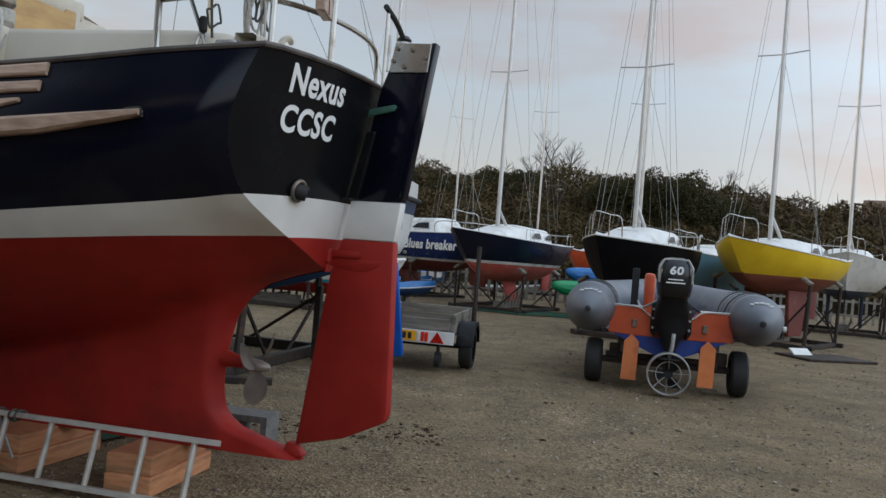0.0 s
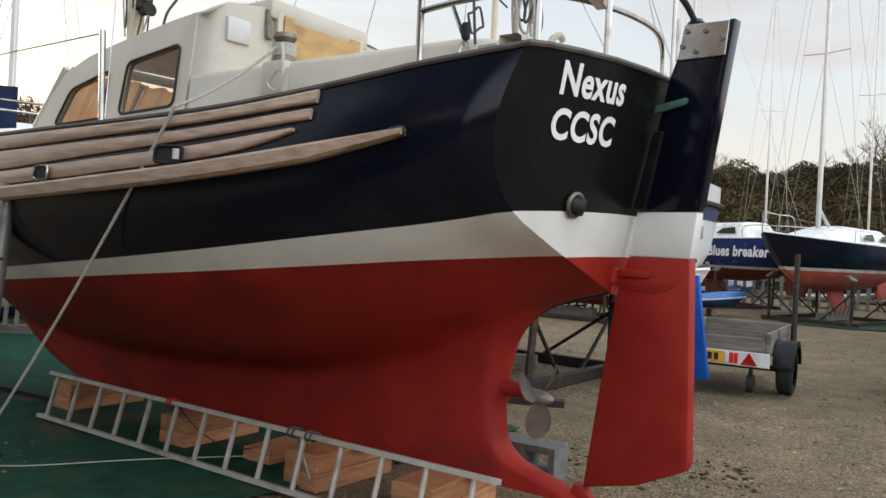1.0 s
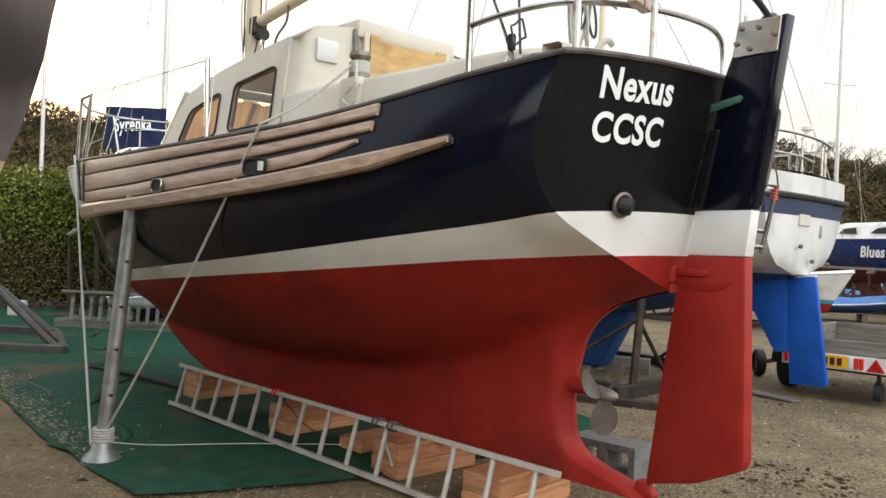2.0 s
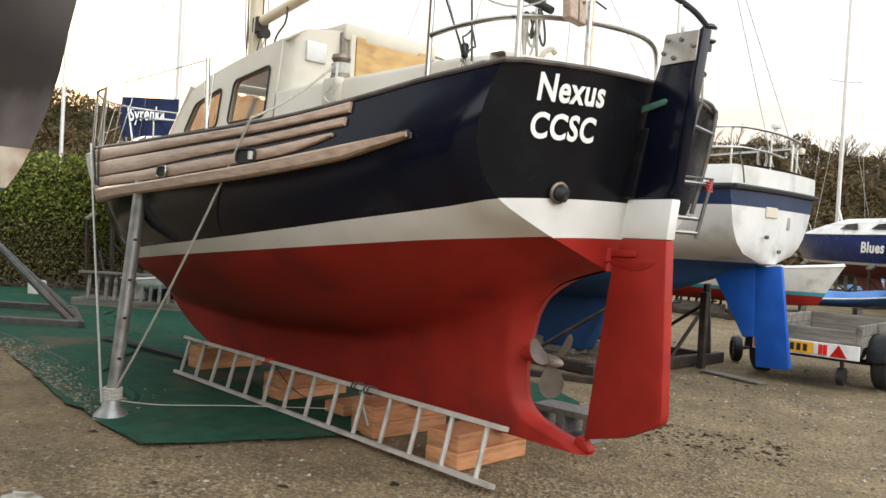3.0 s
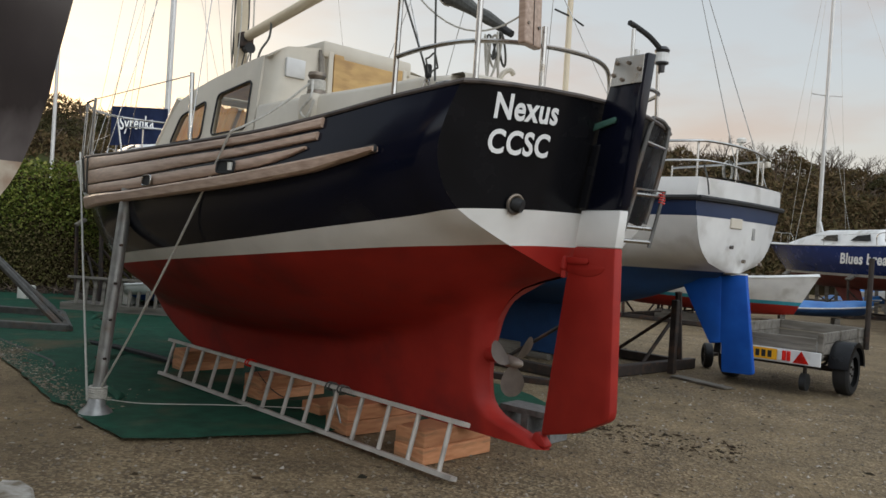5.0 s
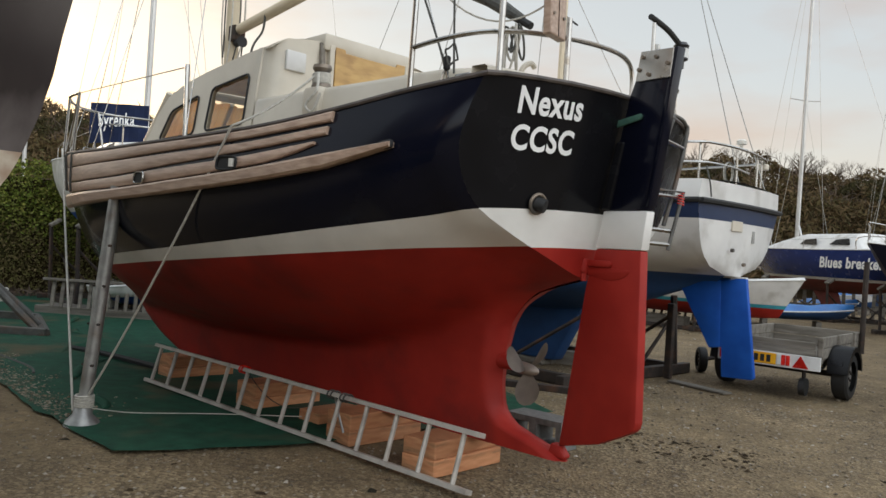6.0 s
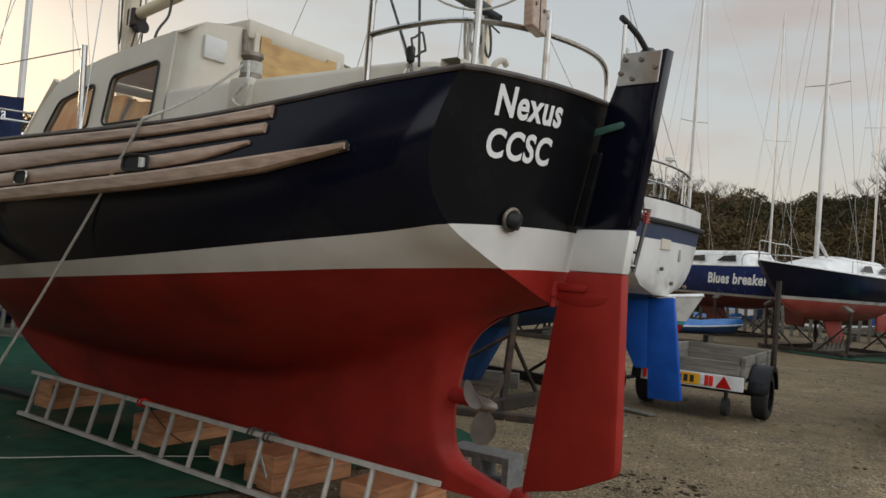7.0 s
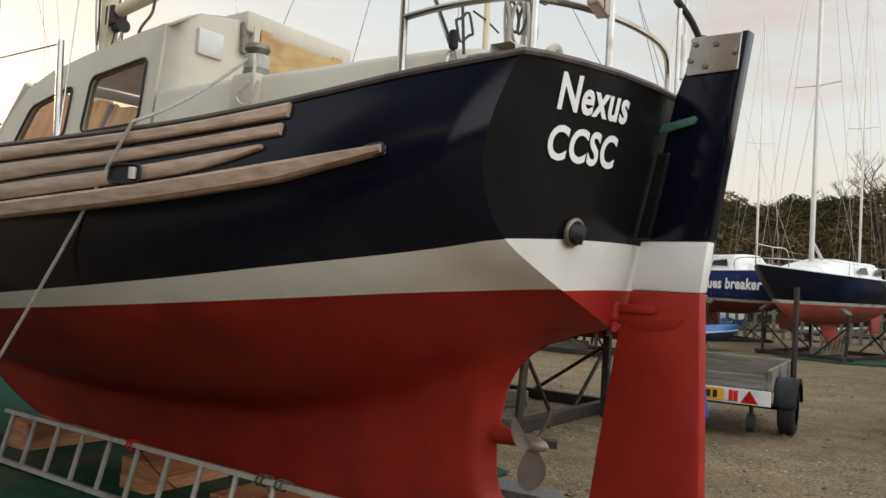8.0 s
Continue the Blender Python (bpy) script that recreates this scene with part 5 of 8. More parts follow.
# ---------------------------------------------------------------- other yachts
def yacht(name, bow, stern, label, top, bottom, z_deck=1.85, z_wl=1.15, z_body=0.72, beam=2.2, keel="fin", boot=None, cabin=True,
          mast=None, mast_h=7.5, spread=None, stripe=None, stern_mat=None, transom_w=0.65, sheer=0.16, cradle=True, category="sailing boat",
          group="yachts stored ashore", rake=0.10, rail=True, mast_mat=None, rudder=True, keel_mat=None, bow_w=1.0, stays=True, forefoot=1.1):
    """A small yacht standing on a steel cradle. Local x runs from stern to bow."""
    bow, stern = Vector(bow), Vector(stern)
    ax = bow - stern
    L = ax.length
    yaw = math.degrees(math.atan2(ax.y, ax.x))
    kc = max(1.0, L / 5.4)
    th = thing(name, pose(stern.x, stern.y, 0, 0, 0, yaw), label, category, group)

    def deck(s):
        return z_deck + sheer * (2.2 * (s - 0.38) ** 2)

    def half(s):
        return beam / 2 * (transom_w + (1 - transom_w) * min(1, s / 0.42) ** 0.8 if s < 0.42 else max(0.0, 1 - ((s - 0.42) / 0.58) ** (2.1 * bow_w)))

    def keelz(s):
        return z_body + (z_wl - z_body) * (1.05 * max(0, 1 - s / 0.30) ** 1.6 + forefoot * max(0, (s - 0.62) / 0.38) ** 1.9)

    def pt(s, t, side):
        """t runs from the keel line to the deck edge."""
        zk, zd = keelz(s), deck(s)
        z = zk + (zd - zk) * t
        t = max(0.0, min(1.0, t))
        w = (1 - (1 - t) ** 2.4) ** 0.62
        fl = 1 - 0.35 * s * s * (1 - t)
        x = L * s * (1 - rake * (1 - t) * max(0, s - 0.35) / 0.65 * 1.4) + (0.10 * L * (1 - t) * max(0, 0.12 - s) / 0.12)
        return Vector((x, side * half(s) * w * fl, z))

    def patch(t0, t1, nv, nm, mat, lab=""):
        bm = bmesh.new()
        for side in (1, -1):
            rows = []
            for i in range(nv + 1):
                row = []
                for j in range(29):
                    s = j / 28
                    a, b = t0(s), t1(s)
                    row.append(bm.verts.new(pt(s, a + (b - a) * i / nv, side)))
                rows.append(row)
            grid_faces(bm, rows)
        # stern closing
        a, b = t0(0.0), t1(0.0)
        cols = [[bm.verts.new(pt(0.0, a + (b - a) * i / nv, sd)) for sd in (1, -1)] for i in range(nv + 1)]
        grid_faces(bm, cols)
        bmesh.ops.remove_doubles(bm, verts=bm.verts[:], dist=0.001)
        return part(nm, bm, mat, th, lab, smooth=True, angle=40)

    def t_at(z):
        return lambda s: max(0.0, min(1.0, (z - keelz(s)) / (deck(s) - keelz(s))))

    zero, one = (lambda s: 0.0), (lambda s: 1.0)
    patch(zero, t_at(z_wl), 8, "underbody", bottom)
    lo = t_at(z_wl)
    if boot:
        patch(lo, t_at(z_wl + 0.07), 1, "boot_stripe", boot)
        lo = t_at(z_wl + 0.07)
    if stripe:
        zs0, zs1, sm = stripe
        patch(lo, t_at(zs0), 5, "topside", top)
        patch(t_at(zs0), t_at(zs1), 2, "hull_band", sm)
        patch(t_at(zs1), one, 2, "bulwark", top)
    else:
        patch(lo, one, 6, "topside", top)
    # toe rail and deck
    edge = [pt(s / 30, 1.0, 1) for s in range(31)] + [pt(s / 30, 1.0, -1) for s in range(30, -1, -1)]
    part("toe_rail", tubem(edge, 0.016, 6), SHEET, th, smooth=True)
    bm = bmesh.new()
    rows = [[bm.verts.new(Vector((pt(s / 28, 1, 1).x, half(s / 28) * q, deck(s / 28) - 0.01 + 0.06 * (1 - q * q)))) for q in (-1, -0.5, 0, 0.5, 1)] for s in range(29)]
    grid_faces(bm, rows)
    part("deck", bm, WHITE, th, smooth=True)
    if cabin:
        bm = bmesh.new()
        rows = []
        for i in range(17):
            s = 0.20 + 0.58 * i / 16
            h = half(s) * 0.62
            k = min(1, (16 - i) / 7) * (1 if i > 0 else 0.0)
            zt = deck(s) + 0.03 + 0.30 * kc * k ** 0.8
            zb = deck(s) + 0.02
            rows.append([bm.verts.new((L * s - (0.08 if q else 0) * 0, h * q, zb + (zt - zb) * (1 - abs(q) ** 6) + 0.03 * (1 - q * q))) for q in [v / 6 - 1 for v in range(13)]])
        grid_faces(bm, rows)
        bm.faces.new(rows[0])
        ch = part("coachroof", bm, WHITE, th, "white moulded coachroof", smooth=True)
        for sd in (1, -1):
            for s0, s1 in ((0.24, 0.34), (0.40, 0.50)):
                bm = bmesh.new()
                vs = []
                for s, zo in ((s0, 0.10 * kc), (s1, 0.11 * kc), (s1 - 0.03, 0.21 * kc), (s0 + 0.01, 0.23 * kc)):
                    hh = half(s) * 0.62
                    vs.append(bm.verts.new((L * s, sd * (hh * (0.985 - 0.06 * (zo / kc - 0.1) / 0.13) + 0.006), deck(s) + zo)))
                bm.faces.new(vs)
                bmesh.ops.solidify(bm, geom=bm.faces[:], thickness=0.012)
                part("cabin_window", bm, WAKE, ch, "dark cabin window")
        part("hatch", boxm((L * 0.60, 0, deck(0.6) + 0.24 * kc), (0.42, 0.42, 0.06), bevel=0.02), SHEET, ch)
    # keel and rudder
    km = keel_mat or bottom
    if keel == "fin":
        bm = bmesh.new()
        rows = []
        for i in range(9):
            z = 0.22 + (z_body + 0.12 - 0.22) * i / 8
            c = 0.48 * L * 1 - 0.02 * L * (1 - i / 8)
            ch_ = (0.10 + 0.055 * i / 8) * L
            row = []
            for a in [2 * math.pi * k / 14 for k in range(14)]:
                row.append(bm.verts.new((c + ch_ / 2 * math.cos(a) * 1.0 - 0.05 * L * (1 - i / 8), 0.07 * math.sin(a), z)))
            rows.append(row)
        grid_faces(bm, rows, close=True)
        bm.faces.new(rows[0])
        part("keel", bm, km, th, smooth=True)
    elif keel == "bilge":
        for sd in (1, -1):
            part("bilge_keel", prism([(0.38 * L, z_body + 0.1), (0.60 * L, z_body + 0.1), (0.57 * L, 0.20), (0.42 * L, 0.20)], sd * 0.42 - 0.04, sd * 0.42 + 0.04, 0.02), km, th)
    if rudder:
        part("rudder", prism([(0.015 * L, z_wl + 0.1), (0.085 * L, z_wl - 0.15), (0.075 * L, 0.50), (-0.005 * L, 0.48), (-0.03 * L, z_wl + 0.1)], -0.025, 0.025, 0.012), km, th, smooth=True)
    # cradle
    if cradle:
        w = beam * 0.40
        for x in (0.28 * L, 0.66 * L):
            part("cradle_beam", boxm((x, 0, 0.05), (0.09, beam * 0.95, 0.09), bevel=0.008), RUST, th)
            for sd in (1, -1):
                hz = keelz(x / L) + 0.28
                part("cradle_post", tubem([(x, sd * w, 0.06), (x, sd * (w + 0.04), hz)], 0.035, 6), RUST, th)
                part("cradle_brace", tubem([(x, sd * 0.25, 0.08), (x, sd * (w + 0.02), hz * 0.72)], 0.022, 6), RUST, th)
                part("pad", boxm((x, sd * (w - 0.02), hz + 0.03), (0.22, 0.20, 0.06), pose(0, 0, 0, -35 * sd, 0, 0).to_3x3(), bevel=0.015), OLDWOOD, th)
        for sd in (1, -1):
            part("cradle_rail", boxm((0.47 * L, sd * w, 0.05), (0.46 * L, 0.08, 0.08), bevel=0.008), RUST, th)
            part("cradle_brace", tubem([(0.30 * L, sd * w, 0.1), (0.46 * L, sd * (w + 0.02), keelz(0.4) * 0.75)], 0.02, 6), RUST, th)
        part("keel_baulk", boxm((0.46 * L, 0, 0.13), (0.20 * L, 0.26, 0.18), bevel=0.01), OLDWOOD, th)
        for k in range(7):
            part("packing_slat", boxm((0.36 * L + 0.035 * L * k, 0.16, 0.25), (0.05, 0.03, 0.34), pose(0, 0, 0, -14, 0, 0).to_3x3(), bevel=0.005), OLDWOOD, th)
    # mast with its spreaders and rigging
    if mast:
        mx = mast * L
        zd = deck(mast) + 0.2
        mm = mast_mat or MASTA
        sp = part("mast", tubem([(mx, 0, zd - 0.15), (mx - 0.02, 0, zd + mast_h * 0.5), (mx - 0.06, 0, zd + mast_h)], [0.044 * kc, 0.042 * kc, 0.033 * kc], 10), mm, th, "pale alloy mast", smooth=True)
        zsp = spread or zd + mast_h * 0.52
        part("spreader", tubem([(mx, -0.52, zsp + 0.03), (mx, 0, zsp), (mx, 0.52, zsp + 0.03)], 0.015, 6), mm, sp)
        tip = (mx - 0.06, 0, zd + mast_h - 0.05)
        if stays:
            b = half(mast) * 0.92
            lines = [((mx, b, deck(mast)), (mx, 0.52, zsp + 0.03)), ((mx, 0.52, zsp + 0.03), tip), ((mx, -b, deck(mast)), (mx, -0.52, zsp + 0.03)), ((mx, -0.52, zsp + 0.03), tip),
                     ((L * 0.985, 0, deck(1)), tip), ((0.02, 0, deck(0)), tip), ((mx - 0.3, b, deck(mast)), (mx, 0, zsp)), ((mx - 0.3, -b, deck(mast)), (mx, 0, zsp)), ((mx - 0.07, 0.03, zd), (mx - 0.09, 0.02, zd + mast_h))]
            for a, c in lines:
                part("stay", tubem([a, c], 0.0045, 4), GALV, sp)
        part("boom", tubem([(mx - 0.06, 0, zd + 0.55), (mx - 0.05 - 0.05 * L, 0.12, zd + 0.12), ], 0.038, 8), MASTA, sp)
    if rail:
        zb, za = deck(1) + 0.36, deck(0) + 0.30
        pr = part("pulpit", tubem(smooth_path([(0.90 * L, half(0.9) * 0.95, deck(0.9) + 0.02), (0.91 * L, half(0.91) * 0.95, zb - 0.04), (0.955 * L, half(0.955), zb), (1.0 * L, 0, zb + 0.04), (0.955 * L, -half(0.955), zb), (0.91 * L, -half(0.91) * 0.95, zb - 0.04), (0.90 * L, -half(0.9) * 0.95, deck(0.9))], 5), 0.012, 6), STEEL, th, smooth=True)
        for q in ((0.955 * L, half(0.955)), (0.955 * L, -half(0.955))):
            part("stanchion", tubem([(q[0], q[1], deck(0.955)), (q[0], q[1], zb)], 0.012, 6), STEEL, pr)
        pu = part("pushpit", tubem(smooth_path([(0.16 * L, half(0.16) * 0.95, deck(0.16)), (0.15 * L, half(0.15) * 0.95, za), (0.02 * L, half(0.02) * 0.9, za), (0.01 * L, 0, za), (0.02 * L, -half(0.02) * 0.9, za), (0.15 * L, -half(0.15) * 0.95, za), (0.16 * L, -half(0.16) * 0.95, deck(0.16))], 5), 0.014, 6), STEEL, th, smooth=True)
        for sd in (1, -1):
            part("stanchion", tubem([(0.03 * L, sd * half(0.03) * 0.88, deck(0)), (0.03 * L, sd * half(0.03) * 0.88, za)], 0.012, 6), STEEL, pu)
            for s in (0.40, 0.66):
                part("stanchion", tubem([(s * L, sd * half(s) * 0.96, deck(s)), (s * L, sd * half(s) * 0.96, deck(s) + 0.27)], 0.007, 6), STEEL, pr)
            part("guard_wire", tubem([(0.91 * L, sd * half(0.91) * 0.95, zb - 0.06), (0.66 * L, sd * half(0.66) * 0.96, deck(0.66) + 0.27), (0.40 * L, sd * half(0.40) * 0.96, deck(0.40) + 0.27), (0.15 * L, sd * half(0.15) * 0.95, za)], 0.0035, 4), STEEL, pr)
    return th, deck, half, pt, L


# navy racer, black yacht, yellow yacht and the rest of the row
nav, *_ = yacht("yacht", (0.19, 18.15), (3.31, 24.2), "navy yacht with a pale pinkish-red fin keel on a steel cradle", material("ink_blue_topside", (0.004, 0.005, 0.014), (0.006, 0.008, 0.020), 4, 0.30, spec=0.25), RED_PALE, z_deck=1.82, z_wl=1.20, z_body=0.75, beam=2.3, boot=WHITE, mast=0.62, mast_h=9.6, sheer=0.19, spread=6.2)
yacht("yacht", (2.58, 13.5), (4.95, 17.1), "black yacht with white coachroof behind the inflatable", BLACK_TOP, BLACK_TOP, z_deck=1.78, z_wl=0.95, z_body=0.75, beam=2.0, mast=0.56, mast_h=8.2, sheer=0.10, spread=5.2)
yacht("yacht", (5.30, 14.75), (8.85, 18.6), "bright yellow yacht with brick-red underbody on a cradle", YELLOW, material("brick_red_antifouling", (0.20, 0.055, 0.035), (0.28, 0.085, 0.055), 4, 0.65, spots=(0.33, 0.14, 0.10), spot_at=0.68), z_deck=1.84, z_wl=1.42, z_body=1.04, beam=2.3, mast=0.60, mast_h=8.6, sheer=0.30, keel="bilge", keel_mat=RED_DK, spread=6.0)
yacht("yacht", (5.05, 17.2), (8.4, 21.8), "grey-blue yacht behind the yellow one", TEAL_BLUE, BLUE_DK, z_deck=1.70, z_wl=1.0, z_body=0.8, beam=2.0, sheer=0.2)
wht, *_ = yacht("yacht", (10.1, 19.6), (12.9, 25.0), "white yacht with navy bottom and a brown bow patch", WHITE, material("slate_navy_antifouling", (0.02, 0.03, 0.06), (0.035, 0.05, 0.09), 4, 0.6), z_deck=1.98, z_wl=1.22, z_body=0.95, beam=2.4, mast=0.62, mast_h=9.0, keel="bilge", sheer=0.25, spread=6.3)
bb, bb_deck, bb_half, bb_pt, bb_L = yacht("yacht", (-3.81, 28.55), (1.28, 22.77), "royal blue yacht with maroon underbody and white name lettering", BLUE_TOP, RED_DK, z_deck=1.95, z_wl=1.13, z_body=0.78, beam=2.5, boot=SHEET, mast=0.66, mast_h=10.0, sheer=0.12, spread=6.6)


def on_bb(cx, cz):
    def wrap(v):
        s = (cx - v.x) / bb_L
        t = max(0, min(1, (cz + v.y - 0.78) / (bb_deck(s) - 0.78)))
        q = bb_pt(s, 0.8, 1)
        lo, hi = bb_pt(s, 0.70, 1), bb_pt(s, 0.99, 1)
        k = (cz + v.y - lo.z) / (hi.z - lo.z)
        q = lo.lerp(hi, k)
        return Vector((cx - v.x, q.y + 0.012 + (0.002 if v.z > 0 else 0), cz + v.y))
    return wrap


text_mesh("Blues breaker", 0.39, LETTER, "lettering", bb, Matrix(), 0.002, 0.013, shear=0.24, squeeze=0.89, wrap=on_bb(1.42, 1.595))

yacht("yacht", (4.2, 26.0), (7.6, 31.5), "red-hulled yacht standing behind the navy one", ORANGE, RED_DK, z_deck=1.70, z_wl=1.05, z_body=0.8, beam=2.0, sheer=0.2, rail=False)
# masts of yachts further back
for k, (x, y, h, dx, dy) in enumerate(((4.0, 33.0, 13.2, -1.5, 4), (6.15, 24.6, 11.0, -2, 4.5), (0.26, 33.0, 12.2, 2, 4))):
    yacht("yacht", (x + dx * 0.5, y - 2.6), (x - dx * 0.5, y + 2.6), "pale yacht standing further back in the yard", WHITE, (BLUE_AF, RED_DK, BLUE_DK)[k], z_deck=1.55, z_wl=1.05, z_body=0.8, beam=2.1, mast=0.58, mast_h=h - 2, sheer=0.18)


# ---------------------------------------------------------------- white yacht alongside
WB = pose(-0.55, 8.35, 0.0, 0, 0, 165)
wb = thing("yacht", WB, "white yacht with navy band, blue underbody and transom-hung blue rudder", "sailing boat", "yachts stored ashore")
WB_TZ = [1.19, 1.205, 1.235, 1.29, 1.38, 1.50, 1.70, 1.90, 2.10]
WB_TY = [0.0, 0.22, 0.37, 0.505, 0.635, 0.73, 0.81, 0.86, 0.83]


def wb_y(x, z):
    e = spline(z, WB_TZ, WB_TY)
    grow = spline(x, [0, 1.0, 2.5, 3.6, 5.0, 6.2, 7.2], [1.0, 1.18, 1.42, 1.45, 1.22, 0.75, 0.02])
    full = spline(z, [0.62, 0.75, 0.95, 1.18, 1.45, 1.70, 2.10], [0.0, 0.40, 0.66, 0.80, 0.86, 0.88, 0.87])
    k = max(0, min(1, x / 1.9))
    k = k * k * (3 - 2 * k)
    zk = spline(x, [0, 0.5, 1.2, 2.2, 4.5, 6.0, 7.2], [1.18, 1.05, 0.82, 0.64, 0.62, 0.85, 1.5])
    if z <= zk:
        return 0.0
    f2 = full * min(1, ((z - zk) / 0.25)) ** 0.55
    return (e * (1 - k) + f2 * k) * grow


def wb_patch(z0, z1, nv, name, mat, label=""):
    bm = bmesh.new()
    for sd in (1, -1):
        rows = []
        for i in range(nv + 1):
            z = z0 + (z1 - z0) * i / nv
            row = []
            for j in range(33):
                s = (j / 32) ** 1.3
                xa = 0.10 * (z - 1.2) * -0.6 + 0.06 if z > 1.18 else spline(z, [0.62, 0.64, 0.82, 1.05, 1.18], [2.6, 2.2, 1.2, 0.5, 0.05])
                xe = 7.2 - 0.5 * (2.1 - z)
                x = xa + (xe - xa) * s
                zz = z + (0.10 * (x / 7.2) ** 2 if z > 1.8 else 0)
                row.append(bm.verts.new((x, sd * wb_y(max(x, 0), z), zz)))
            rows.append(row)
        grid_faces(bm, rows)
    if z1 > 1.2:
        rows = []
        for i in range(nv + 1):
            z = z0 + (z1 - z0) * i / nv
            e = spline(z, WB_TZ, WB_TY)
            xa = 0.10 * (z - 1.2) * -0.6 + 0.06
            rows.append([bm.verts.new((xa - 0.06 * (1 - q * q) * 1, e * q, z)) for q in [k / 6 - 1 for k in range(13)]])
        grid_faces(bm, rows)
    bmesh.ops.remove_doubles(bm, verts=bm.verts[:], dist=0.001)
    return part(name, bm, mat, wb, label, smooth=True, angle=40)


wb_patch(0.62, 1.20, 8, "underbody", BLUE_DK)
wb_patch(1.20, 1.72, 6, "topside", WHITE)
wb_patch(1.72, 1.865, 2, "hull_band", BAND, "navy band")
wb_patch(1.865, 2.08, 3, "bulwark", WHITE)
loop_w = [Vector((0.03, 0, 1.885))] + [Vector((x, wb_y(x, 1.87) + 0.012, 1.885 + 0.10 * (x / 7.2) ** 2)) for x in [0.02 + 7.0 * (i / 30) for i in range(31)]]
loop_w = [Vector((-0.04, 0.4, 1.885))] + loop_w[1:]
for sd in (1, -1):
    part("rubbing_strip", tubem([Vector((v.x, v.y * sd, v.z)) for v in loop_w], 0.026, 6), BLACK, wb, "", smooth=True)
part("rubbing_strip", tubem([Vector((-0.055 + 0.04 * (y / 0.85) ** 2, y, 1.885)) for y in [k / 5 * 0.86 - 0.86 for k in range(11)]], 0.026, 6), BLACK, wb, smooth=True)
bm = bmesh.new()
rows = [[bm.verts.new((x, q * wb_y(x, 2.08), 2.07 + 0.10 * (x / 7.2) ** 2 + 0.05 * (1 - q * q))) for q in (-1, -0.5, 0, 0.5, 1)] for x in [0.0 + 7.1 * i / 24 for i in range(25)]]
grid_faces(bm, rows)
part("deck", bm, WHITE, wb, smooth=True)
bm = bmesh.new()
rows = []
for i in range(15):
    x = 2.3 + 2.9 * i / 14
    zt = 2.12 + 0.36 * min(1, (14 - i) / 5) ** 0.8
    rows.append([bm.verts.new((x, 0.75 * q, 2.1 + (zt - 2.1) * (1 - abs(q) ** 6))) for q in [k / 6 - 1 for k in range(13)]])
grid_faces(bm, rows)
bm.faces.new(rows[0])
part("coachroof", bm, WHITE, wb, smooth=True)
# skeg, rudder, fin keel
part("skeg", prism([(0.62, 1.10), (0.16, 1.16), (0.13, 0.49), (0.25, 0.47)], -0.035, 0.035, 0.015), BLUE_AF, wb, "bright blue skeg", smooth=True)
wr = part("rudder", prism([(0.19, 1.16), (-0.09, 1.19), (-0.225, 0.235), (-0.20, 0.215), (0.105, 0.20), (0.125, 0.49), (0.15, 0.50)], -0.028, 0.028, 0.012), BLUE_AF, wb, "bright blue rudder blade", smooth=True)
part("rudder_top", boxm((0.06, 0.0, 1.19), (0.30, 0.05, 0.015), bevel=0.004), SHEET, wr)
part("keel", prism([(1.72, 0.80), (4.5, 0.78), (4.2, 0.07), (2.12, 0.07)], -0.10, 0.10, 0.03), BLUE_DK, wb, smooth=True)
part("transom_plate", boxm((-0.028, 0.16, 1.685), (0.02, 0.22, 0.10), bevel=0.006), CREAM, wb)
part("transom_hatch", boxm((-0.015, -0.22, 1.60), (0.03, 0.05, 0.12), bevel=0.006), GALV, wb)
for y, z in ((0.26, 1.45), (0.0, 1.32), (-0.35, 1.30)):
    part("drain", tubem([(-0.03, y, z), (-0.06, y, z)], 0.018, 8), BRONZE, wb)
prw = part("pushpit", tubem(smooth_path([(1.6, 0.98, 2.42), (0.8, 0.92, 2.43), (0.15, 0.78, 2.43), (0.03, 0.5, 2.44), (0.0, 0.0, 2.44), (0.03, -0.45, 2.42), (0.12, -0.66, 2.40), (0.3, -0.74, 2.40), (1.4, -0.95, 2.40)]), 0.014, 6), STEEL, wb, smooth=True)
for x, y in ((0.8, 0.92), (0.12, 0.7), (0.04, 0.1), (0.06, -0.40), (0.13, -0.66), (1.4, -0.95), (1.6, 0.98)):
    part("stanchion", tubem([(x, y, 2.06), (x, y, 2.43)], 0.012, 6), STEEL, prw)
part("mid_rail", tubem(smooth_path([(0.8, 0.92, 2.24), (0.14, 0.75, 2.25), (0.02, 0.3, 2.25), (0.05, -0.2, 2.24)]), 0.010, 6), STEEL, prw)
gps = part("aerial", tubem([(0.03, 0.05, 2.44), (0.03, 0.05, 2.49), (0.03, 0.05, 2.50), (0.03, 0.05, 2.53), (0.03, 0.05, 2.545)], [0.02, 0.02, 0.05, 0.052, 0.03], 12), PLASTIC_W, wb, "white mushroom aerial", smooth=True)
part("rail_box", boxm((0.15, -0.72, 2.37), (0.12, 0.08, 0.06), bevel=0.012), CREAM, wb)
for k in range(4):
    part("coil_rope", tubem([Vector((0.05 + 0.006 * k, 0.22 + 0.09 * math.cos(a), 2.20 + 0.10 * math.sin(a))) for a in [j * math.pi / 8 for j in range(16)]], 0.007, 5, close=True), ROPE if k % 2 else DARK_ROPE, wb)
part("hanging_rope", tubem(smooth_path([(0.02, 0.75, 2.2), (-0.03, 0.76, 2.05), (-0.04, 0.74, 1.92)]), 0.008, 5), DARK_ROPE, wb)
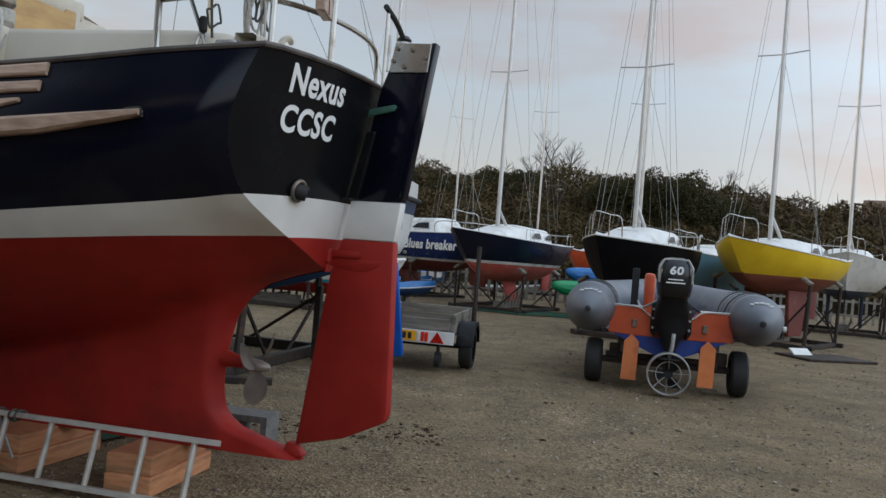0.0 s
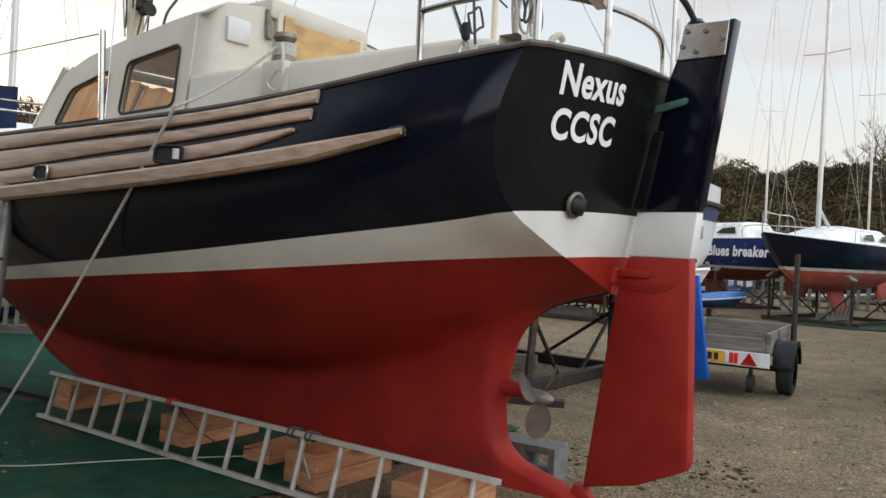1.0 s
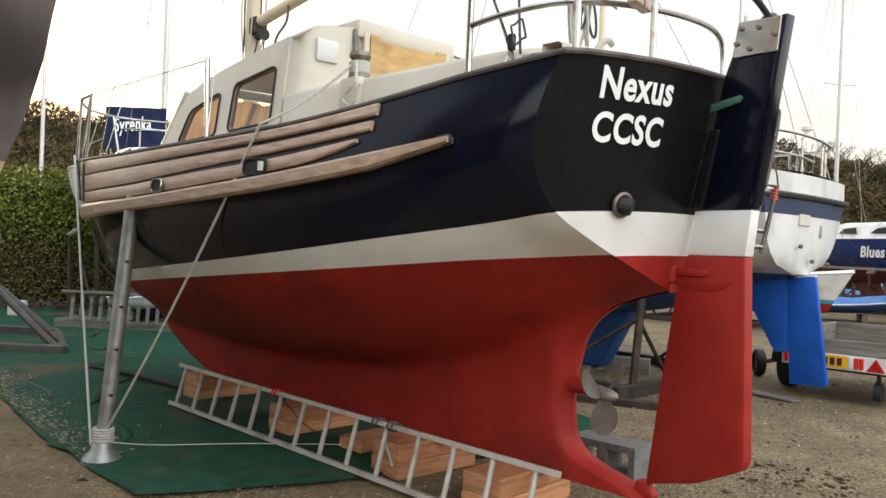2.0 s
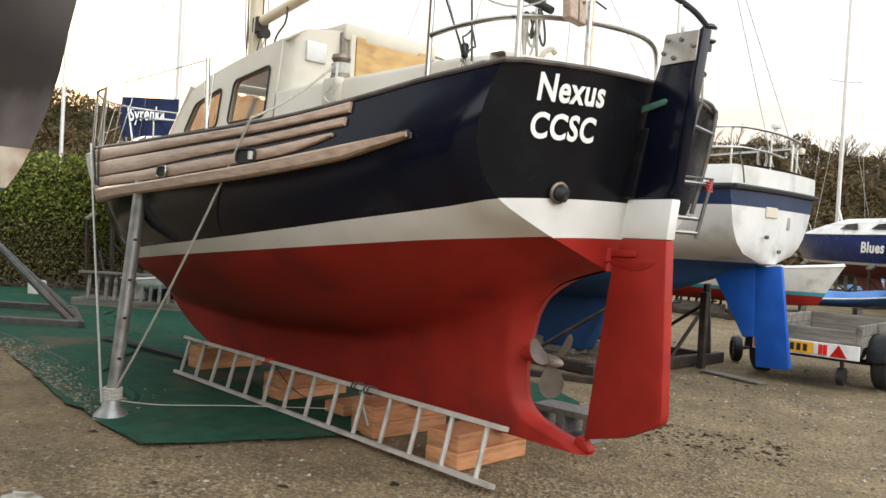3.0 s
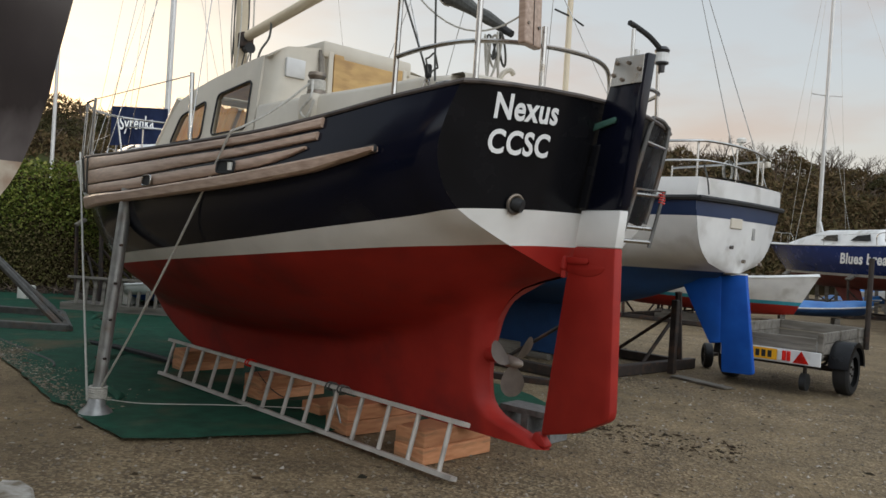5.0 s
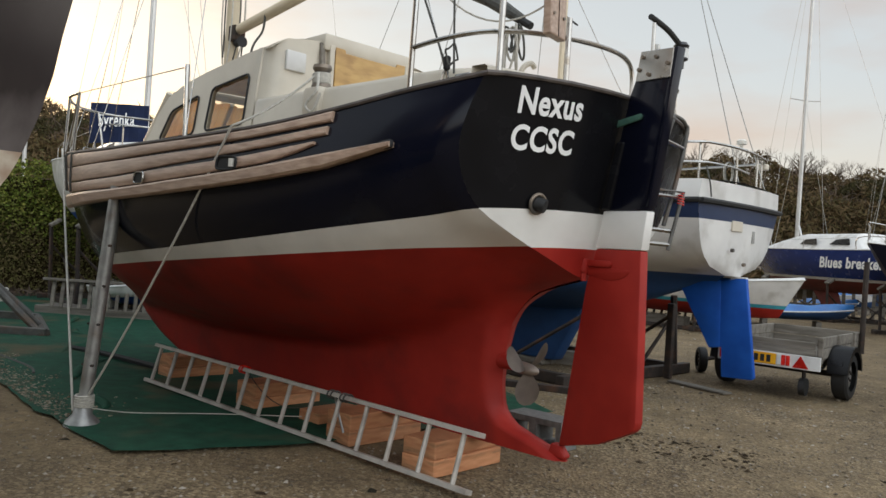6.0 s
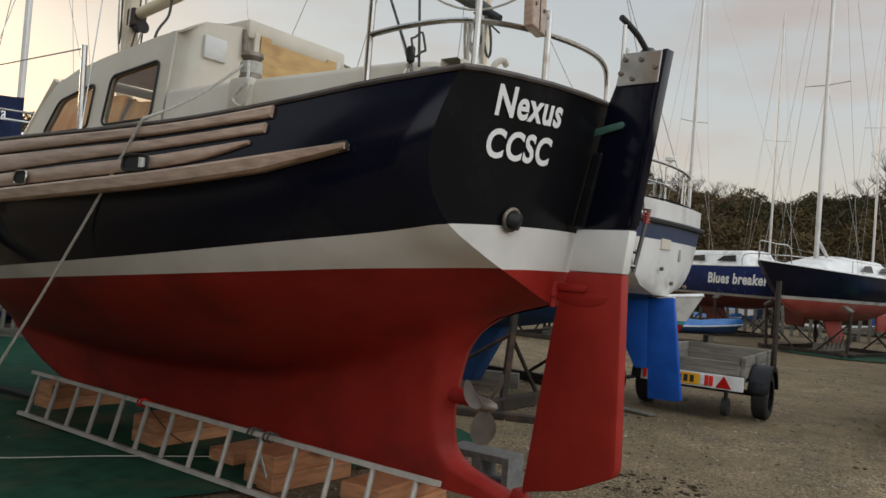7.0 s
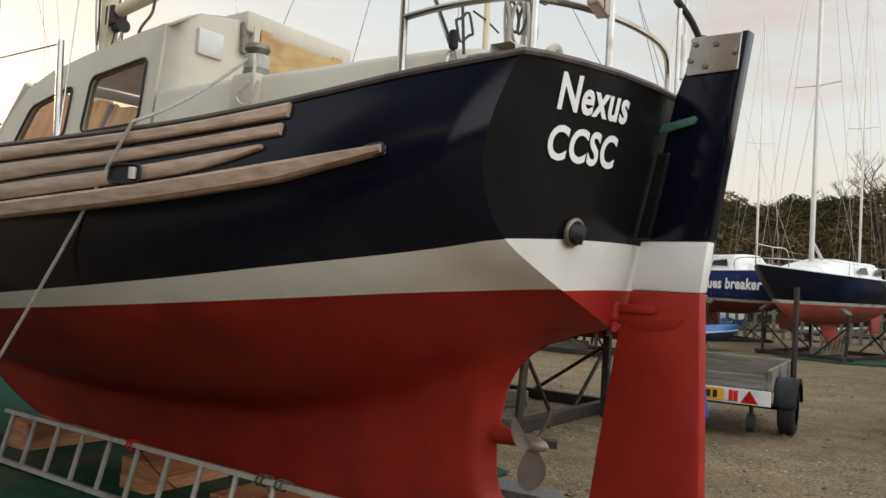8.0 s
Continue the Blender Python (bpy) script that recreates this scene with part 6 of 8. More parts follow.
wm = part("mast", tubem([(2.35, 0, 2.2), (2.35, 0, 10.5)], [0.036, 0.034], 10), MASTC, wb, "varnished cream wooden mast", smooth=True)
part("crosstree", tubem([(2.42, -0.36, 4.16), (2.35, 0, 4.18), (2.28, 0.36, 4.16)], 0.012, 6), BLACK, wm)
for a, b in (((0.05, 0.0, 2.1), (2.35, 0, 10.4)), ((3.7, 1.1, 2.15), (2.35, 0, 10.4)), ((3.7, -1.1, 2.15), (2.35, 0, 10.4)), ((7.0, 0, 2.2), (2.35, 0, 10.4)), ((0.05, -0.6, 2.1), (2.35, 0, 9.0))):
    part("stay", tubem([a, b], 0.005, 4), GALV, wm)
part("spreader", tubem([(3.9, -0.6, 6.4), (3.9, 0.6, 6.4)], 0.016, 6), MASTA, wm)
# its steel cradle
for x in (1.15, 4.6):
    part("cradle_beam", boxm((x, 0, 0.06), (0.10, 2.5, 0.12), bevel=0.01), RUST, wb)
    for sd in (1, -1):
        part("cradle_post", tubem([(x, sd * 0.95, 0.1), (x, sd * 0.85, 0.92)], 0.04, 6), RUST, wb)
        part("cradle_brace", tubem([(x + 0.05, sd * 0.25, 0.1), (x, sd * 0.90, 0.72)], 0.022, 6), RUST, wb)
        part("cradle_brace", tubem([(x + 0.95, sd * 1.05, 0.1), (x, sd * 0.90, 0.72)], 0.022, 6), RUST, wb)
for sd in (1, -1):
    part("cradle_rail", boxm((2.9, sd * 1.05, 0.06), (3.6, 0.10, 0.11), bevel=0.01), RUST, wb)
part("keel_baulk", boxm((3.2, 0, 0.035), (1.9, 0.3, 0.07), bevel=0.01), OLDWOOD, wb)
part("prop_post", boxm((1.0, -0.55, 0.42), (0.08, 0.07, 0.84), bevel=0.012), RUST, wb, "rusty steel prop")


def loose_board(m, sx, sy, sz, mat, label, name="board", cat="board"):
    bm = boxm((0, 0, sz / 2), (sx, sy, sz), bevel=min(0.006, sz / 4))
    for v in bm.verts:
        v.co += noise.noise_vector(v.co * 3 + Vector(m.translation)) * 0.006
    ob = part(name, bm, mat)
    ob.matrix_basis = m
    return tagged(ob, label, cat)


loose_board(pose(-0.95, 8.75, 0.0, 0, 0, -28), 0.75, 0.13, 0.02, OLDWOOD, "grey weathered plank lying on the gravel", "plank", "plank")
loose_board(pose(-2.2, 7.2, 0.0, 0, 0, 10), 1.5, 0.10, 0.06, RUST, "rusty steel bar lying on the ground", "steel_bar", "steel bar")
loose_board(pose(-3.2, 8.0, 0.0, 0, 0, 4), 2.2, 0.16, 0.05, OLDWOOD, "long grey plank behind the hull", "plank", "plank")
loose_board(pose(-3.0, 9.1, 0.0, 0, 0, 12), 1.6, 0.18, 0.16, OLDWOOD, "stacked weathered sleeper on the gravel", "sleeper", "timber")


# ---------------------------------------------------------------- utility trailer
def wheel(th, c, r, w, axis_yaw=0, fork=False):
    """A tyred wheel under a thing; the axle runs along local x."""
    c = Vector(c)
    bm = bmesh.new()
    prof = [(-w / 2, r * 0.62), (-w / 2, r * 0.88), (-w * 0.38, r * 0.98), (-w * 0.15, r), (w * 0.15, r), (w * 0.38, r * 0.98), (w / 2, r * 0.88), (w / 2, r * 0.62)]
    rows = []
    for k in range(28):
        a = 2 * math.pi * k / 28
        rows.append([bm.verts.new(c + Vector((x, q * math.cos(a), q * math.sin(a)))) for x, q in prof])
    rows.append(rows[0])
    grid_faces(bm, rows)
    ty = part("wheel", bm, BLACK, th, "black tyre on a steel rim", smooth=True)
    bm = tubem([c + Vector((-w * 0.30, 0, 0)), c + Vector((-w * 0.2, 0, 0)), c + Vector((w * 0.2, 0, 0)), c + Vector((w * 0.30, 0, 0))], [r * 0.30, r * 0.63, r * 0.63, r * 0.30], 20)
    part("rim", bm, GALV, ty, smooth=True)
    for k in range(4):
        a = k * math.pi / 2 + 0.4
        for sx in (1, -1):
            q = c + Vector((sx * w * 0.30, r * 0.2 * math.cos(a), r * 0.2 * math.sin(a)))
            part("wheel_nut", tubem([q, q + Vector((sx * 0.015, 0, 0))], 0.014, 6), RUST, ty)
    return ty


# rear of the trailer faces the camera; local x to its side, y along it
TRL = pose(-0.35, 9.05, 0.0, 0, 0, -10)
tr = thing("utility_trailer", TRL, "small grey-planked utility trailer with a rear lighting board", "trailer")
for sx in (0.66, -0.54):
    wheel(tr, (sx, 0.42, 0.25), 0.25, 0.15)
    bm = bmesh.new()
    rows = [[bm.verts.new((sx + dx, 0.42 + (0.305 + dr) * math.cos(a), 0.25 + (0.305 + dr) * math.sin(a))) for dx, dr in ((-0.10, -0.05), (-0.10, 0.0), (0.10, 0.0), (0.10, -0.05))] for a in [math.pi * (0.04 + 0.92 * k / 14) for k in range(15)]]
    grid_faces(bm, rows)
    bmesh.ops.solidify(bm, geom=bm.faces[:], thickness=0.006)
    part("mudguard", bm, BLACK_GLOSS, tr, "black plastic mudguard", smooth=True)
    part("mudguard_stay", tubem([(sx, 0.42, 0.55), (sx * 0.86, 0.42, 0.47)], 0.012, 6), RUST, tr)
part("axle", tubem([(-0.54, 0.42, 0.25), (0.66, 0.42, 0.25)], 0.03, 8), RUST, tr)
for sx in (0.42, -0.34):
    part("chassis_rail", boxm((sx, 0.72, 0.355), (0.05, 1.75, 0.07), bevel=0.008), RUST, tr)
    part("leaf_spring", tubem([(sx, 0.15, 0.33), (sx, 0.30, 0.285), (sx, 0.42, 0.27), (sx, 0.54, 0.285), (sx, 0.70, 0.33)], 0.018, 6), RUST, tr)
part("cross_member", boxm((0.06, -0.10, 0.365), (0.90, 0.05, 0.06), bevel=0.008), RUST, tr)
part("floor_board", boxm((0.06, 0.70, 0.405), (0.92, 1.62, 0.028), bevel=0.004), OLDWOOD, tr)
for k in range(2):
    for sx in (0.535, -0.415):
        part("side_plank", boxm((sx, 0.70, 0.477 + 0.113 * k), (0.028, 1.62, 0.108), bevel=0.006), OLDWOOD, tr)
    part("front_plank", boxm((0.06, 1.50, 0.477 + 0.113 * k), (0.92, 0.028, 0.108), bevel=0.006), OLDWOOD, tr)
part("tail_plank", boxm((0.06, -0.10, 0.470), (0.90, 0.028, 0.095), bevel=0.006), OLDWOOD, tr)
part("tail_plank", boxm((0.06, -0.105, 0.556), (0.90, 0.028, 0.070), bevel=0.006), OLDWOOD, tr)
for sx in (0.555, -0.435):
    part("corner_post", boxm((sx, -0.10, 0.52), (0.045, 0.045, 0.26), bevel=0.006), OLDWOOD, tr)
    for y in (0.55, 1.2):
        part("side_cleat", boxm((sx, y, 0.53), (0.03, 0.05, 0.24), bevel=0.005), OLDWOOD, tr)
part("mast_crutch", tubem([(0.58, 1.45, 0.4), (0.58, 1.47, 1.45)], 0.03, 8), RUST, tr)
part("tow_bar", tubem([(0.06, 1.5, 0.36), (0.06, 2.5, 0.42)], 0.035, 8), RUST, tr)
lb = part("light_board", boxm((0.07, -0.165, 0.385), (1.02, 0.024, 0.140), bevel=0.005), SHEET, tr, "white lighting board with reflective triangles")
yp = part("plate", boxm((-0.09, -0.184, 0.388), (0.50, 0.008, 0.112), bevel=0.003), PLATE_Y, lb, "yellow registration plate with dark bars")
for k in range(7):
    part("plate_bar", boxm((-0.315 + 0.062 * k + (0.03 if k > 3 else 0), -0.190, 0.388), (0.040, 0.003, 0.070)), BLACK, yp)
for sx in (0.395,):
    bm = bmesh.new()
    r = [bm.verts.new((sx + dx, -0.184, 0.388 + dz)) for dx, dz in ((-0.078, -0.060), (0.078, -0.060), (0, 0.064))]
    bm.faces.new(r)
    bmesh.ops.solidify(bm, geom=bm.faces[:], thickness=0.008)
    part("reflector", bm, REFL, lb, "red triangular reflector")
for x, m in ((0.19, SHEET), (0.23, REFL), (0.275, REFL), (-0.395, REFL)):
    part("lamp", boxm((x, -0.186, 0.388), (0.038, 0.014, 0.100), bevel=0.004), m, lb)
part("jockey_wheel", tubem([(0.36, -0.02, 0.13), (0.42, -0.02, 0.13)], 0.09, 16), BLACK, tr, smooth=True)
part("jockey_stem", tubem([(0.39, -0.02, 0.13), (0.39, -0.02, 0.36)], 0.02, 8), RUST, tr)
# dolly wheel by the cradle
dw = thing("dolly_wheel", pose(-1.22, 10.1, 0, 0, 0, 25), "small black dolly wheel on a steel stub", "wheel")
wheel(dw, (0, 0, 0.15), 0.15, 0.10)
part("stub_axle", tubem([(0, 0, 0.15), (0.35, 0.1, 0.2)], 0.025, 8), RUST, dw)


# ---------------------------------------------------------------- rigid inflatable on its trailer, stern towards the path
RIB = pose(2.54, 8.75, 0.0, 0, 0, -14)
rib = thing("inflatable_boat", RIB, "grey rigid inflatable with orange transom and black outboard engine", "inflatable boat")
for sd in (1, -1):
    pts = smooth_path([(sd * 0.87, -0.52, 0.86), (sd * 0.87, -0.40, 0.86), (sd * 0.87, -0.12, 0.86), (sd * 0.87, 0.2, 0.87), (sd * 0.85, 1.6, 0.86), (sd * 0.76, 2.4, 0.86), (sd * 0.52, 3.1, 0.88), (sd * 0.18, 3.55, 0.92), (0, 3.65, 0.93)], 4)
    rad = [0.035 if i == 0 else min(0.272, 0.03 + 0.245 * (i / 9) ** 0.95) for i in range(len(pts))]
    tb = part("tube", tubem(pts, rad, 24), HYPALON, rib, "grey inflatable side tube with a cone end", smooth=True)
    part("cone_tip", tubem([(sd * 0.87, -0.56, 0.86), (sd * 0.87, -0.50, 0.86)], [0.022, 0.04], 10), BLACK, tb, smooth=True)
    for y in (0.15, 0.75, 1.5):
        part("tube_seam", tubem([Vector((sd * 0.87 + 0.274 * math.cos(a), y, 0.868 + 0.274 * math.sin(a))) for a in [2 * math.pi * k / 28 for k in range(28)]], 0.006, 4, close=True), HYPALON, tb)
    part("grab_line", tubem([Vector((sd * (0.87 + 0.255), y, 0.98 + 0.03 * math.sin(y * 9))) for y in [0.1 + 0.2 * k for k in range(10)]], 0.008, 5), BLACK, tb)
    # maker's mark as a plain pale flash
    for k in range(5):
        a = radians(60 + k * 14)
        rr = 0.203
        q = Vector((sd * 0.87 + rr * math.cos(a), -0.29, 0.86 + rr * math.sin(a)))
        part("pale_flash", boxm(tuple(q), (0.045, 0.012, 0.016), pose(0, 0, 0, -50, 0, 0).to_3x3(), bevel=0.004), SHEET, tb)
part("valve", tubem([(1.14, -0.05, 0.80), (1.17, -0.05, 0.80)], 0.03, 10), SHEET, rib)
tp = part("transom", prism([(-0.62, 0.90), (-0.28, 0.90), (-0.20, 0.80), (0.20, 0.80), (0.28, 0.90), (0.62, 0.90), (0.66, 0.60), (0.42, 0.585), (-0.42, 0.585), (-0.66, 0.60)], -0.03, 0.03, 0.01), ORANGE, rib, "orange-red transom")
part("transom_cap", boxm((-0.45, 0, 0.905), (0.34, 0.07, 0.02), bevel=0.005), SHEET, tp)
part("transom_cap", boxm((0.45, 0, 0.905), (0.34, 0.07, 0.02), bevel=0.005), SHEET, tp)
for sx in (-0.38, 0.36):
    part("tow_eye", boxm((sx, -0.045, 0.72), (0.05, 0.03, 0.09), bevel=0.01), BRONZE, tp)
bm = bmesh.new()
rows = []
for i in range(15):
    y = -0.02 + 3.6 * i / 14
    w = 0.68 * (1 - max(0, (y - 1.8) / 1.8) ** 2)
    kz = 0.335 + 0.5 * max(0, (y - 1.6) / 2.0) ** 2
    rows.append([bm.verts.new((q * w, y, kz + (0.63 - kz) * abs(q) ** 1.1 + 0.2 * max(0, (y - 1.8) / 1.8))) for q in [k / 4 - 1 for k in range(9)]])
grid_faces(bm, rows)
bm.faces.new(rows[0])
part("hull", bm, material("ultramarine_paint", (0.012, 0.035, 0.21), (0.02, 0.055, 0.28), 5, 0.4, spots=(0.03, 0.05, 0.15), spot_at=0.68), rib, "blue vee hull", smooth=True)
part("floor", boxm((0, 1.6, 0.66), (1.25, 3.0, 0.03), bevel=0.01), material("dull_grey_deck", (0.2, 0.2, 0.2), (0.28, 0.28, 0.27), 6, 0.7), rib)
part("console", boxm((-0.235, 0.75, 0.95), (0.12, 0.5, 0.66), bevel=0.04), ORANGE, rib, "orange steering console", smooth=True)
part("console_post", boxm((-0.40, 0.2, 1.05), (0.08, 0.08, 0.55), bevel=0.01), BLACK, rib)
for sx in (-0.40, 0.40):
    fl = part("launching_board", prism([(sx - 0.09, 0.10), (sx + 0.075, 0.10), (sx + 0.085, 0.52), (sx, 0.60), (sx - 0.075, 0.52)], -0.09, -0.055, 0.006), ORANGE_BD, rib, "orange wooden board", smooth=False)
# outboard
eng = part("outboard_engine", bmesh.new(), BLACK_GLOSS, rib, "black outboard engine with its leg tilted down")
bm = bmesh.new()
rows = []
for i, (z, w, d) in enumerate(((1.04, 0.155, 0.20), (1.07, 0.17, 0.23), (1.16, 0.185, 0.27), (1.28, 0.185, 0.275), (1.38, 0.175, 0.26), (1.44, 0.14, 0.22), (1.465, 0.07, 0.14))):
    rows.append([bm.verts.new((w * math.copysign(abs(math.cos(a)) ** 0.55, math.cos(a)), -0.20 + d * math.copysign(abs(math.sin(a)) ** 0.6, math.sin(a)), z)) for a in [2 * math.pi * k / 20 for k in range(20)]])
grid_faces(bm, rows, close=True)
bm.faces.new(rows[-1])
bm.faces.new(rows[0][::-1])
cowl = part("cowl", bm, BLACK_GLOSS, eng, "glossy black engine cowl", smooth=True, angle=60)
part("cowl_trim", tubem([(-0.165, -0.44, 1.20), (-0.165, -0.44, 1.36), (-0.12, -0.40, 1.44), (0.12, -0.40, 1.44), (0.165, -0.44, 1.36), (0.165, -0.44, 1.20)], 0.014, 6), GALV, cowl, smooth=True)
text_mesh("60", 0.115, LETTER, "lettering", cowl, Matrix.Translation((0, -0.478, 1.325)) @ pose(0, 0, 0, 90, 0, 0), 0.002, 0.004, shear=0.1, squeeze=1.15)
for dz, w in ((1.235, 0.15), (1.20, 0.19)):
    part("pale_bar", boxm((0, -0.478, dz), (w, 0.004, 0.012)), LETTER, cowl)
bm = bmesh.new()
rows = []
for z, w, d, yc in ((1.045, 0.150, 0.19, -0.20), (0.98, 0.170, 0.17, -0.19), (0.86, 0.180, 0.15, -0.17), (0.74, 0.175, 0.14, -0.17), (0.66, 0.150, 0.13, -0.18), (0.56, 0.085, 0.11, -0.20), (0.45, 0.050, 0.10, -0.22), (0.33, 0.036, 0.10, -0.23), (0.24, 0.030, 0.10, -0.23)):
    rows.append([bm.verts.new((w * math.copysign(abs(math.cos(a)) ** 0.6, math.cos(a)), yc + d * math.copysign(abs(math.sin(a)) ** 0.7, math.sin(a)), z)) for a in [2 * math.pi * k / 16 for k in range(16)]])
grid_faces(bm, rows, close=True)
part("leg", bm, ENGINE, eng, "black engine leg and swivel housing", smooth=True, angle=60)
for sx in (-1, 1):
    part("clamp_bracket", prism([(sx * 0.15, 0.98), (sx * 0.21, 0.96), (sx * 0.215, 0.66), (sx * 0.16, 0.58)], -0.16, -0.03, 0.012), ENGINE, eng, smooth=True)
    for k in range(3):
        part("bracket_bolt", tubem([(sx * 0.19, -0.175, 0.70 + 0.10 * k), (sx * 0.19, -0.16, 0.70 + 0.10 * k)], 0.014, 8), GALV, eng)
    part("control_cable", tubem(smooth_path([(sx * 0.14, -0.16, 1.00), (sx * 0.25, -0.08, 0.93), (sx * 0.32, 0.02, 0.90), (sx * 0.36, 0.16, 0.96)]), 0.014, 6), GALV if sx < 0 else BLACK, eng, smooth=True)
part("tilt_ram", tubem([(0.03, -0.31, 0.66), (0.02, -0.34, 0.52), (0.0, -0.32, 0.40)], 0.022, 8), GALV, eng, smooth=True)
part("cavitation_plate", boxm((0, -0.26, 0.40), (0.20, 0.36, 0.016), bevel=0.005), BLACK, eng)
part("gearcase", tubem([(0, 0.0, 0.235), (0, -0.07, 0.235), (0, -0.22, 0.235), (0, -0.34, 0.235)], [0.015, 0.05, 0.06, 0.045], 14), BLACK, eng, smooth=True)
part("skeg", prism([(-0.008, 0.20), (0.008, 0.20), (0.006, 0.0), (-0.006, 0.0)], -0.27, -0.14, 0.003), GALV, eng)
# round guard: a flat band with spokes
GR, GZ = 0.215, 0.245
bm = bmesh.new()
rows = [[bm.verts.new((r * math.cos(a), y, GZ + r * math.sin(a))) for r, y in ((GR, -0.42), (GR + 0.008, -0.42), (GR + 0.008, -0.29), (GR, -0.29))] for a in [2 * math.pi * k / 40 for k in range(40)]]
rows.append(rows[0])
grid_faces(bm, rows, close=True)
guard = part("propeller_guard", bm, GALV, eng, "round galvanised propeller guard", smooth=True)
part("guard_rim", tubem([Vector((GR * math.cos(a), -0.42, GZ + GR * math.sin(a))) for a in [2 * math.pi * k / 36 for k in range(36)]], 0.010, 8, close=True), GALV, guard, smooth=True)
part("guard_rim", tubem([Vector((0.6 * GR * math.cos(a), -0.415, GZ + 0.6 * GR * math.sin(a))) for a in [2 * math.pi * k / 30 for k in range(30)]], 0.005, 6, close=True), GALV, guard, smooth=True)
for a in (0.1, math.pi / 2, math.pi - 0.1, math.pi * 1.25, math.pi * 1.75):
    part("guard_bar", tubem([(GR * math.cos(a), -0.42, GZ + GR * math.sin(a)), (0.05 * math.cos(a), -0.38, GZ + 0.05 * math.sin(a))], 0.006, 6), GALV, guard)
for k in range(3):
    bm = bmesh.new()
    m = Matrix.Translation((0, -0.36, 0.235)) @ Matrix.Rotation(k * 2.094 + 0.5, 4, 'Y')
    rows = [[bm.verts.new(m @ Vector((s * 0.055 * math.sin(0.4 + 2.3 * r / 5), s * 0.03, 0.04 + 0.11 * r / 5))) for s in (-1, 0, 1)] for r in range(6)]
    grid_faces(bm, rows)
    bmesh.ops.solidify(bm, geom=bm.faces[:], thickness=0.006)
    part("prop_blade", bm, BLACK, eng, smooth=True)
# ropes over the tubes, rail and seat behind the engine
for sd in (1, -1):
    for y in (0.45, 1.1):
        part("lashing", tubem([Vector((sd * 0.87 + 0.280 * math.cos(a), y + 0.05 * math.sin(2 * a), 0.868 + 0.280 * math.sin(a))) for a in [math.pi * k / 12 for k in range(13)]], 0.009, 5), DARK_ROPE, rib, smooth=True)
    part("fender_strip", tubem([Vector((sd * 1.142, y, 0.84)) for y in (0.05, 0.6, 1.2, 1.8)], 0.020, 6), BLACK, rib, smooth=True)
part("transom_line", tubem(smooth_path([(-0.62, -0.04, 0.915), (-0.35, -0.05, 0.90), (-0.24, -0.06, 0.83), (-0.18, -0.07, 0.80)]), 0.008, 5), SHEET, rib, smooth=True)
part("transom_line", tubem(smooth_path([(0.62, -0.04, 0.915), (0.35, -0.05, 0.90), (0.24, -0.06, 0.83), (0.18, -0.07, 0.80)]), 0.008, 5), SHEET, rib, smooth=True)
# launching trailer
rt = thing("boat_trailer", RIB, "low steel launching trailer with black wheels under the inflatable", "trailer")
wheel(rt, (-0.80, 0.25, 0.25), 0.25, 0.18)
wheel(rt, (0.76, 0.25, 0.25), 0.25, 0.18)
part("axle", boxm((-0.02, 0.25, 0.27), (1.40, 0.07, 0.07), bevel=0.008), RUST, rt)
part("cross_beam", boxm((-0.02, 0.20, 0.34), (1.30, 0.06, 0.06), bevel=0.008), RUST, rt)
for sx in (-0.5, 0.5):
    part("chassis_rail", boxm((sx, 1.4, 0.32), (0.06, 2.6, 0.08), bevel=0.008), RUST, rt)
    part("bunk", boxm((sx, 0.9, 0.47), (0.10, 1.4, 0.22), bevel=0.01), OLDWOOD, rt)
    part("bracket", boxm((sx * 1.15, 0.22, 0.40), (0.12, 0.10, 0.12), bevel=0.01), RUST, rt)
part("tow_bar", tubem([(0, 2.6, 0.32), (0, 4.0, 0.36)], 0.04, 8), RUST, rt)


# ---------------------------------------------------------------- dark bow close by
dk = thing("yacht", pose(-1.43, 1.66, 0.0, 0, 0, 53), "large yacht with rust-stained cream band, sky sheen mottled onto its grey hull, unseen top raised to block light", "sailing boat", "yachts stored ashore")


def dk_stem(z):
    return spline(z, [0.5, 0.9, 1.2, 1.34, 1.40, 1.50, 1.68, 1.86, 2.08, 2.75, 3.9], [-1.5, -0.65, -0.26, -0.11, -0.064, -0.019, 0.037, 0.067, 0.108, 0.21, 0.40])


def dk_patch(z0, z1, nv, name, mat, label="", lean=0.0):
    bm = bmesh.new()
    for sd in (1, -1):
        rows = []
        for i in range(nv + 1):
            row = []
            for j in range(25):
                s = (j / 24) ** 1.5
                d = 7.5 * s
                za = z0 + (z1 - z0) * i / nv
                w = (0.55 + 0.45 * max(0, min(1, (za - 0.6) / 1.6))) * 1.55 * (1 - (1 - min(1, d / 4.2)) ** 1.75) * (1 if d < 4.2 else 1 - 0.35 * ((d - 4.2) / 3.3) ** 2)
                row.append(bm.verts.new((dk_stem(za) - d, sd * w, za + 0.0)))
            rows.append(row)
        grid_faces(bm, rows)
        bm.verts.ensure_lookup_table()
    bmesh.ops.remove_doubles(bm, verts=bm.verts[:], dist=0.001)
    return part(name, bm, mat, dk, label, smooth=True, angle=40)


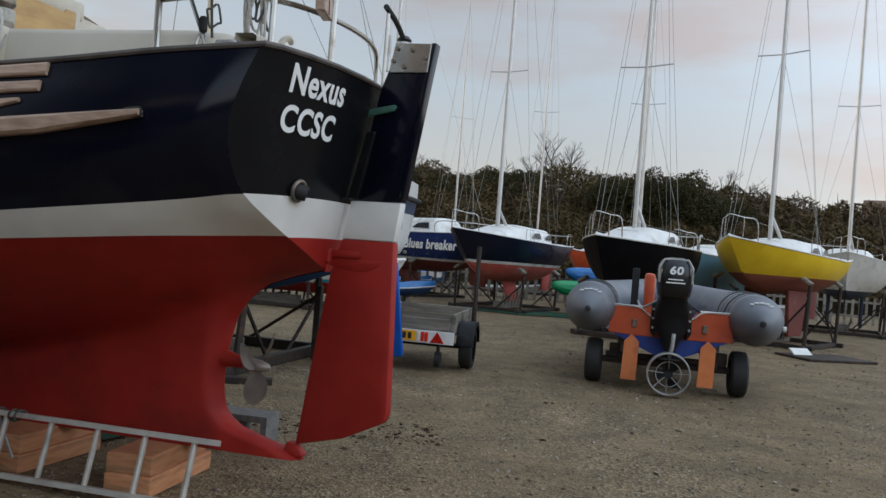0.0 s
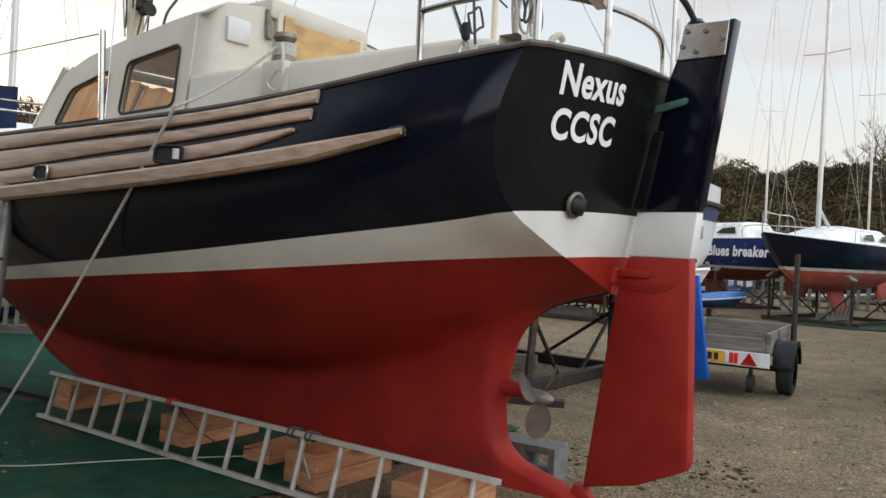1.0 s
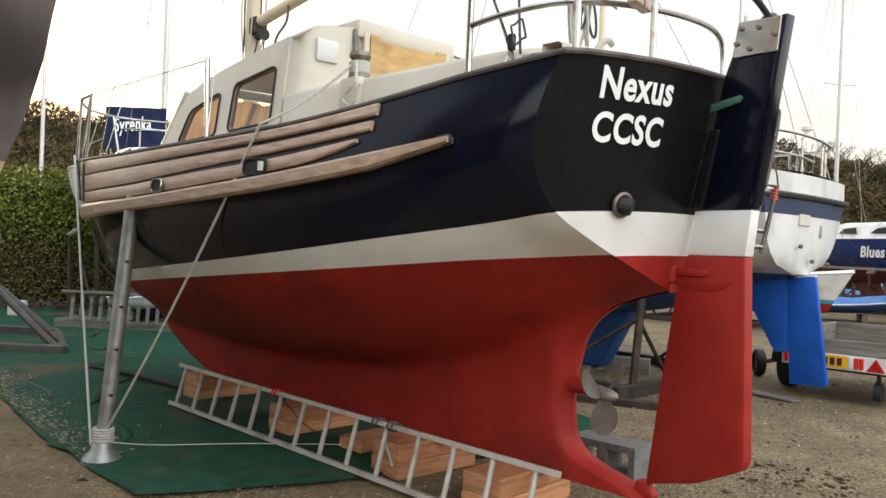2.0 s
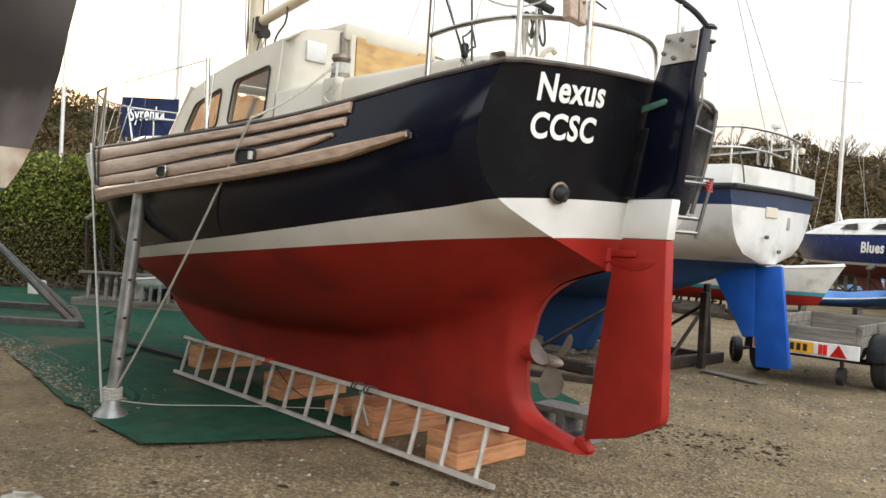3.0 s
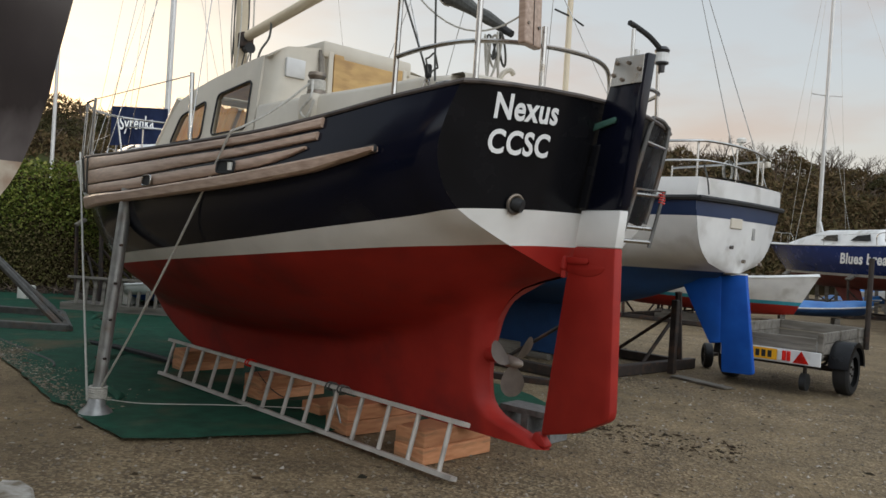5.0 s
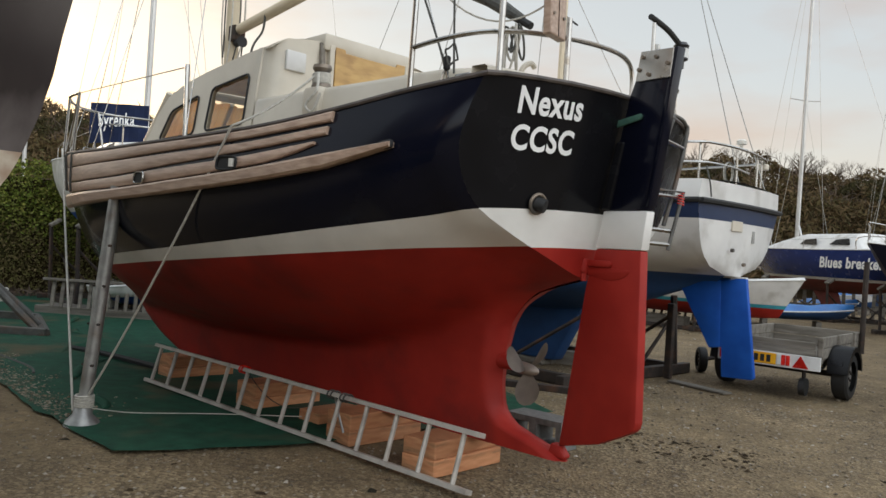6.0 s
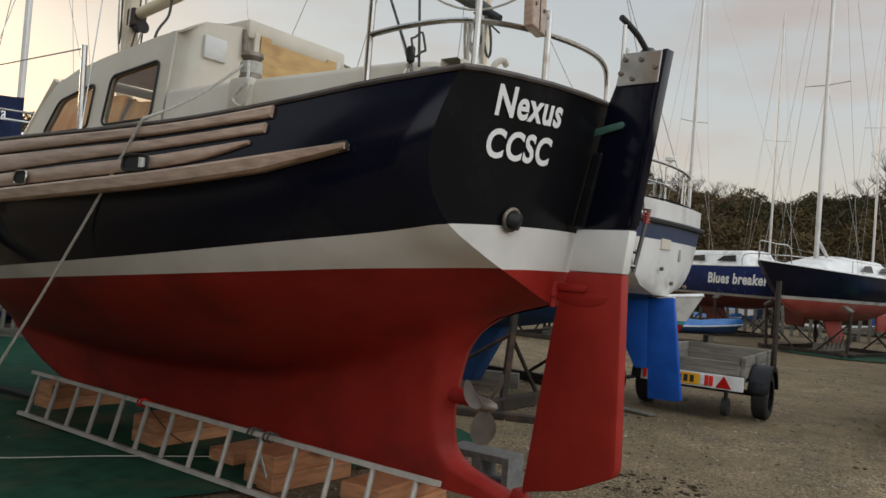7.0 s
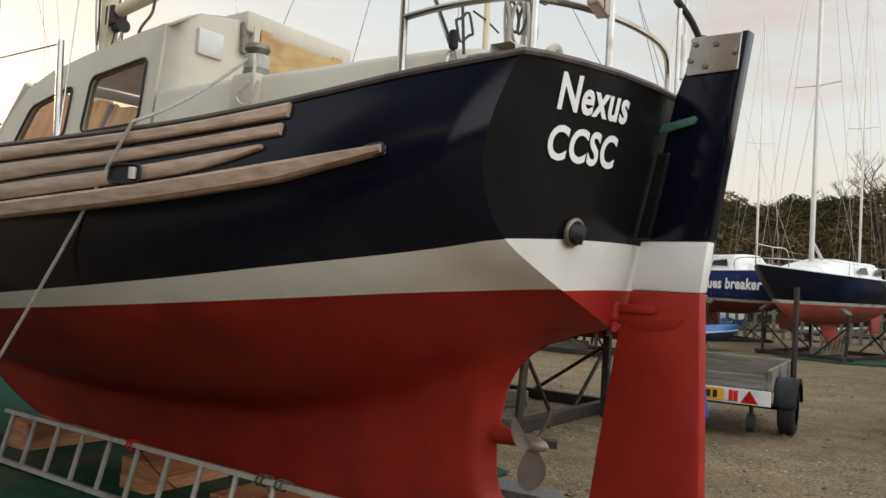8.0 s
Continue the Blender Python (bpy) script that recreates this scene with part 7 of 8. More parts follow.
# upper hull is out of view, built tall to keep light off the motor sailer
dk_patch(1.49, 3.9, 20, "topside", BLOTCH)
dk_patch(1.37, 1.49, 3, "band", RUSTCREAM, "rust-stained cream band")
dk_patch(0.5, 1.37, 8, "underbody", GREEN_AF)
# unseen gunwale of the raised hull
part("gunwale", tubem([Vector((dk_stem(3.9) - 7.5 * (j / 24) ** 1.5, 1.55 * (1 - (1 - min(1, 7.5 * (j / 24) ** 1.5 / 4.2)) ** 1.75), 3.9)) for j in range(18)], 0.035, 6), BLACK, dk)
part("keel", prism([(-2.0, 0.6), (-5.5, 0.6), (-5.2, 0.10), (-2.6, 0.10)], -0.14, 0.14, 0.04), GREEN_AF, dk)
part("keel_baulk", boxm((-3.8, 0, 0.05), (1.8, 0.4, 0.10), bevel=0.01), OLDWOOD, dk)
# unseen deck, closes the raised hull as a light block
part("deck", boxm((-4.0, 0, 3.85), (5.6, 1.9, 0.06), bevel=0.02), CREAM, dk)


# ---------------------------------------------------------------- yachts by the hedge
sy, *_ = yacht("yacht", (-13.3, 10.2), (-7.7, 7.75), "white yacht with blue underbody and a navy name dodger", WHITE, BLUE_AF, z_deck=2.30, z_wl=1.50, z_body=1.0, beam=2.6, mast=0.42, mast_h=8.5, keel="fin", sheer=0.2, transom_w=0.75, rail=True)
dod = part("dodger", bmesh.new(), CLOTH, sy, "navy cloth dodger with white name lettering")
dm = sy.matrix_basis.inverted()
A, B = Vector((-8.80, 6.90, 2.42)), Vector((-8.36, 7.50, 2.52))
bm = bmesh.new()
rows = []
for i in range(9):
    row = []
    for j in range(13):
        q = A.lerp(B, j / 12) + Vector((0, 0, 0.56 * i / 8 * (1 - 0.1 * (j / 12))))
        q += Vector((0.8, -0.6, 0)) * 0.012 * math.sin(j * 1.3 + i * 0.5)
        row.append(bm.verts.new(dm @ q))
    rows.append(row)
grid_faces(bm, rows)
bmesh.ops.solidify(bm, geom=bm.faces[:], thickness=0.008)
bm.to_mesh(dod.data)
bm.free()
ux = (B - A).normalized()
un = Vector((ux.y, -ux.x, 0)).normalized()
M = Matrix((ux, Vector((0, 0, 1)), un)).transposed().to_4x4()
M.translation = A.lerp(B, 0.45) + Vector((0, 0, 0.30)) + un * 0.04
text_mesh("Syrenka", 0.26, LETTER, "lettering", dod, dm @ M, 0.002, 0.004, squeeze=0.52)
# pale hull with red stripe standing between the dark bow and the hedge
yacht("yacht", (-7.05, 4.75), (-12.2, 1.9), "white yacht with red line and dark green underbody", WHITE, GREEN_AF, z_deck=2.05, z_wl=1.43, z_body=1.0, beam=2.4, boot=RED, sheer=0.2, keel="fin", cradle=False, rail=False)


def frame_cradle():
    th = thing("boat_cradle", Matrix(), "dull dark grey steel boat cradle on the netting", "boat cradle")
    a, b = Vector((-7.45, 5.60, 0.05)), Vector((-9.6, 4.3, 0.05))
    part("base_rail", boxm(tuple((a + b) / 2), ((a - b).length, 0.10, 0.10), pose(0, 0, 0, 0, 0, math.degrees(math.atan2(a.y - b.y, a.x - b.x))).to_3x3(), bevel=0.01), DULL_STEEL, th)
    c, d = Vector((-8.9, 6.4, 0.05)), Vector((-11.2, 5.2, 0.05))
    part("base_rail", boxm(tuple((c + d) / 2), ((c - d).length, 0.10, 0.10), pose(0, 0, 0, 0, 0, math.degrees(math.atan2(c.y - d.y, c.x - d.x))).to_3x3(), bevel=0.01), DULL_STEEL, th)
    for p0, p1 in ((a, c), (a.lerp(b, 0.6), c.lerp(d, 0.6))):
        part("cross_rail", tubem([p0, p1], 0.05, 6), DULL_STEEL, th)
    part("post", tubem([a + Vector((-0.25, 0.05, 0)), Vector((-9.05, 4.9, 1.42))], 0.042, 8), DULL_STEEL, th)
    part("brace", tubem([a.lerp(c, 0.35), Vector((-8.75, 5.05, 1.15))], 0.028, 8), DULL_STEEL, th)
    part("brace", tubem([a.lerp(b, 0.55), Vector((-8.7, 5.1, 1.0))], 0.028, 8), DULL_STEEL, th)
    part("post", tubem([c + Vector((-0.1, 0.0, 0)), Vector((-9.6, 5.2, 1.3))], 0.04, 8), DULL_STEEL, th)


frame_cradle()


# ---------------------------------------------------------------- clutter at the foot of the hedge
rk = thing("timber_rack", pose(-9.05, 7.6, 0, 0, 0, 28), "low weathered rack of upright slats beside the hedge", "rack")
part("base", boxm((0, 0, 0.06), (2.0, 0.5, 0.12), bevel=0.01), OLDWOOD, rk)
for k in range(11):
    part("slat", boxm((-0.75 + 0.135 * k, -0.22, 0.30), (0.05, 0.03, 0.40), pose(0, 0, 0, -8, 0, 0).to_3x3(), bevel=0.006), OLDWOOD, rk)
part("top_rail", boxm((-0.1, -0.23, 0.50), (1.6, 0.05, 0.04), bevel=0.006), OLDWOOD, rk)
can = part("jerrycan", boxm((0, 0, 0.15), (0.30, 0.18, 0.30), bevel=0.04), PLASTIC_W, smooth=True)
can.matrix_basis = pose(-9.15, 7.55, 0.12, 0, 0, 30)
tagged(can, "white plastic jerrycan standing on the rack", "jerrycan")
can2 = part("plastic_tub", boxm((0, 0, 0.12), (0.22, 0.2, 0.24), bevel=0.03), PLASTIC_W, smooth=True)
can2.matrix_basis = pose(-11.4, 7.3, 0.0, 0, 0, 10)
tagged(can2, "small white tub beside the hedge", "tub")


def dinghy(bow, stern, label, top, bottom, z=0.55, beam=1.25, cover=None, name="dinghy"):
    bow, stern = Vector(bow), Vector(stern)
    ax = bow - stern
    L = ax.length
    th = thing(name, pose(stern.x, stern.y, 0, 0, 0, math.degrees(math.atan2(ax.y, ax.x))), label, "dinghy", "dinghies in the yard")

    def half(s):
        return beam / 2 * (0.75 + 0.25 * min(1, s / 0.4) if s < 0.4 else max(0.0, 1 - ((s - 0.4) / 0.6) ** 2.3))
    for t0, t1, nm, mat in ((0.0, 0.45, "bottom", bottom), (0.45, 1.0, "topside", top)):
        bm = bmesh.new()
        for sd in (1, -1):
            rows = []
            for i in range(5):
                t = t0 + (t1 - t0) * i / 4
                rows.append([bm.verts.new((L * s * (1 - 0.08 * (1 - t) * s), sd * half(s) * (1 - (1 - t) ** 2.2) ** 0.6, 0.16 + (z - 0.16 + 0.15 * s * s) * t + 0.12 * s ** 4 * (1 - t))) for s in [k / 18 for k in range(19)]])
            grid_faces(bm, rows)
        cols = [[bm.verts.new((0, sd * half(0) * (1 - (1 - t) ** 2.2) ** 0.6, 0.16 + (z - 0.16) * t)) for sd in (1, -1)] for t in [t0 + (t1 - t0) * i / 4 for i in range(5)]]
        grid_faces(bm, cols)
        part(nm, bm, mat, th, smooth=True, angle=45)
    part("gunwale", tubem([Vector((L * s, half(s), z + 0.15 * s * s)) for s in [k / 18 for k in range(19)]] + [Vector((L * s, -half(s), z + 0.15 * s * s)) for s in [k / 18 for k in range(18, -1, -1)]], 0.018, 6), SHEET, th, smooth=True)
    bm = bmesh.new()
    rows = [[bm.verts.new((L * s, q * half(s) * 0.98, z + 0.15 * s * s - 0.02 + (0.16 * (1 - q * q) if cover else -0.05 * (1 - q * q)) + 0.02 * math.sin(s * 17 + q * 5))) for q in [v / 5 - 1 for v in range(11)]] for s in [k / 18 for k in range(19)]]
    grid_faces(bm, rows)
    part("cover" if cover else "deck", bm, cover or WHITE, th, "blue tarpaulin cover" if cover else "", smooth=True)
    for x in (0.25, 0.7):
        part("chock", boxm((L * x, 0, 0.08), (0.12, beam * 0.6, 0.16), bevel=0.01), OLDWOOD, th)
    return th


dinghy((-8.3, 8.15), (-9.5, 7.9), "small pale dinghy on the netting beside the rack", WHITE, BLUE_AF, z=0.42)
dinghy((-7.4, 8.6), (-8.8, 8.42), "second white dinghy with blue trim", WHITE, BLUE_AF, z=0.36)
dinghy((-0.30, 27.0), (-1.9, 28.6), "dinghy under a blue tarpaulin", WHITE, BLUE_DK, z=0.30, cover=TARP, beam=0.9)
dinghy((0.1, 29.8), (-1.1, 30.4), "small dinghy with a blue cover", WHITE, BLUE_DK, z=0.58, cover=TARP, beam=0.9)
dinghy((3.6, 28.2), (1.4, 27.8), "white dinghy among the cradles", WHITE, WHITE, z=0.36, beam=1.0)
dinghy((8.6, 24.6), (6.4, 24.0), "pale dinghy on chocks beyond the yachts", WHITE, BLUE_DK, z=0.6)
dinghy((-4.2, 12.0), (-6.6, 11.4), "pale green dinghy behind the cradle", PALE_GREEN, PALE_GREEN, z=0.5)
dinghy((11.0, 23.5), (8.0, 23.0), "white dinghy beside the far yacht", WHITE, WHITE, z=0.5)
yacht("day_boat", (-0.73, 16.15), (-5.8, 17.5), "white day boat with turquoise line and red bottom", WHITE, RED, forefoot=0.35, z_deck=0.96, z_wl=0.56, z_body=0.30, beam=1.7, boot=material("turquoise_line", (0.02, 0.25, 0.33), (0.03, 0.32, 0.4), 4, 0.4), cabin=False, rail=False, sheer=0.22, bow_w=1.5, rake=0.06, keel="none", rudder=False, category="boat")
dinghy((-0.1, 20.6), (-2.6, 20.0), "low covered boat beneath a blue sheet", BLUE_DK, BLUE_DK, z=0.34, cover=TARP, beam=1.1)
# canoes on the rack behind the navy yacht
for k, (m, mat, lab) in enumerate(((pose(3.80, 20.6, 0.70, 0, 0, 8), KGREEN, "green plastic canoe"), (pose(4.4, 20.8, 0.76, 0, 0, 12), TARP, "blue plastic canoe"), (pose(5.0, 20.9, 0.72, 0, 0, -6), KGREEN, "green plastic canoe"), (pose(4.2, 21.0, 1.06, 0, 0, 4), TARP, "light blue plastic canoe"))):
    ob = part("canoe", tubem(smooth_path([(-0.9, 0, 0.1), (-0.6, 0, 0.03), (0, 0, 0), (0.6, 0, 0.03), (0.9, 0, 0.1)]), [0.02 + 0.20 * math.sin(math.pi * i / 24) ** 0.7 for i in range(25)], 10), mat, smooth=True)
    ob.matrix_basis = m
    tagged(ob, lab + " stored on a low rack", "canoe", "canoes on the rack")
cr = thing("canoe_rack", pose(4.35, 20.8, 0, 0, 0, 5), "dark low rack holding the canoes", "rack")
for x in (-0.6, 0.6):
    part("trestle", boxm((x, 0, 0.40), (0.08, 0.9, 0.08), bevel=0.01), RUST, cr)
    part("upper_arm", boxm((x, 0.2, 0.80), (0.06, 0.6, 0.06), bevel=0.01), RUST, cr)
    for y in (-0.4, 0.4):
        part("leg", boxm((x, y, 0.2 if y < 0 else 0.4), (0.07, 0.07, 0.4 if y < 0 else 0.8), bevel=0.008), RUST, cr)
# picket fence at the back of the yard
fn = thing("picket_fence", Matrix(), "pale weathered paling fence along the back of the yard", "fence")
for k in range(90):
    x = -8 + 0.27 * k
    y = 26.5 + 0.08 * (x + 8) + 0.02 * math.sin(k * 3.7)
    ob = part("paling", boxm((x, y, 0.5), (0.10, 0.025, 1.0), pose(0, 0, 0, 0, 2 * math.sin(k * 5.1), 4).to_3x3(), bevel=0.004), OLDWOOD, fn)
for z in (0.3, 0.8):
    part("fence_rail", boxm((4, 27.48, z), (24.2, 0.05, 0.08), pose(0, 0, 0, 0, 0, 4.57).to_3x3(), bevel=0.006), OLDWOOD, fn)
loose_board(pose(6.9, 14.0, 0.0, 0, 0, 15), 1.4, 0.9, 0.04, RUST, "rusty plate lying under the yellow yacht", "steel_plate", "steel plate")
ob = loose_board(pose(6.55, 14.1, 0.03, 35, 0, 20), 0.42, 0.34, 0.02, SHEET, "white board leaning under the yellow yacht")
loose_board(pose(1.9, 4.55, 0.0, 0, 0, 20), 0.16, 0.05, 0.012, SHEET, "pale flat pebble of flint on the gravel", "flint", "stone")
bm = bmesh.new()
ring = [bm.verts.new((0.22 * math.cos(a) * (1 + 0.10 * math.sin(3 * a + 1) + 0.06 * math.sin(7 * a)), 0.10 * math.sin(a) * (1 + 0.16 * math.cos(3 * a)), 0.0)) for a in [2 * math.pi * k / 26 for k in range(26)]]
top = [bm.verts.new((v.co.x * 0.86, v.co.y * 0.82, 0.014 + 0.006 * math.sin(k * 2.3))) for k, v in enumerate(ring)]
for k in range(26):
    bm.faces.new((ring[k], ring[(k + 1) % 26], top[(k + 1) % 26], top[k]))
bm.faces.new(top)
ob = part("plaster_patch", bm, material("old_plaster", (0.28, 0.255, 0.21), (0.46, 0.44, 0.40), 14, 0.9, bump=0.1, bump_scale=60, spots=(0.16, 0.13, 0.09), spot_at=0.58, spot_scale=9))
ob.matrix_basis = pose(-2.50, 2.26, 0.0, 0, 0, -12)
tagged(ob, "pale crumbling patch of set plaster on the gravel", "plaster")
pole = part("flag_pole", tubem([(-16.0, 10.3, 0), (-16.0, 10.3, 7.0)], [0.05, 0.035], 8), MASTA, smooth=True)
tagged(pole, "slim white pole standing behind the hedge", "pole")


# ---------------------------------------------------------------- scattered stones and leaf litter
def scatter(name, n, area, size, mat, label, seed, flat=0.6, lift=0.0, edge=None):
    rnd = np.random.RandomState(seed)
    base = np.array([(1, 0, 0), (-1, 0, 0), (0, 1, 0), (0, -1, 0), (0, 0, 1), (0, 0, -1)], float)
    tri = np.array([(0, 2, 4), (2, 1, 4), (1, 3, 4), (3, 0, 4), (2, 0, 5), (1, 2, 5), (3, 1, 5), (0, 3, 5)])
    V, F = [], []
    for i in range(n):
        x, y = rnd.uniform(area[0], area[1]), rnd.uniform(area[2], area[3])
        if edge:
            (ax, ay), (bx, by), spread = edge
            k = rnd.rand()
            d = abs(rnd.normal()) * spread * (0.4 + 0.6 * abs(math.sin(k * 9)))
            x, y = ax + (bx - ax) * k + 0.31 * d, ay + (by - ay) * k + 0.95 * d
        s = size[0] + (size[1] - size[0]) * rnd.rand() ** 3
        a = rnd.rand() * 6.28
        sc = np.array([s * rnd.uniform(0.7, 1.4), s * rnd.uniform(0.6, 1.0), s * flat * rnd.uniform(0.6, 1.1)])
        b = base * sc + rnd.uniform(-0.25, 0.25, (6, 3)) * s
        c, d = math.cos(a), math.sin(a)
        q = np.stack([b[:, 0] * c - b[:, 1] * d + x, b[:, 0] * d + b[:, 1] * c + y, b[:, 2] + ground_z(x, y) + sc[2] * 0.35 + lift], 1)
        V.append(q)
        F.append(tri + 6 * i)
    me = bpy.data.meshes.new(name)
    me.from_pydata(np.concatenate(V).tolist(), [], np.concatenate(F).tolist())
    me.materials.append(mat)
    return tagged(new(name, me), label, "stones", kind="stuff")


def island_material(name, cols, rough=0.85):
    m = bpy.data.materials.new(name)
    m.use_nodes = True
    n, l = m.node_tree.nodes, m.node_tree.links
    b = n["Principled BSDF"]
    g = n.new("ShaderNodeNewGeometry")
    r = n.new("ShaderNodeValToRGB")
    els = r.color_ramp.elements
    els[0].color, els[1].color = (*cols[0], 1), (*cols[-1], 1)
    for i, c in enumerate(cols[1:-1]):
        e = els.new((i + 1) / (len(cols) - 1))
        e.color = (*c, 1)
    l.new(g.outputs["Random Per Island"], r.inputs["Fac"])
    l.new(r.outputs["Color"], b.inputs["Base Color"])
    b.inputs["Roughness"].default_value = rough
    b.inputs["Specular IOR Level"].default_value = 0.12
    return m


STONE = island_material("gravel_stones", [(0.10, 0.085, 0.065), (0.21, 0.165, 0.115), (0.29, 0.245, 0.185), (0.15, 0.115, 0.08), (0.40, 0.36, 0.30)])
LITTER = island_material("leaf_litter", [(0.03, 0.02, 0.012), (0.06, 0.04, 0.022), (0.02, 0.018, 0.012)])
scatter("gravel", 24000, (-4.5, 4.5, 1.2, 8.5), (0.004, 0.018), STONE, "loose angular gravel stones", 3)
scatter("gravel", 3500, (-6, 9, 8, 16), (0.010, 0.030), STONE, "loose gravel further out", 4)
scatter("gravel", 1600, (0, 1, 0, 1), (0.005, 0.018), STONE, "loose gravel spilled over the edge of the netting", 12, flat=0.5, lift=0.024, edge=((-7.2, 4.45), (-3.7, 3.36), 0.20))
# dense dark patch of flat flakes, about 1.2 by 0.6 m
scatter("leaf_litter", 260, (-1.1, 0.1, 5.55, 6.15), (0.008, 0.030), LITTER, "dense patch of dark flat flakes behind the rudder", 16, flat=0.3)
scatter("leaf_litter", 420, (-3.5, 4.5, 2.0, 9.0), (0.008, 0.038), LITTER, "dark leaf litter and soil crumbs", 6, flat=0.25)


# ---------------------------------------------------------------- hedge, wooded bank and houses
def cloud(name, pts, size, mat, parent=None, seed=1, slim=1.0, up=0.0, label="", kind=""):
    """Many small leaf or twig blades about the given points."""
    rnd = np.random.RandomState(seed)
    n = len(pts)
    d = rnd.normal(size=(n, 3))
    d[:, 2] = d[:, 2] * (1 - 0.5 * up) + up * 1.3
    d /= np.linalg.norm(d, axis=1)[:, None]
    e = np.cross(d, rnd.normal(size=(n, 3)))
    e /= np.linalg.norm(e, axis=1)[:, None]
    s = (size[0] + (size[1] - size[0]) * rnd.rand(n))[:, None]
    p = np.asarray(pts, float)
    V = np.stack([p - d * s * 0.5, p + e * s * 0.5 * slim - d * s * 0.05, p + d * s * 0.5, p - e * s * 0.5 * slim + d * s * 0.05], 1).reshape(-1, 3)
    F = np.arange(4 * n).reshape(-1, 4)
    me = bpy.data.meshes.new(name)
    me.from_pydata(V.tolist(), [], F.tolist())
    me.materials.append(mat)
    ob = new(name, me)
    if parent is not None:
        ob.parent = parent
    if label:
        tagged(ob, label, "woodland", kind=kind)
    return ob


IVY = island_material("ivy_leaves", [(0.05, 0.075, 0.012), (0.12, 0.16, 0.028), (0.18, 0.20, 0.04), (0.08, 0.095, 0.022), (0.24, 0.23, 0.06)], 0.5)
IVY_LOW = island_material("dry_hedge_leaves", [(0.08, 0.065, 0.025), (0.14, 0.135, 0.045), (0.10, 0.08, 0.035), (0.20, 0.155, 0.075)], 0.8)
TWIG = island_material("bare_twigs", [(0.055, 0.040, 0.030), (0.11, 0.082, 0.062), (0.07, 0.05, 0.042), (0.14, 0.105, 0.08)], 0.9)
SCRUB = island_material("brown_scrub", [(0.052, 0.034, 0.016), (0.098, 0.064, 0.032), (0.066, 0.055, 0.021), (0.130, 0.085, 0.045), (0.044, 0.042, 0.016)], 0.9)
EVERGREEN = island_material("holm_oak_leaves", [(0.022, 0.021, 0.008), (0.042, 0.040, 0.015), (0.062, 0.056, 0.022), (0.058, 0.045, 0.02)], 0.7)
SOIL = material("dark_bank_soil_and_hedge_core", (0.026, 0.018, 0.010), (0.050, 0.034, 0.018), 0.9, 0.95, spec=0.03, bump=0.1, bump_scale=3, spots=(0.045, 0.05, 0.02), spot_at=0.6, spot_scale=0.3)
BARK = material("grey_brown_bark", (0.06, 0.047, 0.036), (0.11, 0.09, 0.072), 6, 0.9, bump=0.1, bump_scale=20)

hd = thing("hedge", Matrix(), "tall ivy-covered hedge along the yard's edge", "hedge")
HA, HB = Vector((-18.5, 1.0)), Vector((-8.0, 14.5))
hv = (HB - HA).normalized()
hn = Vector((hv.y, -hv.x))
# dark sheet just behind the leaves, so gaps between them come out dark
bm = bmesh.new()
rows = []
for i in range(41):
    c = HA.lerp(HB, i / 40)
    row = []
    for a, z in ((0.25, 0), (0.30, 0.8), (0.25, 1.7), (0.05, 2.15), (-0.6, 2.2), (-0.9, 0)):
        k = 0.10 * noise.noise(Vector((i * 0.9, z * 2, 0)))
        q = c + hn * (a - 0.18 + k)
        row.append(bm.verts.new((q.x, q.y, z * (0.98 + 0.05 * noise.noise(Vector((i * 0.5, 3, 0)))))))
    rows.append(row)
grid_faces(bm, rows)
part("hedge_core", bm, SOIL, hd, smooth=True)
rnd = np.random.RandomState(8)
N = 90000
t = rnd.rand(N)
zz = 2.36 * rnd.rand(N) ** 0.85
bul = np.array([0.16 * noise.noise(Vector((a * 14, b * 1.3, 1.0))) for a, b in zip(t, zz)])
off = 0.16 + bul + 0.12 * rnd.rand(N) - 0.30 * np.maximum(0, (zz - 1.9) / 0.45) ** 2
px_ = HA.x + (HB.x - HA.x) * t + hn.x * off
py_ = HA.y + (HB.y - HA.y) * t + hn.y * off
P = np.stack([px_, py_, zz], 1)
mixv = zz + 0.9 * np.array([noise.noise(Vector((a * 9, b * 0.9, 5.0))) for a, b in zip(t, zz)]) + 0.3 * rnd.randn(N)
cloud("ivy_leaves", P[mixv > 1.2], (0.025, 0.070), IVY, hd, 2, slim=0.8)
cloud("dry_leaves", P[mixv <= 1.2], (0.025, 0.068), IVY_LOW, hd, 3, slim=0.7)
Nt = 5000
t = rnd.rand(Nt)
P = np.stack([HA.x + (HB.x - HA.x) * t + hn.x * (-0.2 + 0.3 * rnd.rand(Nt)), HA.y + (HB.y - HA.y) * t + hn.y * (-0.2 + 0.3 * rnd.rand(Nt)), 2.15 + 0.28 * rnd.rand(Nt)], 1)
cloud("top_leaves", P, (0.04, 0.09), IVY, hd, 4, slim=0.8)
# brash at its foot
P = np.stack([HA.x + (HB.x - HA.x) * t + hn.x * (0.3 + 0.5 * rnd.rand(Nt)), HA.y + (HB.y - HA.y) * t + hn.y * (0.3 + 0.5 * rnd.rand(Nt)), 0.02 + 0.10 * rnd.rand(Nt) ** 2], 1)
cloud("brash", P[:1800], (0.15, 0.5), TWIG, hd, 5, slim=0.06)


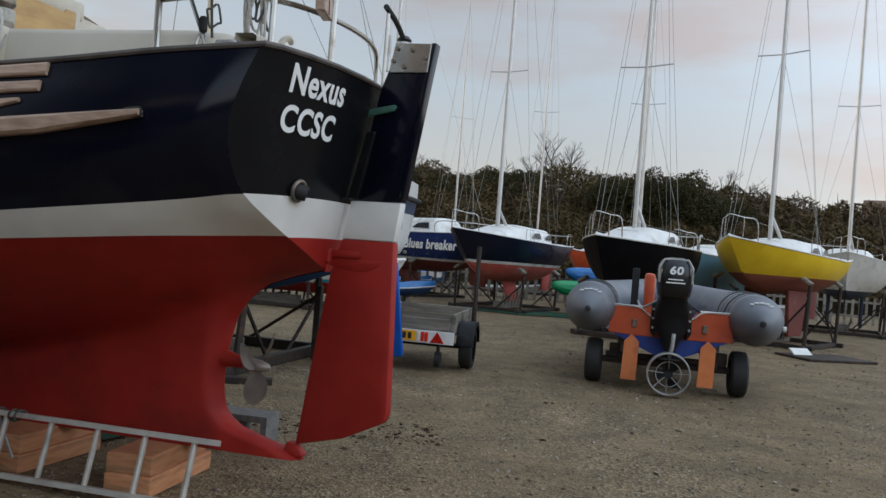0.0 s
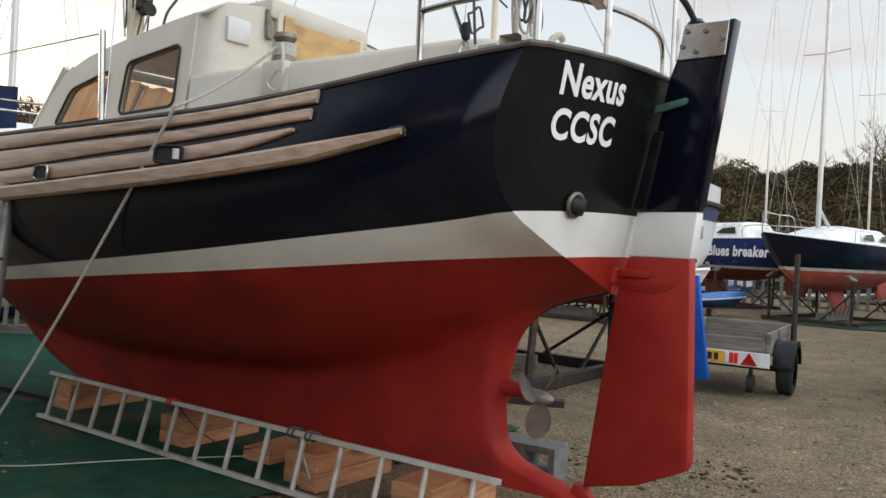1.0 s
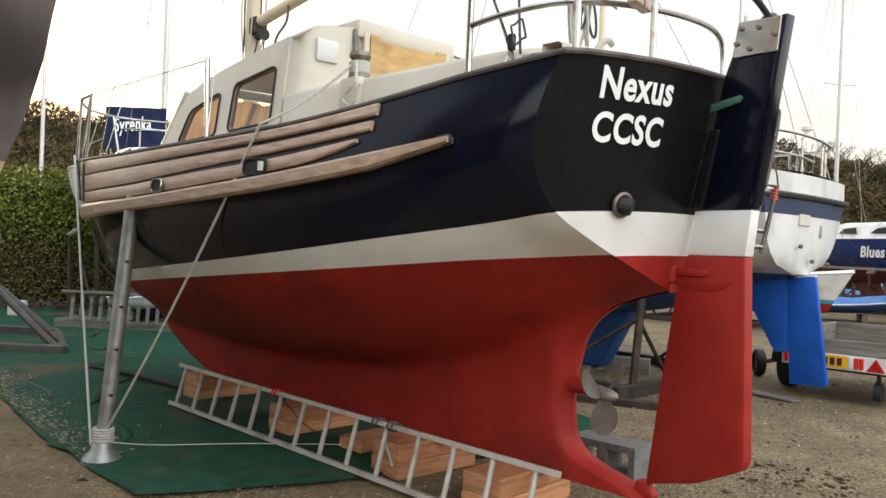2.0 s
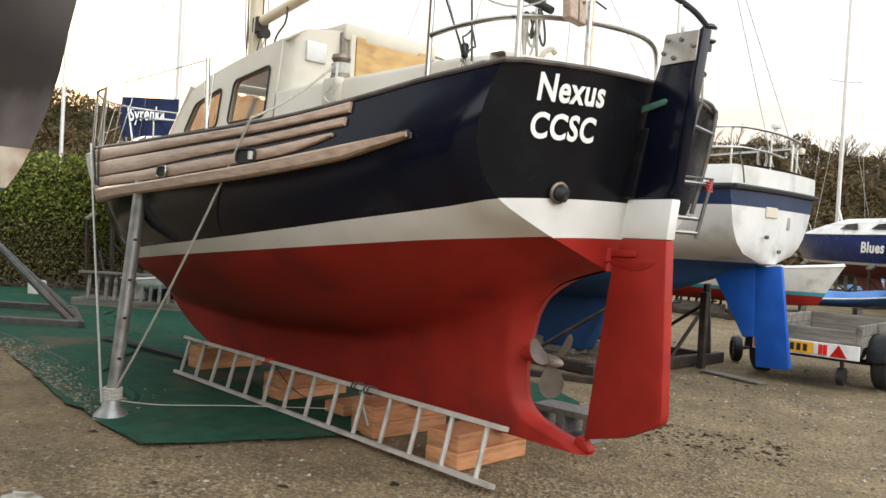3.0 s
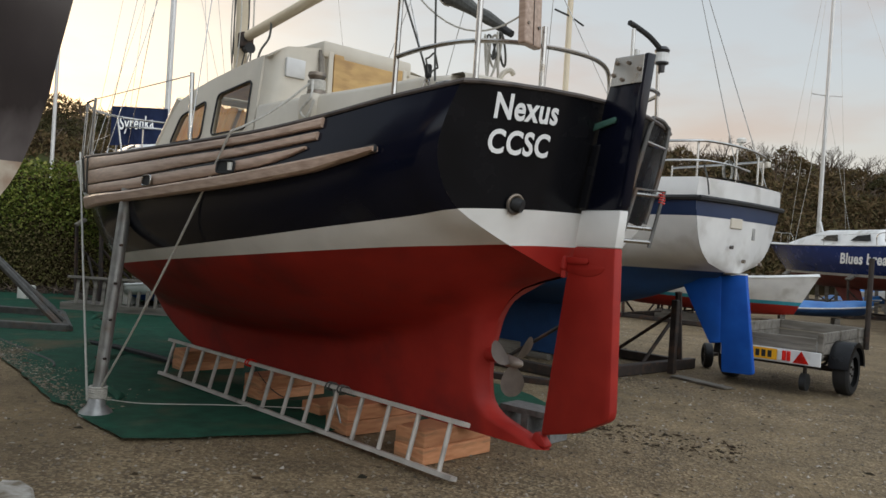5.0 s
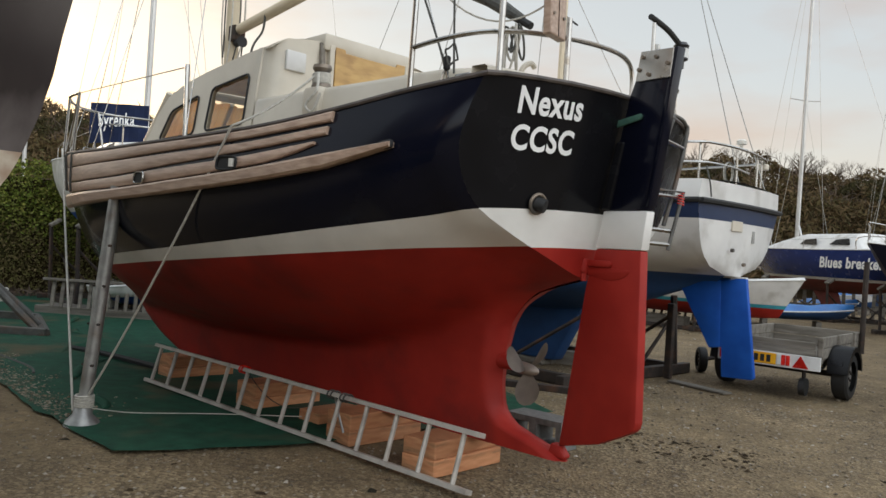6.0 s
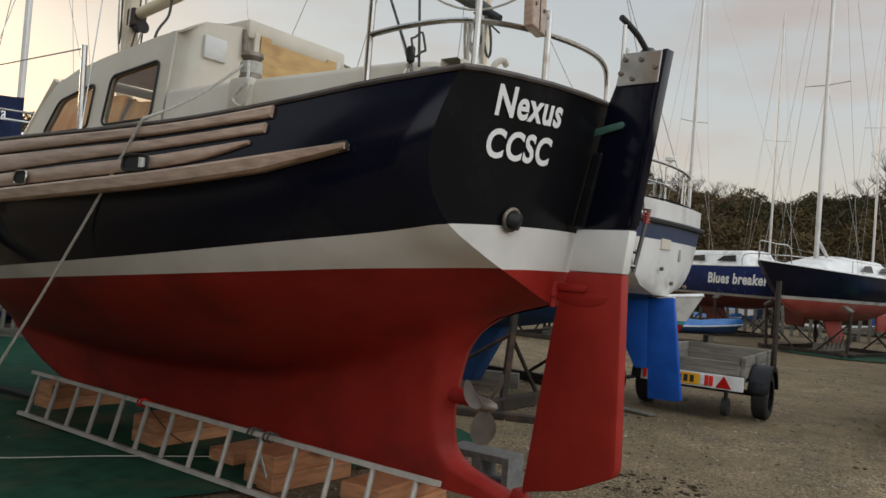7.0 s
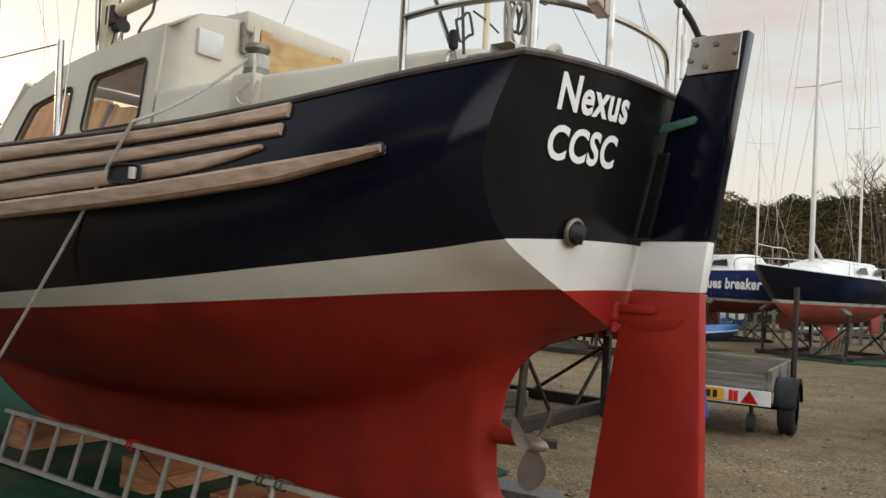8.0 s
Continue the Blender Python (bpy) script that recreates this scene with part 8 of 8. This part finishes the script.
def bank_top(az):
    """Height of the bank's crest by bearing, degrees to the left of the y axis."""
    return spline(az, [-60, -32, -27, -20, -12, -8, 0, 6, 14, 30, 59, 90, 120, 180, 240, 300], [5.0, 5.0, 5.5, 6.5, 7.0, 6.9, 6.6, 7.4, 8.0, 8.2, 8.2, 7.5, 8.0, 9.0, 8.0, 5.0])


def bank():
    bm = bmesh.new()
    rows = []
    # full circle: the unseen stretch behind the camera is added to block low light
    for i in range(145):
        az = -60 + 360 * i / 144
        row = []
        for k, (r, h) in enumerate(((40, -0.2), (44, 0.22), (48, 0.55), (53, 0.82), (58, 0.97), (66, 1.0), (110, 0.9))):
            a = radians(az)
            hh = bank_top(az) * h + (0.7 * noise.noise(Vector((az * 0.25, k * 0.9, 0))) if k else 0)
            row.append(bm.verts.new((-math.sin(a) * r, math.cos(a) * r, hh)))
        rows.append(row)
    grid_faces(bm, rows)
    ob = part("bank", bm, SOIL, smooth=True, angle=0)
    return tagged(ob, "steep wooded bank of dark earth behind the yard, carried on unseen to block low light", "bank", kind="structure")


bank()


def bank_point(az, f):
    """A place on the bank's face; f from 0 at the foot to 1 at the crest."""
    r = 41 + 18 * f
    h = bank_top(az) * min(1, (0.02 + 1.15 * f - 0.15 * f * f))
    a = radians(az)
    return -math.sin(a) * r, math.cos(a) * r, h


rnd = np.random.RandomState(21)
pts = []
for i in range(200000):
    az = rnd.uniform(-45, 76)
    f = rnd.rand()
    x, y, z = bank_point(az, f)
    k = noise.noise(Vector((az * 0.55, f * 5, 0)))
    pts.append((x, y, z + 0.35 + (0.55 + 1.3 * max(0, k + 0.25)) * rnd.rand() ** 0.7))
cloud("scrub", pts, (0.20, 0.60), SCRUB, None, 9, slim=0.24, up=0.5, label="brown winter scrub covering the bank", kind="stuff")
pts = []
for i in range(26000):
    az = rnd.uniform(-45, 75)
    k = noise.noise(Vector((az * 0.8, 7, 0)))
    x, y, z = bank_point(az, rnd.uniform(0.55, 1.05))
    pts.append((x, y, z + rnd.rand() ** 1.3 * (0.9 + 1.5 * max(0, k + 0.2))))
cloud("bare_thicket", pts, (0.5, 1.5), TWIG, None, 10, slim=0.045, up=0.75, label="bare winter thicket along the crest", kind="stuff")
pts = []
for az0, w, f0, h in ((-15.6, 3.6, 0.62, 3.3), (-13.0, 2.4, 0.6, 3.2), (-18.5, 2.6, 0.6, 2.2), (-2.8, 1.3, 0.9, 1.6), (-5.6, 1.6, 0.9, 1.5), (1.0, 1.6, 0.85, 1.4), (10.5, 1.2, 0.9, 1.0), (60, 6, 0.9, 0.9), (17, 1.0, 0.95, 1.3)):
    for i in range(int(9 * w) + 3):
        a = rnd.uniform(-1, 1)
        x, y, z = bank_point(az0 + a * w, f0 * rnd.uniform(0.75, 1.0))
        c = np.array((x, y, z + h * (1 - a * a) ** 0.5 * rnd.uniform(0.25, 0.85)))
        rad = rnd.uniform(0.65, 1.15) * min(1.35, 0.6 + h * 0.2)
        u = rnd.normal(size=(1500, 3))
        u /= np.linalg.norm(u, axis=1)[:, None]
        rr = rad * (0.80 + 0.22 * rnd.rand(1500)) * (1 + 0.25 * np.sin(u[:, 0] * 5 + i) * np.cos(u[:, 2] * 4))
        pts.extend((c + u * rr[:, None] * np.array((1.15, 1.15, 0.9))).tolist())
cloud("evergreen_scrub", pts, (0.07, 0.15), EVERGREEN, None, 11, slim=0.7, label="dark evergreen oak clumps on the bank", kind="stuff")


def bare_tree(x, y, z, h, seed, spread=0.55, label="leafless winter tree on the crest of the bank"):
    rnd = random.Random(seed)
    th = thing("tree", pose(x, y, z), label, "tree", "trees on the bank")
    trunk, crown = bmesh.new(), bmesh.new()

    def grow(bm, p, d, ln, r, depth):
        q = p + d * ln
        mid = p.lerp(q, 0.5) + Vector((rnd.uniform(-1, 1), rnd.uniform(-1, 1), 0)) * ln * 0.06
        tube(bm, [p, mid, q], [r, r * 0.85, r * 0.68], 5 if depth < 2 else 3, caps=False)
        if depth >= 6 or ln < 0.16:
            return
        for k in range(3 if depth in (0, 1, 2, 4) else 2):
            nd = (d + Vector((rnd.uniform(-1, 1), rnd.uniform(-1, 1), rnd.uniform(-0.25, 0.6))) * spread * 1.25).normalized()
            grow(crown, q if k < 2 else mid, nd, ln * rnd.uniform(0.62, 0.80), r * 0.60, depth + 1)
    grow(trunk, Vector((0, 0, -0.4)), Vector((0.02, 0.0, 1)), h * 0.30, h * 0.026, 0)
    part("trunk", trunk, BARK, th)
    part("crown", crown, BARK, th)
    return th


for k, (az, f, h) in enumerate(((-7.6, 0.95, 5.2), (-8.8, 1.0, 4.6), (-6.2, 1.0, 3.8), (-19.5, 0.98, 3.2), (-21, 1.0, 2.8), (2.2, 1.0, 3.2), (3.6, 1.0, 3.0), (4.4, 1.0, 2.9), (5.4, 1.0, 3.2), (6.3, 1.0, 3.0), (7.2, 1.0, 3.1), (8.2, 1.0, 2.8), (9.2, 1.0, 3.0), (10.2, 1.0, 2.9), (12.2, 1.0, 3.0), (14.5, 1.0, 3.2), (16, 1.0, 3.0), (0.6, 1.0, 2.6), (-1.4, 1.0, 2.4))):
    x, y, z = bank_point(az, f)
    bare_tree(x, y, z - 0.2, h, 30 + k)


def house(x, y, z, w, d, h, rz, label):
    th = thing("house", pose(x, y, z, 0, 0, rz), label, "house", "houses beyond the bank")
    BRICKW = material("brown_brick_wall", (0.16, 0.10, 0.07), (0.23, 0.15, 0.11), 3, 0.9, bump=0.05)
    TILE = material("brown_roof_tiles", (0.10, 0.062, 0.045), (0.16, 0.10, 0.075), 2, 0.9, bump=0.1, bump_scale=4)
    wl_ = part("wall", boxm((0, 0, h / 2), (w, d, h)), BRICKW, th)
    part("roof", prism([(-d / 2 - 0.3, h - 0.1), (d / 2 + 0.3, h - 0.1), (0.25, h + d * 0.33), (-0.25, h + d * 0.33)], -w / 2 - 0.2, w / 2 + 0.2, 0.02), TILE, th).matrix_local = pose(0, 0, 0, 0, 0, 90)
    rf = part("chimney", boxm((w * 0.30, 0, h + d * 0.33 + 0.3), (0.7, 0.6, 1.3), bevel=0.02), BRICKW, th)
    for k in range(3):
        wn_ = part("window", boxm((-w * 0.32 + w * 0.32 * k, -d / 2 - 0.02, h * 0.62), (1.1, 0.06, 1.0)), WAKE, th)
        part("window_frame", boxm((-w * 0.32 + w * 0.32 * k, -d / 2 - 0.06, h * 0.62), (0.06, 0.04, 1.0)), SHEET, wn_)
    return th


a = radians(-27.5)
house(-math.sin(a) * 70, math.cos(a) * 70, 2.6, 9, 6, 2.6, -27, "brown brick house with a low tiled roof")
a = radians(-32.5)
house(-math.sin(a) * 68, math.cos(a) * 68, 2.8, 10, 7, 3.0, -32, "long brown-roofed house with chimneys")
